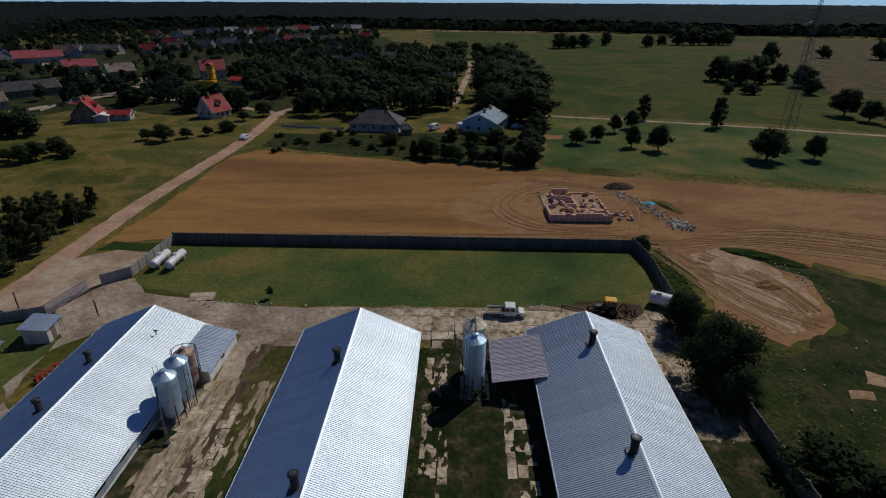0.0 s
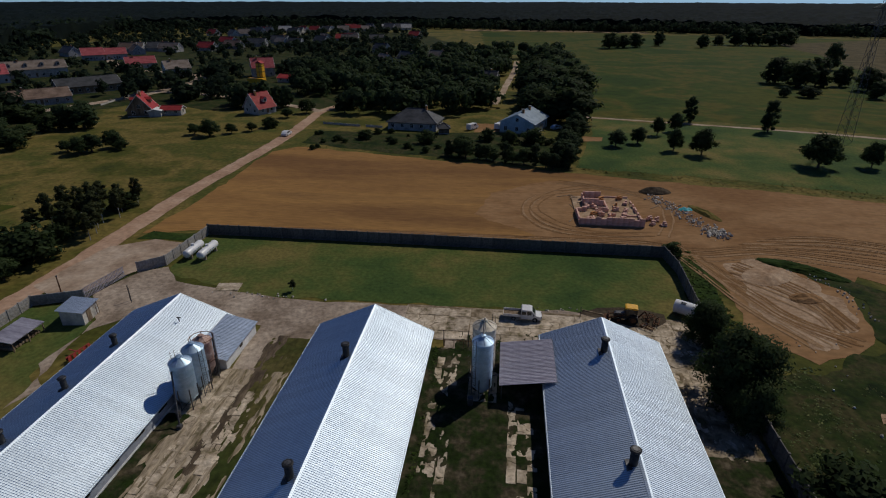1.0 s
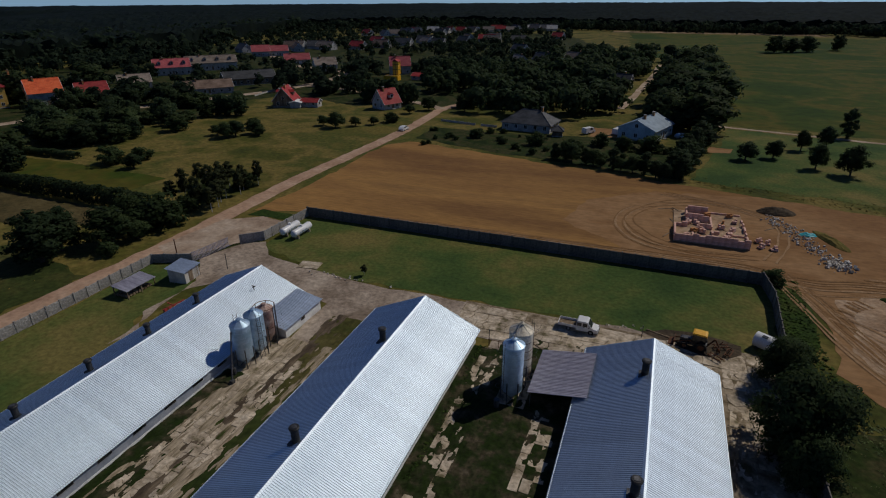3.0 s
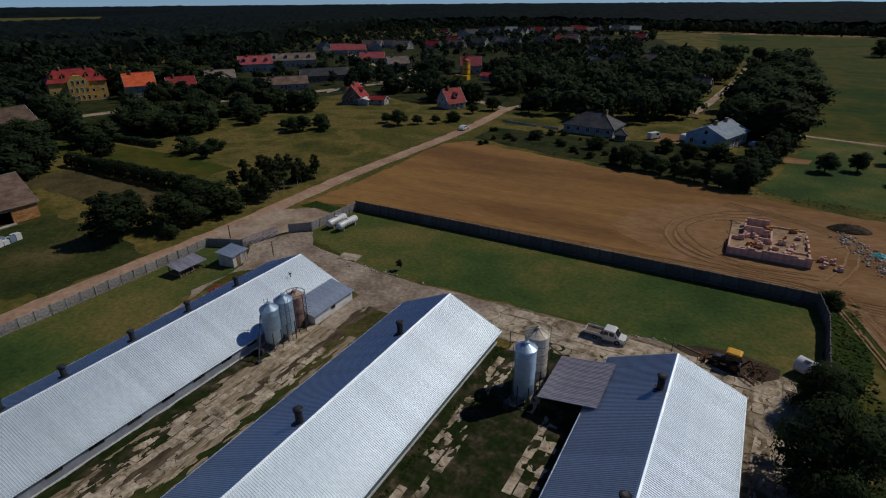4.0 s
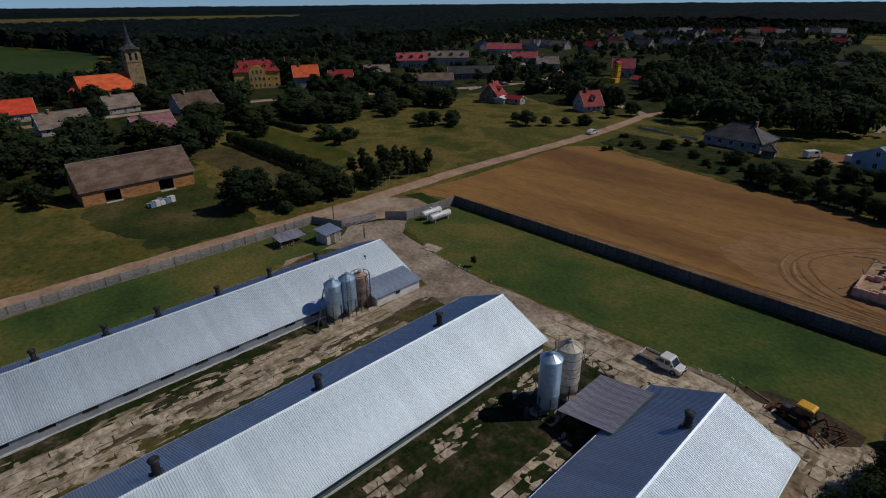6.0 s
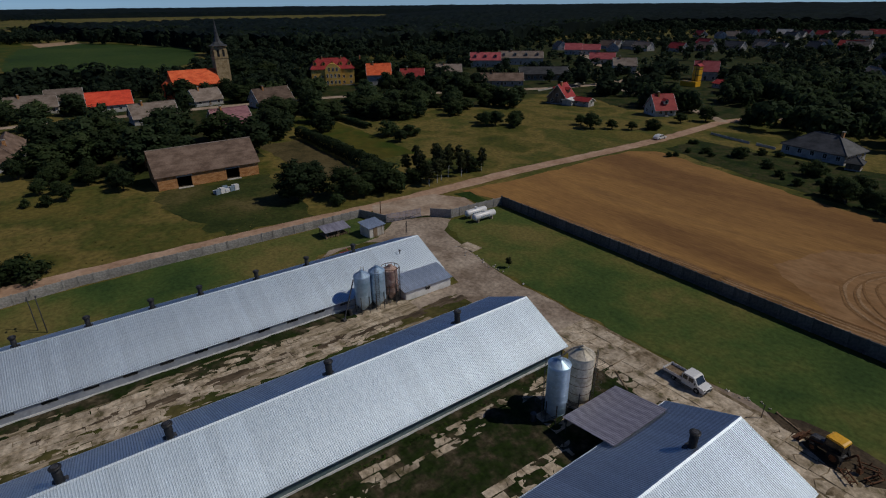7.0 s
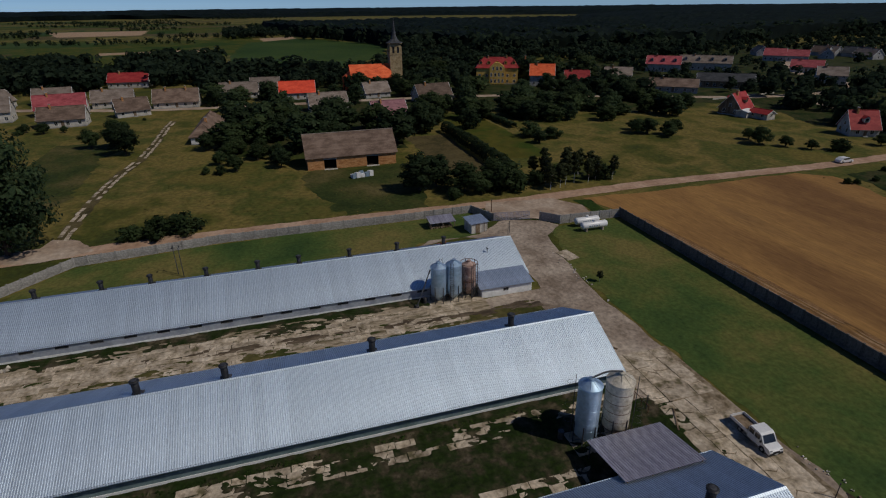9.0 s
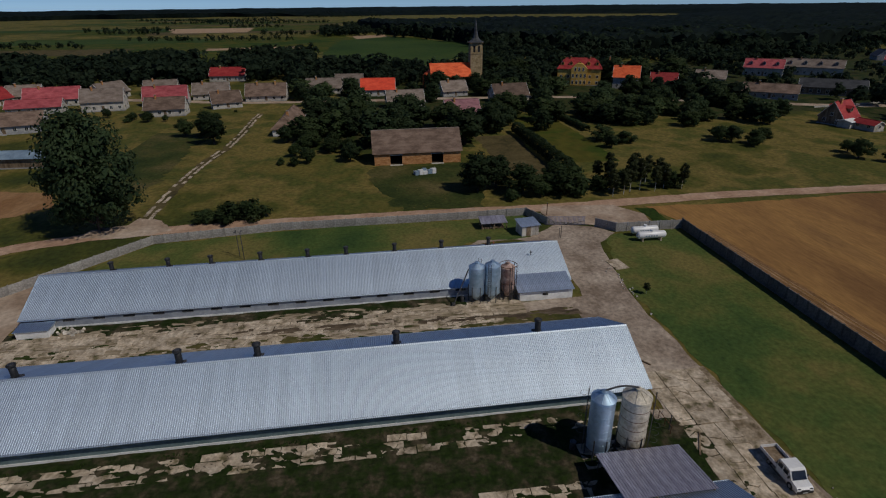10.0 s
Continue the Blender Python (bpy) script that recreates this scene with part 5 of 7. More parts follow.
# A row of dark hedge trees along the field's north edge.
for k in range(13):
    plant("broad" if k % 3 else "cone", -12 + 2.6 * k + pick.uniform(-.5, .5), 148.5 - .8 * k + pick.uniform(-.8, .8), pick.uniform(.45, .62), 1.1, "hedge along the field")
for k in range(16):
    plant("cone" if k % 2 else "tall", 19 + .45 * k + pick.uniform(-1.5, 1.5), 142 + 2.6 * k, pick.uniform(.6, .85), 1.1, "dark belt of trees")
# The hedge west of the road and the allotment hedges.
def hedge(label, line, high, wide, per=150):
    """A clipped but ragged hedge: stems and one dense crown along a line."""
    q = random.Random(label)
    t0 = thing("hedge", label, "hedge", "field hedges")
    wood, crown, ways = Build(), Build(), []
    for (x0, y0), (x1, y1) in zip(line, line[1:]):
        d = math.hypot(x1 - x0, y1 - y0)
        for k in range(int(d / 1.5)):
            u = k * 1.5 / d
            wood.tube((x0 + (x1 - x0) * u, y0 + (y1 - y0) * u, -.1), (x0 + (x1 - x0) * u + q.uniform(-.4, .4), y0 + (y1 - y0) * u, high * .7), .07, .03, 5)
        for k in range(int(d * per)):
            u, a = q.random(), q.uniform(-.5, 3.64)
            x, y = x0 + (x1 - x0) * u, y0 + (y1 - y0) * u
            grown = 1 + .30 * noise.noise(Vector((x * .3, y * .3, high))) + .18 * noise.noise(Vector((x * 1.1, y * 1.1, high)))
            across, up = math.cos(a), math.sin(a)
            e = q.uniform(.82, 1.05) * grown
            p = Vector((x - (y1 - y0) / d * across * wide * e, y + (x1 - x0) / d * across * wide * e, high * (.42 + .56 * up * e)))
            way = Vector((-(y1 - y0) / d * across, (x1 - x0) / d * across, up + .2)).normalized()
            n = (way + Vector((q.gauss(0, .4), q.gauss(0, .4), q.gauss(0, .4)))).normalized()
            f = n.cross(Vector((q.gauss(0, 1), q.gauss(0, 1), q.gauss(0, 1)))).normalized() * q.uniform(.18, .42)
            g = n.cross(f).normalized() * q.uniform(.15, .34)
            if p.z > .1:
                crown.face(p - f, p - g, p + f, p + g)
                ways.append((way + n * .4).normalized())
    part("stems", wood, BARK, t0)
    part("crown", leaf_mesh(crown, "crown", ways), LEAF_DK, t0)


hedge("tall dark untrimmed hedge beside the allotment", [(-140, 79.2), (-112, 79.4), (-84, 79)], 3.6, 1.9)
hedge("low dark hedge along the yellow-green strip", [(-167, 101.5), (-136, 103)], 2.0, 1.2, 110)


def scatter(n, x0, x1, y0, y1, kinds, lo, hi, keep, joined=None):
    made = 0
    while made < n:
        x, y = pick.uniform(x0, x1), pick.uniform(y0, y1)
        if keep(x, y):
            if joined is not None:
                joined.append((x, y, 11 * pick.uniform(lo, hi)))
            else:
                plant(pick.choice(kinds), x, y, pick.uniform(lo, hi), pick.uniform(.9, 1.3))
            made += 1


SITES = [(o.location.x, o.location.y) for o in scene.objects if o.name.startswith("house")]


SITES += [(-218, 35), (-204, 34), (-190, 33), (-218, 131), (-204, 125), (-190, 120), (-110, 262), (-100, 243), (-92, 230), (-112, 250), (-104, 256), (-124.5, 283), (-119, 270), (-115, 258), (-126, 280), (-249, 143), (-240, 138), (-232, 134)]


def clear(x, y, d=11):
    return all(abs(x - a) > d or abs(y - b) > d for a, b in SITES) and abs(x + 67) > 5


# Dense groves between the houses.
scatter(40, 14, 42, 196, 345, ("grove",), .75, 1.1, lambda x, y: clear(x, y, 8) and 9 + (y - 182) * .05 < x < 31 + (y - 196) * .065)
LANE_SPOTS = []
scatter(80, -64, 40, 332, 440, ("grove",), .7, 1.15, lambda x, y: clear(x, y, 9) and abs(x - 6.5) > 5, LANE_SPOTS)
scatter(135, -60, 16, 204, 350, ("grove",), .6, 1.1, lambda x, y: clear(x, y, 9) and not (-95 < x < -30 and y > 330) and abs(x - 1 - (y - 230) * .06) > 5, LANE_SPOTS)
scatter(60, -112, -66, 208, 330, ("grove",), .6, 1.0, lambda x, y: clear(x, y, 8), LANE_SPOTS)
scatter(38, -178, -120, 105, 185, ("grove",), .32, .6, lambda x, y: clear(x, y, 8) and x < -136 and y > 112)
scatter(24, -215, -150, 100, 200, ("grove",), .4, .7, lambda x, y: clear(x, y, 11) and x + y * .3 < -118 and x > -208)
scatter(24, -195, -118, 8, 62, ("grove",), .55, .88, lambda x, y: clear(x, y, 10) and (x < -124 or y < 22) and not (x < -170 and y > 24))
scatter(10, -128, -106, 4, 28, ("broad", "bush"), .5, .8, lambda x, y: clear(x, y, 8))
scatter(12, -185, -140, 66, 100, ("grove",), .4, .7, lambda x, y: clear(x, y, 9))
scatter(24, -246, -205, 0, 130, ("grove",), .45, .72, lambda x, y: clear(x, y, 11))
scatter(12, -206, -178, -112, -22, ("broad", "bush"), .3, .5, lambda x, y: clear(x, y, 7))
scatter(26, -58, 18, 150, 175, ("bush",), .25, .55, lambda x, y: clear(x, y, 6))
scatter(9, -275, -235, 92, 210, ("grove",), .8, 1.1, lambda x, y: clear(x, y, 13))


# Patterns of which no tree was planted are taken away.
for src in [t0 for kinds in KINDS.values() for t0 in kinds if t0 not in used]:
    for o in (*src.children, src):
        bpy.data.objects.remove(o)


# ---- far trees, too many to count ----
def far_trees(name, spots, label, leaf, per=70, size=.55):
    q = random.Random(5)
    b, ways = Build(), []
    for x, y, h in spots:
        r = h * q.uniform(.34, .5)
        mid = Vector((x, y, h * .5))
        lobes = [(Vector((x, y, h * .45)), r * .8), (Vector((x, y, h * .68)), r * .6)] + [(Vector((x + q.gauss(0, .5) * r, y + q.gauss(0, .5) * r, h * q.uniform(.25, .78))), r * q.uniform(.38, .60)) for k in range(8)]
        for k in range(per):
            d = Vector((q.gauss(0, 1), q.gauss(0, 1), q.gauss(0, 1) + .25)).normalized()
            c, rad = lobes[q.randrange(10)]
            p = c + d * rad * q.uniform(.8, 1.08)
            n = (d + Vector((q.gauss(0, .3), q.gauss(0, .3), .3))).normalized()
            u = n.cross(Vector((q.gauss(0, 1), q.gauss(0, 1), q.gauss(0, 1)))).normalized() * r * size * q.uniform(.45, .85)
            v = n.cross(u).normalized() * r * size * q.uniform(.4, .7)
            b.face(p - u, p - v, p + u * .9, p + v * .8)
            ways.append((d * .7 + (p - mid).normalized() * .6 + n * .3).normalized())
    me = leaf_mesh(b, name, ways)
    me.materials.append(leaf)
    return tagged(new(name, me), label, "trees", kind="stuff")


q = random.Random(17)
spots = []
while len(spots) < 2300:
    a, r = q.uniform(-118, -8), q.uniform(255, 980)
    x, y = r * math.sin(radians(a)), r * math.cos(radians(a))
    edge = wood_edge(a)
    if not clear(x, y, 12) or r > edge + 60:
        continue
    if -330 < x < -140 and 190 < y < 420 and q.random() < .72:
        continue
    if a < -92:
        if r < 300 or not (r < 365 + 30 * noise.noise(Vector((a * .2, 0, 0)))):
            continue
    elif -93 < a < -74 and 335 < r < 760 and not (r < 370 and q.random() < .3):
        continue
    elif a > -34 and r < 350 and x > -110:
        continue
    elif noise.noise(Vector((x * .012, y * .012, 3))) < -.28:
        continue
    if a > -46 and r > 360 and q.random() < .42:
        continue
    if x > -45 and y > 420 and q.random() < .8:
        continue
    spots.append((x, y, q.uniform(4.5, 8) if a > -46 and r > 360 else q.uniform(5, 9.5) if r < 480 else q.uniform(7, 13)))
far_trees("lane_grove", LANE_SPOTS, "dark green trees crowding round the lane", LEAF_DK, 300, .34)
far_trees("far_grove", spots[:2300], "dense dark trees between and behind the village houses", LEAF_FAR)
for k in range(900):
    x, y = q.uniform(-430, -292), q.uniform(-360, 62)
    if clear(x, y, 10) and noise.noise(Vector((x * .02, y * .02, 6))) > -.25 and not (y > -8 and x < -330):
        spots.append((x, y, q.uniform(8, 13)))
far_trees("village_grove", spots[2300:], "belt of dark trees behind the street houses", LEAF_FAR)
spots = []
for k in range(15):
    x0, y0, ang, n = -620 - 100 * k, q.uniform(-520, 60) - 10 * k, q.uniform(-.25, .25), q.randrange(14, 40)
    for i in range(n):
        spots.append((x0 + i * 7 * math.sin(ang) + q.uniform(-4, 4), y0 + i * 7 * math.cos(ang) + q.uniform(-3, 3), q.uniform(5, 9)))
far_trees("tree_rows", spots, "distant rows of trees between the fields", LEAF_FAR, 46)
spots = []
for k in range(820):
    a = -88 + 160 * k / 820
    r = wood_edge(a) + (q.uniform(-45, 0) if a > -34 else q.uniform(-45, 160))
    spots.append((r * math.sin(radians(a)), r * math.cos(radians(a)), q.uniform(8, 16) if a > -34 else q.uniform(12, 19)))
far_trees("forest_edge", spots, "trees along the forest edge", LEAF_FAR, 46)


# ---- dropside truck ----
def wheel(parent, x, y, r, w, rim=PLASTER_G):
    o = part("wheel", Build().tube((x, y - w / 2, r), (x, y + w / 2, r), r, n=20), RUBBER, parent)
    part("rim", Build().tube((x, y - w / 2 - .01, r), (x, y + w / 2 + .01, r), r * .58, n=14), rim, o)


def truck(m):
    t = thing("truck", "white double-cab dropside truck parked on concrete slabs", "truck", at=m)
    for x in (-1.75, 1.75):
        for y in (-.86, .86):
            wheel(t, x, y, .34, .22)
    part("chassis", Build().box(-.3, 0, .42, 5.0, 1.0, .18), STEEL, t)
    side = [(2.85, .38), (2.85, .82), (2.62, 1.02), (1.78, 1.16), (1.22, 1.98), (.95, 2.1), (-.42, 2.1), (-.55, 1.95), (-.58, .38)]
    part("cab", Build().prism(side, -.95, .95), PAINT_W, t)
    part("windscreen", Build().face((1.80, -.82, 1.19), (1.80, .82, 1.19), (1.27, .76, 1.95), (1.27, -.76, 1.95)).grow([(1.83, -.82, 1.18), (1.83, .82, 1.18), (1.30, .76, 1.97), (1.30, -.76, 1.97)], [(0, 1, 2, 3)]), GLASS, t)
    for s in (-1, 1):
        part("side_window", Build().box(.78, s * .955, 1.22, .72, .03, .62), GLASS, t)
        part("side_window", Build().box(-.10, s * .955, 1.22, .70, .03, .62), GLASS, t)
        part("headlight", Build().box(2.72, s * .72, .72, .22, .34, .2), GLASS, t, "clear headlight")
        part("mirror", Build().box(1.45, s * 1.10, 1.18, .12, .2, .28), BLACK, t)
        part("door_handle", Build().box(.62, s * .965, 1.08, .16, .03, .04), BLACK, t)
        part("wheel_arch", Build().tube((1.75, s * .93, .36), (1.75, s * .965, .36), .44, n=16), BLACK, t)
    part("bumper", Build().box(2.86, 0, .36, .12, 1.86, .26), BLACK, t)
    part("grille", Build().box(2.87, 0, .66, .06, .9, .16), BLACK, t)
    bed = part("load_bed", Build().box(-2.0, 0, .72, 2.9, 2.05, .10), PLASTER_G, t, "pale load bed with worn boards")
    for k in range(7):
        part("floor_board", Build().box(-2.0, -.87 + .29 * k, .82, 2.86, .27, .02), WOOD, bed)
    for s in (-1, 1):
        part("drop_side", Build().box(-2.0, s * 1.02, .80, 2.9, .05, .42), PAINT_W, t)
        for k in range(4):
            part("side_rib", Build().box(-3.2 + .8 * k, s * 1.055, .80, .06, .03, .42), PAINT_W, t)
    part("tailgate", Build().box(-3.45, 0, .80, .05, 2.05, .42), PAINT_W, t)
    part("headboard", Build().box(-.60, 0, .80, .05, 2.0, .95), STEEL, t)
    part("number_plate", Build().box(2.935, 0, .42, .02, .5, .11), FRAME_W, t)


truck(pose(7.35, 65.2, .1, 0, 0, -2) @ Matrix.Scale(.82, 4))


# ---- yellow backhoe loader ----
def loader(m):
    t = thing("backhoe_loader", "yellow backhoe loader with rusty digging arm, parked", "loader", at=m)
    for x, r, w in ((-1.0, .78, .48), (1.35, .5, .34)):
        for y in (-.95, .95):
            wheel(t, x, y, r, w, RUST)
    part("chassis", Build().box(.2, 0, .55, 3.9, .9, .5), STEEL, t)
    part("hood", Build().prism([(.45, .95), (2.1, .95), (2.1, 1.35), (1.9, 1.5), (.45, 1.62)], -.45, .45), STEEL, t)
    for x, y in ((-1.5, -.72), (-1.5, .72), (.4, -.72), (.4, .72)):
        part("cab_pillar", Build().box(x, y, 1.0, .09, .09, 1.65), BLACK, t)
    part("cab_base", Build().box(-.55, 0, .95, 1.95, 1.5, .55), BLACK, t)
    for s in (-1, 1):
        part("cab_window", Build().box(-.55, s * .72, 1.5, 1.8, .03, 1.1), GLASS, t)
    part("rear_window", Build().box(-1.5, 0, 1.5, .03, 1.36, 1.1), GLASS, t)
    part("front_window", Build().box(.4, 0, 1.5, .03, 1.36, 1.1), GLASS, t)
    part("cab_roof", Build().prism([(-1.62, 2.62), (.5, 2.62), (.45, 2.80), (.2, 2.90), (-1.3, 2.90), (-1.55, 2.80)], -.78, .78), PAINT_Y, t, "bright yellow cab roof")
    for s in (-1, 1):
        part("loader_arm", Build().tube((.5, s * .6, 1.35), (2.9, s * .6, .65), .1, n=8), RUST, t)
        part("ram", Build().tube((.7, s * .6, .9), (2.2, s * .6, .75), .05, n=8), STEEL, t)
    part("bucket", Build().prism([(2.85, .12), (3.7, .08), (3.75, .14), (3.05, .30), (2.95, .95), (2.85, .95)], -1.1, 1.1), RUST, t)
    part("boom", Build().tube((-1.75, .1, .8), (-2.75, .1, 2.3), .14, .12, n=8), RUST, t)
    part("dipper", Build().tube((-2.75, .1, 2.3), (-3.5, .1, 1.0), .12, .1, n=8), RUST, t)
    part("digging_bucket", Build().prism([(-3.75, .35), (-3.2, .45), (-3.3, 1.05), (-3.6, 1.0)], -.25, .45), RUST, t)
    for s in (-1, 1):
        part("stabiliser", Build().tube((-1.7, s * .5, .9), (-1.9, s * 1.25, .15), .08, n=8), STEEL, t)


loader(pose(21.2, 66.3, .06, 0, 0, 172) @ Matrix.Scale(.80, 4))
for dx, dy, a in ((2.6, .6, 20), (3.6, -.4, 70), (1.9, -1.6, 140)):
    h = thing("harrow", "rusty harrow frame with tines lying beside the loader", "farm implement", "farm implements", pose(21.8 + dx, 66.2 + dy, .08, 0, 0, a))
    part("frame", Build().box(0, 0, .35, 1.9, .1, .1).box(0, .6, .35, 1.9, .1, .1).box(-.7, .3, .35, .1, .7, .1).box(.7, .3, .35, .1, .7, .1), RUST, h)
    for k in range(6):
        part("tine", Build().tube((-.85 + .34 * k, .3, .4), (-.85 + .34 * k, .5, 0), .03, n=6), RUST, h)
    part("hitch", Build().tube((0, .6, .4), (0, .1, 1.1), .05, n=6), RUST, h)


# ---- tanks ----
def gas_tank(x, y0, y1, r, z):
    t = thing("gas_tank", "white horizontal gas tank on concrete saddles", "tank", "white gas tanks")
    g = Build()
    n = 22
    rings = [(0.02, y0 - r * .55), (r * .6, y0 - r * .42), (r * .9, y0 - r * .18), (r, y0 + .08), (r, y1 - .08), (r * .9, y1 + r * .18), (r * .6, y1 + r * .42), (.02, y1 + r * .55)]
    vs = [(x + q * math.cos(6.28319 * i / n), y, z + q * math.sin(6.28319 * i / n)) for q, y in rings for i in range(n)]
    fs = [(k * n + i, k * n + (i + 1) % n, (k + 1) * n + (i + 1) % n, (k + 1) * n + i) for k in range(len(rings) - 1) for i in range(n)]
    part("shell", g.grow(vs, fs), PAINT_W, t, smooth=True)
    for y in (y0 + .7, y1 - .7):
        part("saddle", Build().box(x, y, 0, r * 1.7, .25, z - r * .62), SLAB, t)
    part("dome", Build().tube((x, (y0 + y1) / 2, z + r - .05), (x, (y0 + y1) / 2, z + r + .28), .28, n=14), PAINT_W, t)
    for k in range(5):
        part("lettering_bar", Build().box(x + r * .985, y0 + 1.2 + .5 * k, z - .12, .02, .34, .24), ROOF_BLUE, t)


gas_tank(-48.4, 77.0, 81.6, .68, 1.15)
gas_tank(-45.9, 76.9, 81.8, .68, 1.15)
wt = thing("water_bowser", "white round-topped bowser by the east wall", "tank", at=pose(29.5, 68.7, .05, 0, 0, 60) @ Matrix.Scale(.95, 4))
part("barrel", Build().tube((0, -1.5, 1.15), (0, 1.5, 1.15), 1.0, n=26), PAINT_W, wt)
part("end_ring", Build().tube((0, -1.56, 1.15), (0, -1.48, 1.15), 1.05, n=26), STEEL, wt)
part("hatch", Build().tube((0, -1.60, 1.25), (0, -1.55, 1.25), .35, n=16), BLACK, wt)
for y in (-1.0, 1.0):
    part("cradle", Build().box(0, y, 0, 1.5, .2, .5), STEEL, wt)
for k in range(3):
    part("lettering_bar", Build().box(-.55 + .28 * k, .3, 2.0 + .06 * (k == 1), .16, .7, .1), BLACK, wt)


# ---- gate, posts and sheds by the entrance ----
gate = thing("sliding_gate", "grey steel sliding gate with upright bars, half open", "gate")
gx0, gy0, gx1, gy1 = -56.2, 63.0, -55.0, 70.3
ga = math.degrees(math.atan2(gy1 - gy0, gx1 - gx0))
gl = math.hypot(gx1 - gx0, gy1 - gy0)
gate.matrix_basis = pose(gx0, gy0, 0, 0, 0, ga)
for z in (.15, 1.0, 1.75):
    part("rail", Build().box(gl / 2, 0, z, gl, .06, .08), ZINC_OLD, gate)
for k in range(30):
    part("bar", Build().box(.12 + (gl - .24) * k / 29, 0, .15, .14, .03, 1.65), ZINC_OLD, gate)
part("guide_beam", Build().box(gl / 2, .1, .02, gl + 1, .12, .10), STEEL, gate)
part("stay", Build().box(gl / 2, -.05, .2, gl * .98, .05, .06, 0, 0, -11), STEEL, gate)


def pole(x, y, h, r, label, mat=WOOD, arm=0.0):
    t = thing("post", label, "post", "posts by the yard")
    part("shaft", Build().tube((x, y, 0), (x, y, h), r, r * .8, n=8), mat, t)
    part("cap", Build().tube((x, y, h), (x, y, h + .12), r * 1.3, n=8), STEEL, t)
    if arm:
        part("arm", Build().tube((x, y, h - .2), (x + arm, y, h + .1), .03, n=6), STEEL, t)
        part("bracket", Build().box(x + arm, y, h, .4, .2, .12), STEEL, t)


pole(-61.4, 64.6, 2.6, .1, "rusty orange gate post", RUST)
pole(-49.4, 63.4, 2.4, .07, "thin grey steel lamp post", STEEL)
pole(-48.9, 62.9, 2.2, .06, "thin grey steel post", STEEL)
pole(-2.9, 57.6, 2.2, .06, "steel corner post by the barn", STEEL)
pole(.2, 57.6, 1.8, .06, "steel fence post by the silo", STEEL)
pole(15.0, 66.2, 1.7, .05, "thin steel post at the yard edge", STEEL)
pole(-50.6, 5.6, 5.0, .07, "slender leaning steel pole on the grass", STEEL, .9)
pole(-49.2, 6.6, 5.0, .07, "slender leaning steel pole on the grass", STEEL, -.9)
rail = thing("pipe_rail", "low rusty pipe railing between barn and silo", "railing")
part("top_pipe", Build().tube((-3, 57.4, 1.0), (1.0, 57.4, 1.0), .04, n=6), RUST, rail)
for k in range(4):
    part("stanchion", Build().tube((-2.8 + 1.2 * k, 57.4, 0), (-2.8 + 1.2 * k, 57.4, 1.0), .035, n=6), RUST, rail)

shed = thing("shed", "small white shed with blue-grey sheet roof", "shed", at=pose(-53.0, 58.0, 0, 0, 0, 8))
part("wall", Build().prism([(-1.5, 0), (1.5, 0), (1.5, 2.0), (-1.5, 2.35)], -1.7, 1.7), PLASTER, shed)
for k in range(4):
    part("roof_sheet", sheet_mesh("roof_sheet", 1.0, 3.6, .2, .03), ZINC_BLUE, shed).matrix_basis = pose(-1.8, -2.0 + k * 1.0, 2.46, 0, 6.8, 0)
part("door", Build().box(1.52, -.4, .05, .06, .9, 1.85), WOOD, shed)
part("ladder", Build().tube((1.7, 1.0, 0), (1.6, 1.0, 2.1), .04, n=6).tube((1.7, 1.5, 0), (1.6, 1.5, 2.1), .04, n=6), WOOD, shed)
lo = thing("woodstore", "low open woodstore with dark lean-to roof", "shed", at=pose(-57.0, 52.2, 0, 0, 0, 0))
part("roof", Build().prism([(-1.5, 1.75), (1.6, 1.35), (1.6, 1.45), (-1.5, 1.85)], -2.6, 2.6), ZINC_OLD, lo)
for x, z in ((-1.3, 1.75), (1.4, 1.4)):
    for y in (-2.4, 0, 2.4):
        part("post", Build().box(x, y, 0, .12, .12, z), WOOD, lo)
for k in range(9):
    part("log_row", Build().tube((-1.2, -2.1 + .5 * k, .25 + .12 * (k % 2)), (1.1, -2.1 + .5 * k, .25 + .12 * (k % 2)), .22, n=8), WOOD, lo)
mach = thing("hay_rake", "red farm rake standing beside the barn", "farm implement", "farm implements", pose(-47.3, 50.2, .05, 0, 0, 80) @ Matrix.Scale(.8, 4))
part("beam", Build().box(0, 0, .7, 4.2, .16, .16), PAINT_R, mach)
part("drawbar", Build().box(0, .9, .6, .14, 1.8, .14), PAINT_R, mach)
for k in range(5):
    o = part("rake_wheel", Build().lathe(0, 0, [(.42, -.03), (.48, 0), (.42, .03)], 16), PAINT_R, mach)
    o.matrix_basis = pose(-1.7 + .85 * k, -.4, .5, 80, 0, 25)
for s in (-1, 1):
    wheel(mach, s * 1.5, .3, .32, .16, PAINT_R)


# ---- house under construction ----
site = thing("unfinished_house", "unfinished house of pink clay blocks, walls a metre high", "building site")
X0, X1, Y0, Y1 = 18.6, 31.0, 100.8, 117.6
part("foundation", Build().box((X0 + X1) / 2, (Y0 + Y1) / 2, 0, X1 - X0, Y1 - Y0, .28), SAND, site, "sand-filled foundation")
block = {}
site_rnd = random.Random(9)


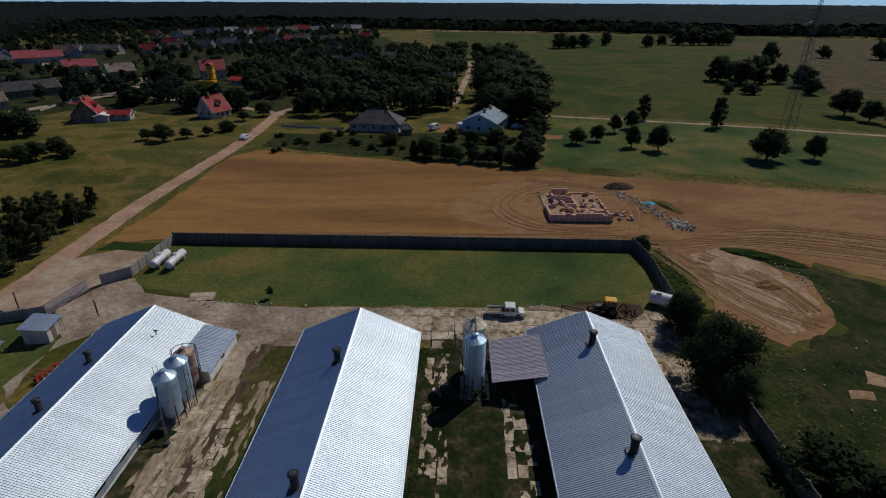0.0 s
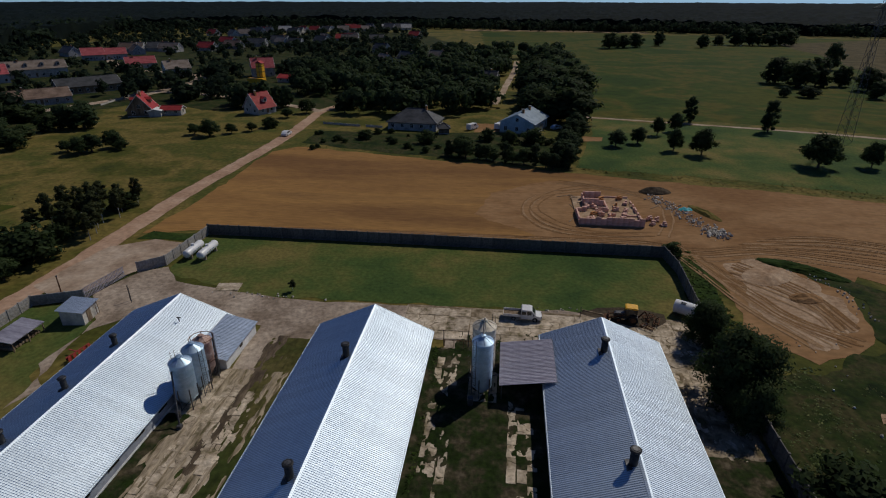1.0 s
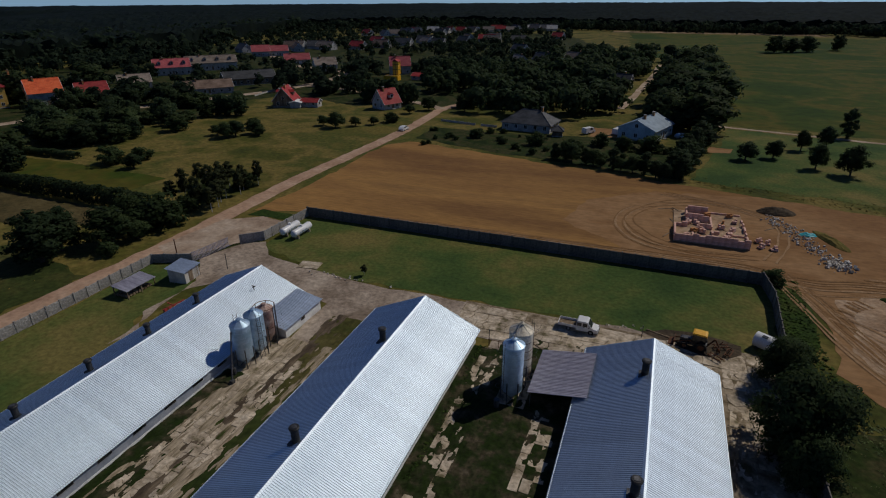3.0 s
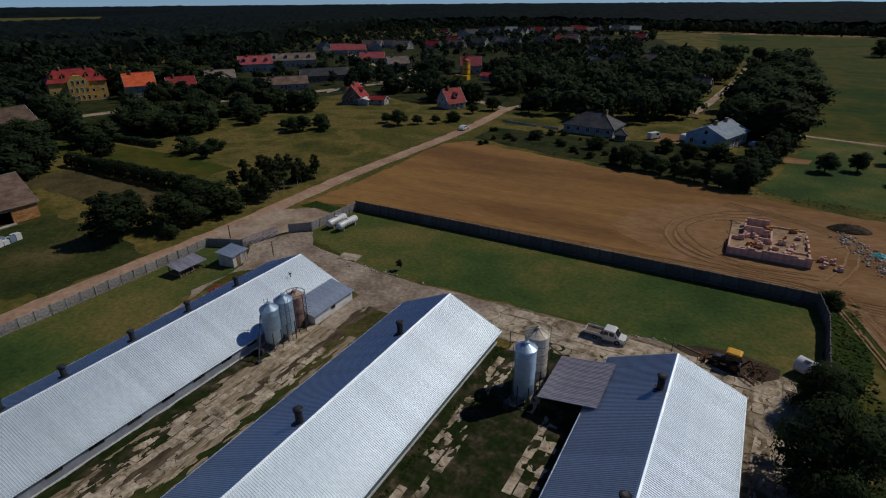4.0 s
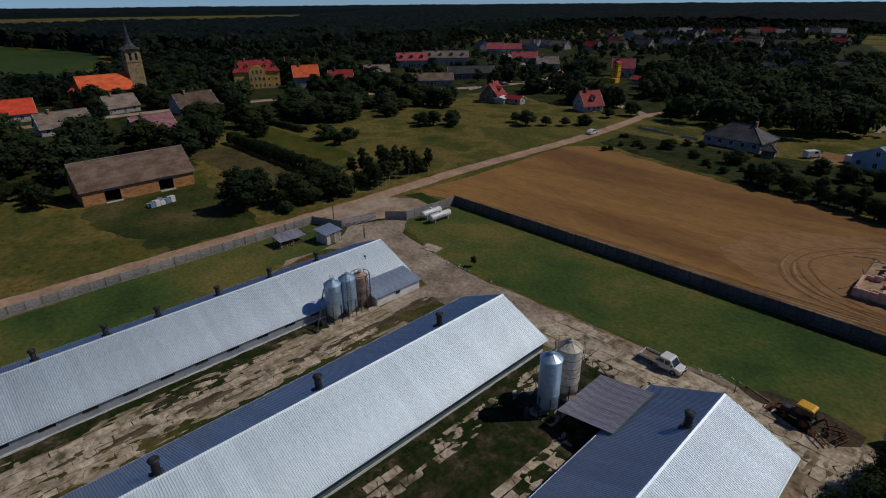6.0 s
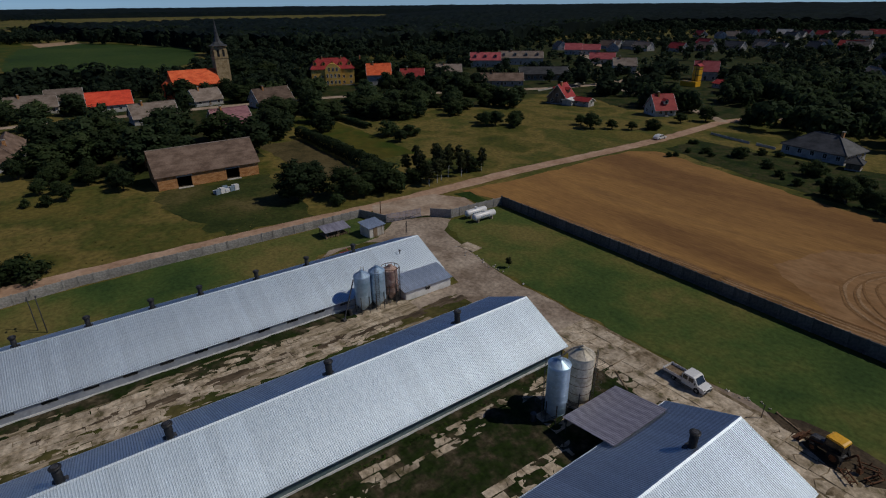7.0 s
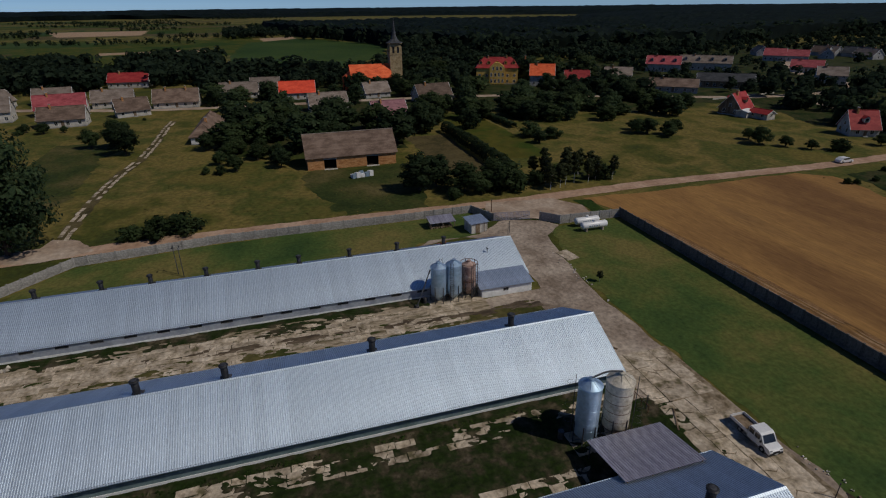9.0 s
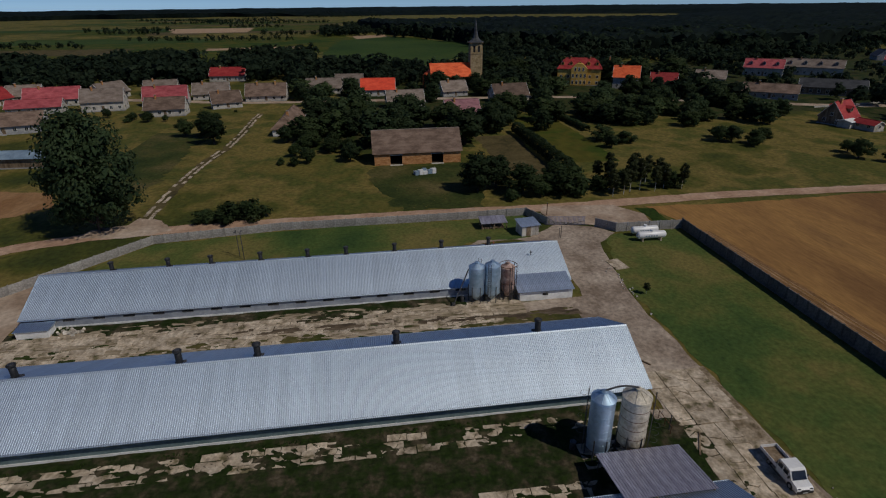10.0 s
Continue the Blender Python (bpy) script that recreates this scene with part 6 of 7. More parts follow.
def block_wall(ax, ay, bx, by, courses, z0=.28, gaps=()):
    """A wall of single clay blocks laid in bond; each block is a piece."""
    d = math.hypot(bx - ax, by - ay)
    n = max(1, int(d / .98))
    w = d / n
    key = round(w, 2)
    if key not in block:
        block[key] = Build().box(0, 0, 0, w - .02, .30, .30).mesh("clay_block")
    turn = math.degrees(math.atan2(by - ay, bx - ax))
    for c in range(courses):
        for k in range(n):
            u = (k + .5) / n
            if any(a < u < b for a, b in gaps) or (c == courses - 1 and site_rnd.random() < .25):
                continue
            o = part("clay_block", block[key], HOLLOW, site)
            o.matrix_basis = pose(ax + (bx - ax) * u, ay + (by - ay) * u, z0 + c * .315, 0, 0, turn + site_rnd.uniform(-.6, .6))


block_wall(X0, Y0 + .15, X1, Y0 + .15, 5)
block_wall(X0 + 2.2, Y0 + 11, X0 + 6.2, Y0 + 11, 5)
block_wall(X0 + 2.2, Y0 + 11.2, X0 + 2.2, Y0 + 15.5, 4, gaps=((.4, .7),))
block_wall(X0 + 2.4, Y0 + 15.6, X0 + 6.2, Y0 + 15.6, 5)
block_wall(X0 + .15, Y0 + .4, X0 + .15, Y0 + 7.5, 3)
block_wall(X1 - .15, Y0 + .4, X1 - .15, Y1 - 5.5, 2, gaps=((.55, .68),))
block_wall(X0 + .4, Y0 + 7.6, X0 + 6.5, Y0 + 7.6, 3, gaps=((.4, .6),))
block_wall(X0 + 6.6, Y0 + 3.0, X0 + 6.6, Y1 - 4, 2, gaps=((.3, .42),))
block_wall(X0 + 6.8, Y0 + 5.2, X1 - .4, Y0 + 5.2, 2, gaps=((.2, .4),))
block_wall(X0 + 4.4, Y1 - .2, X1 - .2, Y1 - .2, 1)
block_wall(X1 - .15, Y1 - 5.2, X1 - .15, Y1 - .4, 1)
block_wall(X0 + 3.3, Y0 + .5, X0 + 3.3, Y0 + 4.4, 2)
dark_block = Build().box(0, 0, 0, .5, .38, .24).mesh("dark_block")
dark_block.materials.append(BRICKY)
cube_block = Build().box(0, 0, 0, .5, .38, .24).mesh("loose_block")
for k in range(24):
    x, y = site_rnd.uniform(X0 + .5, X1 - 1), site_rnd.uniform(Y0 + 1, Y1 - 1)
    if k > 18:
        x, y = X1 + site_rnd.uniform(.5, 5), Y0 + site_rnd.uniform(.5, 6)
    p = thing("block_pallet", "pallet stacked with pink clay blocks", "pallet", "block pallets", pose(x, y, .28 if k <= 18 else .06, 0, 0, site_rnd.uniform(0, 180)))
    part("pallet", Build().box(0, 0, 0, 1.2, .9, .12), WOOD, p)
    for a in range(2):
        for b in range(2):
            for c in range(site_rnd.randrange(1, 4)):
                o = part("clay_block", cube_block if k % 3 else dark_block, HOLLOW, p)
                o.matrix_basis = pose(-.28 + .56 * a, -.21 + .42 * b, .12 + .25 * c, 0, 0, site_rnd.uniform(-5, 5))
for k in range(14):
    x, y, a = site_rnd.uniform(X0 - 3, X1 + 6), site_rnd.uniform(Y0 + 1, Y1 + 2), site_rnd.uniform(0, 180)
    tagged(part("plank", Build().box(x, y, .30 if X0 < x < X1 else .06, site_rnd.uniform(1.5, 4), .2, .06, a), WOOD), "loose shuttering plank on the building site", "plank", "loose planks")


# ---- heaps ----
def heap(name, label, cx, cy, rx, ry, h, mat, turn=0.0, n=26, seed=1.0):
    g = Build()
    vs, fs = [], []
    for j in range(n + 1):
        for i in range(n + 1):
            u, v = 2 * i / n - 1, 2 * j / n - 1
            d = math.hypot(u, v)
            z = h * max(0, 1 - d * d) * (1 + .5 * noise.noise(Vector((u * 2.5, v * 2.5, seed)))) + .10 * h * noise.noise(Vector((u * 8, v * 8, seed))) * (d < 1) - .16 * (d >= 1)
            vs.append((u * rx, v * ry, z))
    fs = [(j * (n + 1) + i, j * (n + 1) + i + 1, (j + 1) * (n + 1) + i + 1, (j + 1) * (n + 1) + i) for j in range(n) for i in range(n)]
    o = part(name, g.grow(vs, fs), mat)
    o.matrix_basis = pose(cx, cy, .07, 0, 0, turn)
    return tagged(o, label, "heap")


heap("topsoil_heap", "dark heap of stripped topsoil", 38.0, 123.2, 3.8, 2.2, 1.1, SOIL_DK, 10)
heap("topsoil_ridge", "long low ridge of overgrown topsoil", 45, 110.5, 5, 1.3, .6, GRASS_DRY, -68, seed=3.0)
heap("spoil_ridge", "low grassy spoil ridge by the sand", 52.5, 85.5, 7, 1.8, .8, GRASS_RICH, -32, seed=5.0)
heap("clay_heap", "small heap of brown clay", 48.6, 75.5, 2.6, 1.6, .7, TRACKED, 15, seed=7.0)
heap("sand_heap", "low spread heap of pale sand", 46.0, 82.5, 5, 3, .5, SAND, 35, seed=8.0)
tp = heap("tarpaulin", "crumpled turquoise tarpaulin over building material", 41.6, 112.0, 1.6, .9, .5, TARP, 10, seed=9.0)
tp["category"] = "tarpaulin"


def stones(name, label, spots, mat):
    """Loose lumps, too many to count."""
    q = random.Random(3)
    b = Build()
    for x, y, s in spots:
        m = pose(x, y, s * .3 + .06, q.uniform(0, 360), q.uniform(0, 360), q.uniform(0, 360))
        c = [m @ Vector((q.uniform(.35, .6) * s * i, q.uniform(.35, .6) * s * j, q.uniform(.3, .5) * s * k)) for i in (-1, 1) for j in (-1, 1) for k in (-1, 1)]
        b.grow(c, ((0, 1, 3, 2), (4, 6, 7, 5), (0, 4, 5, 1), (2, 3, 7, 6), (0, 2, 6, 4), (1, 5, 7, 3)))
    return tagged(part(name, b, mat), label, "rubble", kind="stuff")


q = random.Random(12)
spots = []
for k in range(330):
    u = q.random()
    x, y = 36.5 + 7.5 * u + q.gauss(0, 1.0), 120.5 - 22 * u + q.gauss(0, 1.0)
    spots.append((x, y, q.uniform(.08, .34)))
for k in range(130):
    spots.append((43.6 + q.gauss(0, 1.1), 99.8 + q.gauss(0, 1.2), q.uniform(.15, .5)))
stones("rubble_bank", "long bank of grey and white demolition rubble", spots, RUBBLE)
spots = []
for k in range(300):
    a = q.uniform(0, 6.28)
    x, y = 48 + 7.4 * math.cos(a) + q.gauss(0, .6), 74 + 12.5 * math.sin(a) + q.gauss(0, .7)
    if x > 49 and y > 70 and q.random() < .8:
        spots.append((x, y, q.uniform(.08, .26)))
for k in range(26):
    spots.append((q.uniform(40, 56) , q.uniform(46, 64), q.uniform(.08, .25)))
stones("sand_stones", "scattered pale stones round the sand patch", spots, RUBBLE)
spots = [(q.uniform(26.5, 28.5) + q.gauss(0, .3), 59.2 + q.gauss(0, .4), q.uniform(.1, .3)) for k in range(26)]
spots += [(-31.0 + q.gauss(0, 4), 67.0 + q.gauss(0, .5), q.uniform(.08, .25)) for k in range(26)]
spots += [(-29.2 + q.gauss(0, .5), -12.6 + q.gauss(0, .8), q.uniform(.15, .5)) for k in range(30)]
spots += [(12 + q.gauss(0, 1.4), 68.2 + q.gauss(0, .5), q.uniform(.08, .2)) for k in range(16)]
stones("yard_stones", "loose pale stones and debris about the yard", spots, RUBBLE)
for x, y, a, l in ((17.5, 67.6, -20, 4.2), (19, 67, -30, 2.4), (24.3, 45, 85, 2.0), (24.5, 47.5, 95, 2.4), (-11, 60.5, 35, 1.8), (2.5, 59.6, -30, 3.4)):
    tagged(part("timber", Build().box(x, y, .08, l, .16, .12, a), WOOD), "weathered timber beam lying on the yard", "timber", "loose timber")
bp = thing("brick_pile", "white and blue wrapped bags stacked by the old barn", "pile", at=pose(-95.2, 43.4, .05, 0, 0, 12))
for i in range(5):
    for j in range(2):
        part("sack", Build().box(-1 + .9 * j, -2.4 + 1.15 * i, 0, .85, 1.0, .8 + .25 * ((i + j) % 3)), (PAINT_W, ROOF_BLUE)[(i * 2 + j) % 3 == 1], bp)
tagged(part("manhole_slab", Build().box(-37.2, 68.9, .02, 3.6, 2.4, .12, 8), SLAB), "pale square concrete cover in the lawn", "slab", kind="structure")
for x, y, r in ((1.2, 46.9, .4), (-28.9, 41.2, .35)):
    d = thing("drum", "dark steel drum standing by the silo", "drum", "steel drums")
    part("barrel", Build().tube((x, y, .05), (x, y, .95), r * .75, n=14), STEEL, d)
    part("rim", Build().lathe(x, y, [(r * .78, .93), (r * .8, .97), (r * .78, 1.0)], 14), STEEL, d)


# ---- vehicles on the road and at the houses ----
def car(m, label, paint, van=False):
    t = thing("car", label, "van" if van else "car", "parked vehicles", m)
    side = [(2.2, .3), (2.2, .75), (1.3, .92), (.65, 1.42), (-1.2, 1.45), (-2.0, .95), (-2.15, .8), (-2.15, .3)]
    if van:
        side = [(2.4, .35), (2.4, .95), (1.8, 1.15), (1.3, 1.95), (-2.4, 2.0), (-2.5, .35)]
    part("body", Build().prism(side, -.88, .88), paint, t)
    top = 1.85 if van else 1.36
    for s in (-1, 1):
        part("side_window", Build().prism([(1.15, .98 if not van else 1.25), (.62, top), (-.3 if van else -1.1, top), (-.3 if van else -1.5, .98 if not van else 1.25)], s * .87, s * .895), GLASS, t)
        part("headlight", Build().box(2.17, s * .62, .55 if not van else .7, .1, .3, .16), PLASTER, t)
        for x in (-1.35, 1.35):
            wheel(t, x, s * .8, .32, .2)
    part("windscreen", Build().face((1.30 + .45 * van, -.76, .96 + .2 * van), (1.30 + .45 * van, .76, .96 + .2 * van), (.70 + .65 * van, .7, 1.40 + .5 * van), (.70 + .65 * van, -.7, 1.40 + .5 * van)), GLASS, t)


car(pose(-66.2, 167.4, .09, 0, 0, 88), "white car driving up the sandy road", PAINT_W)
car(pose(-7.6, 183.6, .08, 0, 0, 60), "white delivery van on the gravel yard", PAINT_W, True)
car(pose(1.3, 185.8, .08, 0, 0, 70), "white van beside the blue house", PAINT_W, True)
car(pose(20.5, 187, .08, 0, 0, 40), "silver car behind the blue house", SILO)

# White garden fences of the village.
for x0, y0, x1, y1 in ((-161, 209, -166, 248), (-150, 262, -120, 262), (-60, 186, -46, 183), (-44, 183, -38, 182)):
    f = thing("garden_fence", "white concrete garden fence along the street", "fence", "garden fences")
    n = max(2, int(math.hypot(x1 - x0, y1 - y0) / 2.5))
    turn = math.degrees(math.atan2(y1 - y0, x1 - x0))
    w = math.hypot(x1 - x0, y1 - y0) / n
    for k in range(n):
        u = (k + .5) / n
        part("panel", Build().box(x0 + (x1 - x0) * u, y0 + (y1 - y0) * u, .05, w - .12, .08, .70, turn), PLASTER, f)
        part("post", Build().box(x0 + (x1 - x0) * (k / n), y0 + (y1 - y0) * (k / n), 0, .14, .14, .85, turn), PLASTER, f)


# ---- lattice pylon ----
def pylon(x, y, h, turn):
    t = thing("lattice_pylon", "tall slender galvanised lattice pylon on the meadow", "pylon", at=pose(x, y, 0, 0, 0, turn))
    lev = [h * (1 - (1 - k / 14) ** 1.0) for k in range(15)]

    def half(z):
        return 1.3 * (1 - z / h) + .35
    for sx in (-1, 1):
        for sy in (-1, 1):
            part("leg", Build().tube((sx * half(0), sy * half(0), 0), (sx * half(h), sy * half(h), h), .07, .045, 6), STEEL, t)
    for z0, z1 in zip(lev, lev[1:]):
        a, b = half(z0), half(z1)
        for k in range(4):
            c, s = ((1, 0), (0, 1), (-1, 0), (0, -1))[k]
            p = lambda u, r, z: (c * r - s * u * r, s * r + c * u * r, z)
            part("brace", Build().tube(p(-1, a, z0), p(1, b, z1), .03, n=5), STEEL, t)
            part("brace", Build().tube(p(1, a, z0), p(-1, b, z1), .03, n=5), STEEL, t)
    for z in (h * .80, h * .9, h * .985):
        part("cross_arm", Build().tube((-4, 0, z), (4, 0, z), .09, n=6).tube((-4, 0, z), (0, 0, z + 1.4), .05, n=5).tube((4, 0, z), (0, 0, z + 1.4), .05, n=5), STEEL, t)


pylon(107.3, 180.3, 42, 20)


# ---- weeds ----
def tufts(name, label, n, place, lo, hi, mat, tall=.6):
    q = random.Random(name)
    b, ways = Build(), []
    for k in range(n):
        x, y = place(q)
        s = q.uniform(lo, hi)
        for j in range(4):
            a = q.uniform(0, 6.283)
            dx, dy = math.cos(a) * s, math.sin(a) * s
            b.face((x - dy * .35, y + dx * .35, .03), (x + dy * .35, y - dx * .35, .03), (x + dx * .8 + dy * .2, y + dy * .8 - dx * .2, s * tall * q.uniform(.5, 1.0)), (x + dx * .7 - dy * .2, y + dy * .7 + dx * .2, s * tall * q.uniform(.5, 1.1)))
            ways.append(Vector((dx, dy, 1.4 * s)).normalized())
    me = leaf_mesh(b, name, ways)
    me.materials.append(mat)
    return tagged(new(name, me), label, "weeds", kind="stuff")


WEED = surface("weeds", [(.032, .048, .013), (.048, .066, .018), (.075, .078, .028)], .4, 2.0, .35, .85, bump=0, island=.4, spec=.15)
def weedy_spot(q):
    while True:
        x, y = 31.8 + abs(q.gauss(0, 14)), q.uniform(-5, 58)
        if noise.noise(Vector((x * .22, y * .22, 8))) + q.gauss(0, .25) > 0:
            return x, y


tufts("east_weeds", "rank weeds on the rubble ground outside the wall", 6000, weedy_spot, .12, .36, WEED, .28)
patch("rubble_spot", [(47, 51.5), (50, 50.6), (51.5, 52.6), (48.5, 54)], .075, SAND, "pale rubble showing through the weeds", "ground", .5, .6)
patch("rubble_spot", [(44, 48.6), (46.6, 48), (47, 49.6), (44.6, 50.2)], .075, SAND, "pale rubble showing through the weeds", "ground", .5, .6)
tufts("wall_weeds", "nettles and grass along the outer wall", 800, lambda q: (33.2 + q.uniform(-.8, 3.2), q.uniform(60, 91)), .15, .40, GRASS_RICH)
tufts("barn_weeds", "grass tufts along the barn wall", 900, lambda q: (-3.9 + abs(q.gauss(0, .4)), q.uniform(-12, 57)), .10, .3, GRASS_RICH)
tufts("yard_weeds", "grass tufts between the concrete slabs", 700, lambda q: (q.uniform(-3, 9), q.uniform(-12, 58)), .08, .2, GRASS_RICH)
tufts("field_weeds", "dry tufts on the grassland by the road", 800, lambda q: (-70 - abs(q.gauss(0, 30)), q.uniform(-10, 150)), .10, .28, GRASS_DRY)
tufts("garden_weeds", "rough growth in the gardens behind the field", 700, lambda q: (q.uniform(-58, 20), q.uniform(150, 176)), .12, .35, GRASS_RICH)
tufts("meadow_edge", "rough grass along the field's edge", 700, lambda q: (lambda u: (18 + 80 * u + q.gauss(0, 1), 139 - 18.5 * u + abs(q.gauss(0, 3))))(q.random()), .12, .35, GRASS_DRY)


# ---- tyre tracks ----
trk_rnd = random.Random(77)


def tyre_track(line, pale=False, z=.085):
    for s in (-1, 1):
        pts = []
        for i, (x, y) in enumerate(line):
            x0, y0 = line[max(0, i - 1)]
            x1, y1 = line[min(len(line) - 1, i + 1)]
            d = math.hypot(x1 - x0, y1 - y0)
            pts.append((x - s * .85 * (y1 - y0) / d, y + s * .85 * (x1 - x0) / d))
        ribbon("tyre_track", pts, .30, z + trk_rnd.uniform(0, .012), RUT_PALE if pale else RUT, "curved tyre track pressed into sandy soil", "tyre track", .25, 1.0)


for k in range(9):
    o = trk_rnd.uniform(-4, 4)
    tyre_track([(34.5 + o * .2, 92 + o * .5), (37.5 + o * .4, 84 + o * .2), (40 + o * .5, 76), (43 + o * .6, 69), (48 + o, 63.5 + o * .3)], k % 2 == 0)
for k in range(7):
    o = trk_rnd.uniform(-2.5, 2.5)
    tyre_track([(-48, 91.0 + o * .3), (-20, 92.2 + o * .4), (5, 92.6 + o * .4), (28, 93 + o * .5), (38, 90 + o), (52, 92 + o), (80, 84 + o * 1.5), (130, 62 + o * 2)], k % 2 == 1)
for k in range(2):
    o = trk_rnd.uniform(-3, 3)
    tyre_track([(33 + o * .3, 97), (36 + o * .5, 105 + o), (35 + o, 114 + o), (28 + o, 122 + o * .5), (14 + o, 126 + o)], k % 2 == 0)
for k in range(4):
    o = trk_rnd.uniform(-2, 2)
    tyre_track([(30 + o, 97 + o * .4), (20 + o, 96.5 + o * .3), (13 + o, 99 + o), (9 + o * .8, 106 + o), (10 + o * .7, 114), (15 + o, 120 + o), (24, 124 + o)], k % 2 == 0, .075)
for k in range(7):
    o = trk_rnd.uniform(-3.2, 3.2)
    tyre_track([(41 + o * .6, 84 + o), (45 + o * .4, 80 + o), (49 + o * .3, 74 + o), (50 + o * .4, 67 + o * .3)], k % 2 == 0, .10)
for k in range(6):
    o = trk_rnd.uniform(-2, 2)
    tyre_track([(50 + 2 * o, 96 + o), (64, 97 + 1.5 * o), (85, 90 + 2 * o), (120, 80 + 3 * o)], k % 2 == 0)


# ---- concrete slabs of the yard ----
slab_rnd = random.Random(31)
SLAB_W = []
for k in range(8):
    j = lambda s=.12: slab_rnd.uniform(-s, s)
    corner = [(-1.47, -.49 + j(.03)), (1.47, -.49 + j(.03)), (1.47, .49 + j(.03)), (-1.47, .49 + j(.03))]
    b = Build()
    cut, cut2 = j(.9), j(.9)
    halves = [[corner[0], (cut - .03, -.49), (cut2 - .05, .02), (cut + j(.2) - .03, .49), corner[3]], [(cut + .03, -.49), corner[1], corner[2], (cut + j(.2) + .05, .49), (cut2 + .06, .02)]] if k % 4 else [corner]
    for c in halves:
        c = [(x + j(.05), y + j(.05)) for x, y in c]
        n, lift = len(c), j(.012)
        b.grow([(x, y, z) for z in (0, .09 + lift) for x, y in c], [tuple(range(n, 2 * n))] + [(i, (i + 1) % n, n + (i + 1) % n, n + i) for i in range(n)])
    SLAB_W.append(b.mesh("slab"))


def paving(name, label, x0, x1, y0, y1, along, length, across, missing, mat=SLAB):
    """Concrete slabs laid in rows; each slab is a piece."""
    top = tagged(new(name), label, "paving", kind="structure")
    lx, ly = (length, across) if along == "x" else (across, length)
    nx, ny = round((x1 - x0) / lx), round((y1 - y0) / ly)
    for i in range(nx):
        slip = slab_rnd.uniform(-1.2, 1.2) if along == "y" else 0
        for j in range(ny):
            if slab_rnd.random() < missing:
                continue
            o = part("slab", SLAB_W[slab_rnd.randrange(8)], mat, top)
            x, y = x0 + (i + .5) * lx, y0 + (j + .5) * ly + slip
            o.matrix_basis = pose(x + slab_rnd.uniform(-.1, .1), y + slab_rnd.uniform(-.1, .1), slab_rnd.uniform(.0, .045), slab_rnd.uniform(-1, 1), slab_rnd.uniform(-.8, .8), (0 if along == "x" else 90) + slab_rnd.uniform(-2.5, 2.5)) @ Matrix.Diagonal((length / 3, (across - .04), 1, 1))
    return top


def overgrowth(name, label, x0, x1, y0, y1, cover, mat, step=.26, floor=.062, run=1.0):
    """Uneven soil and moss that has crept over slabs; cover(x, y) raises or lowers it, a small run draws it out along y."""
    nx, ny = round((x1 - x0) / step), round((y1 - y0) / step)
    own = 1.7 * len(name)
    vs = []
    for j in range(ny + 1):
        for i in range(nx + 1):
            x, y = x0 + (x1 - x0) * i / nx, y0 + (y1 - y0) * j / ny
            z = .075 + cover(x, y) + .085 * noise.noise(Vector((x * .45, y * .3 * run, 1.7 + own))) + .10 * noise.noise(Vector((x * 1.5, y * 1.1 * run, 4.2 + own))) + .075 * noise.noise(Vector((x * 3.6, y * 2.4 * run, 9.1 + own)))
            edge = min(x - x0, x1 - x, y - y0, y1 - y)
            vs.append((x, y, min(.2, max(floor, z)) if edge > .05 else .03))
    n = nx + 1
    me = bpy.data.meshes.new(name)
    me.from_pydata(vs, [], [(j * n + i, j * n + i + 1, (j + 1) * n + i + 1, (j + 1) * n + i) for j in range(ny) for i in range(nx)])
    me.materials.append(mat)
    return tagged(new(name, me), label, "ground cover", kind="structure")


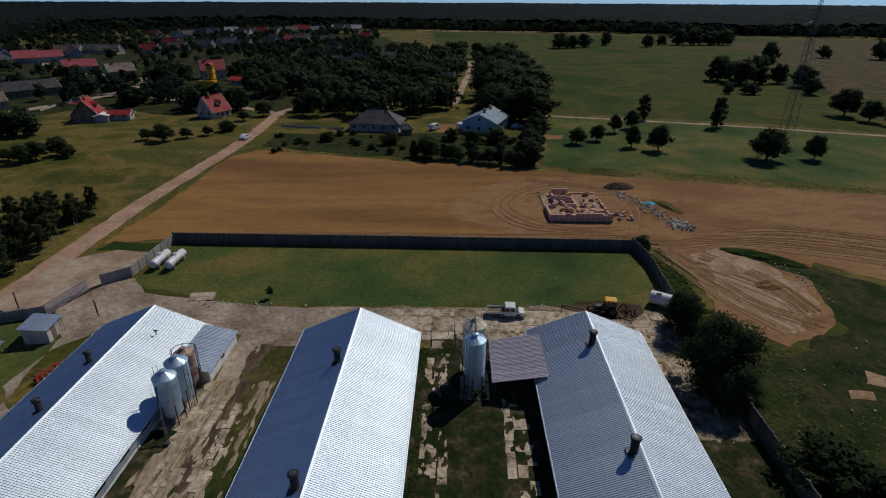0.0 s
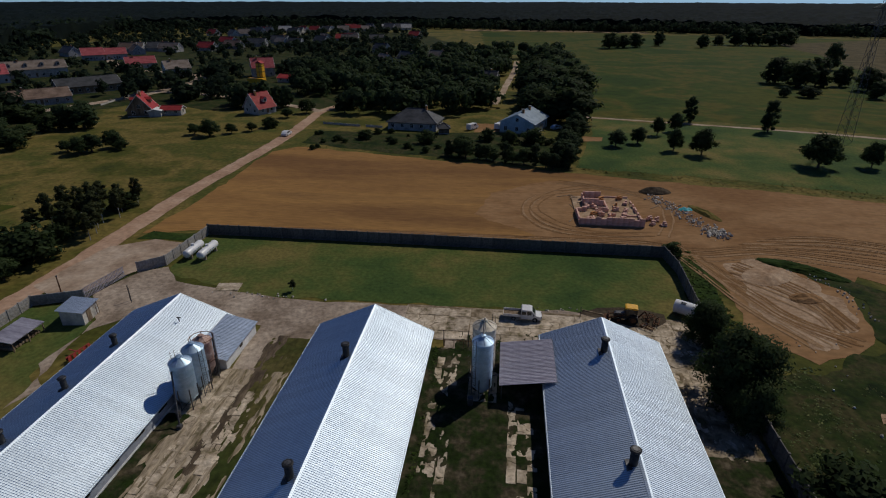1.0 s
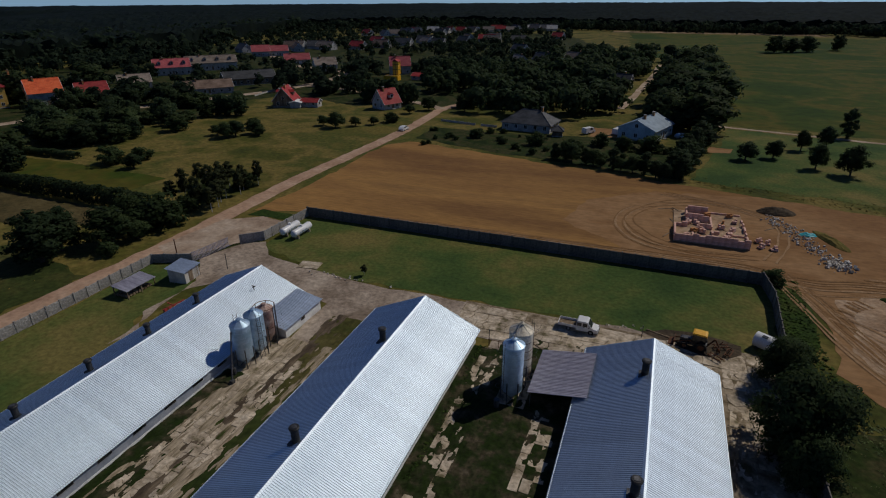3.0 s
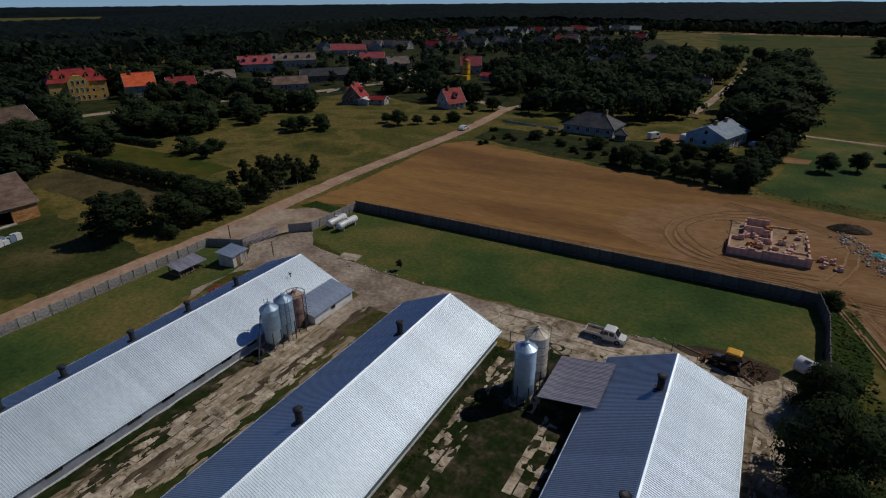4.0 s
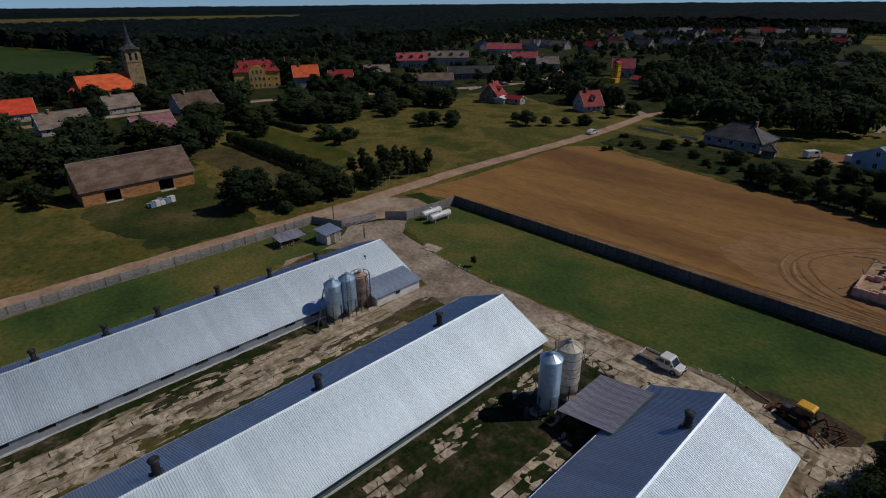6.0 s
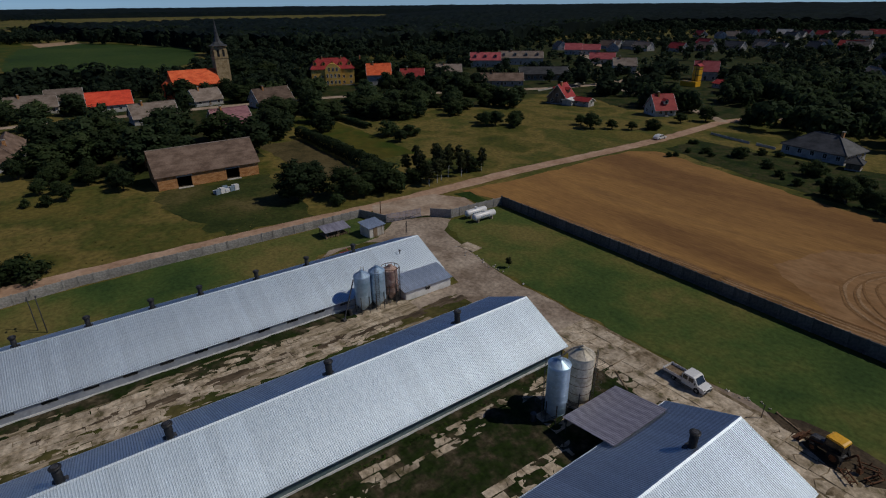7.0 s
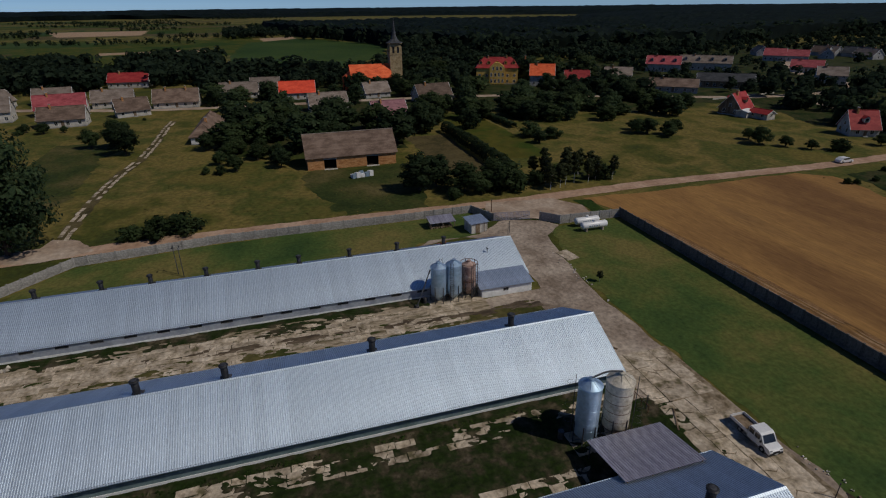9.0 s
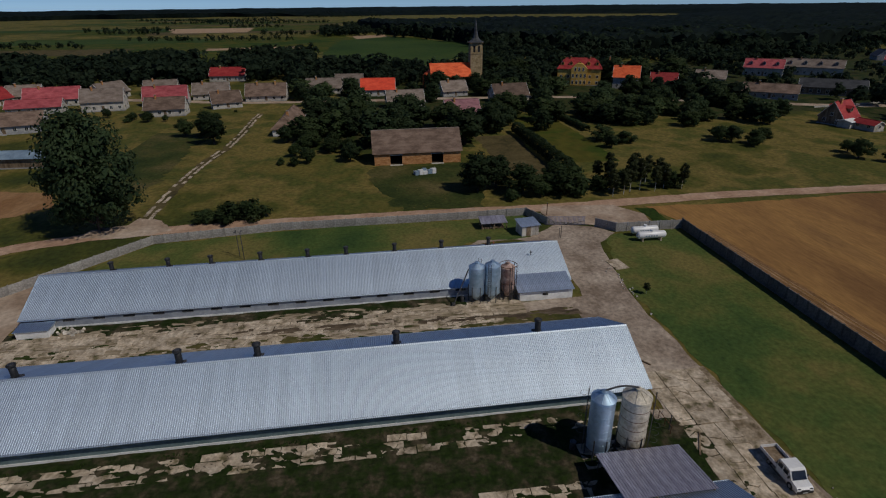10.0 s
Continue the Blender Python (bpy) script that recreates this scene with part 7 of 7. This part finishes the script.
paving("yard_paving", "cracked concrete slab paving before the barns", -9, 30, 58.9, 66.5, "x", 3.0, 1.9, .05)
paving("barn_paving", "old concrete slabs along the barn, moss grown", -3.3, -.5, -20, 57, "y", 2.0, .93, .12, TRACK_SLAB)
paving("lane_paving", "broken concrete slabs sunk in the grass", 5.2, 8.0, -20, 46.5, "y", 1.6, .93, .2, TRACK_SLAB)
paving("track_paving", "worn tan concrete slabs between two barns", -28.2, -21.8, -20, 46, "y", 2.0, .92, .10, TRACK_SLAB)
paving("east_paving", "concrete slabs beside the barn wall", 24.3, 30.0, 43, 57.6, "y", 2.8, 1.9, .10)
overgrowth("track_soil", "tan soil and moss creeping over worn slabs", -29.6, -20.1, -20, 50, lambda x, y: -.032 + .024 * max(0, abs(x + 25.6) - 1.8) + .02 * math.sin(x * 4.2 + .03 * y), TRACK_SOIL, run=.3)
overgrowth("lane_moss", "green moss and soil spread over broken slabs", -4.8, 9.4, -20, 57, lambda x, y: .035 if abs(x - 2.3) < 2.6 else (.022 + .02 * math.sin(y * .35) + .08 * math.exp(-((y - 46) / 3.5) ** 2) if x < 0 else .016 + .03 * math.sin(y * .28 + 1)), MOSSY, run=.7)
overgrowth("yard_soil", "thin soil washed over the yard paving", -9.2, 30.2, 58.8, 67.2, lambda x, y: -.082 + .020 * max(0, y - 65), TRODDEN)
overgrowth("yard_moss", "moss and soil spread over slabs by the silos", -1.6, 11.5, 56.6, 61.6, lambda x, y: .03 - .10 * abs(y - 58.6) / 3 + .03 * math.sin(x * .9), MOSSY)
overgrowth("east_soil", "soil and moss lying on the slabs by the wall", 22.9, 30.4, 42, 66.0, lambda x, y: -.012 + .006 * max(0, 50 - y), TRODDEN, run=.5)
overgrowth("east_moss", "moss and worn soil between barn and wall", 22.9, 30.7, -20, 42.4, lambda x, y: .02, MOSSY)
overgrowth("barn_grass", "green grass creeping from the barn wall over soil", -31.0, -26.2, -20, 42, lambda x, y: .070 - .032 * max(0, x + 30.3), MOSSY, floor=.052, run=.5)
overgrowth("wall_grass", "green grass along the foot of the barn wall", -25.4, -18.6, -20, 57, lambda x, y: .085 + .028 * min(0, x + 19.9), GRASS_FRESH, floor=.052, run=.4)
overgrowth("mud_strip", "dark damp soil along the worn track", -26.4, -21.6, 4, 57.4, lambda x, y: .052 - .075 * abs(x + 24.1 - .04 * (y - 41)) - .0012 * max(0, 34 - y), MUD, floor=.045, run=.35)
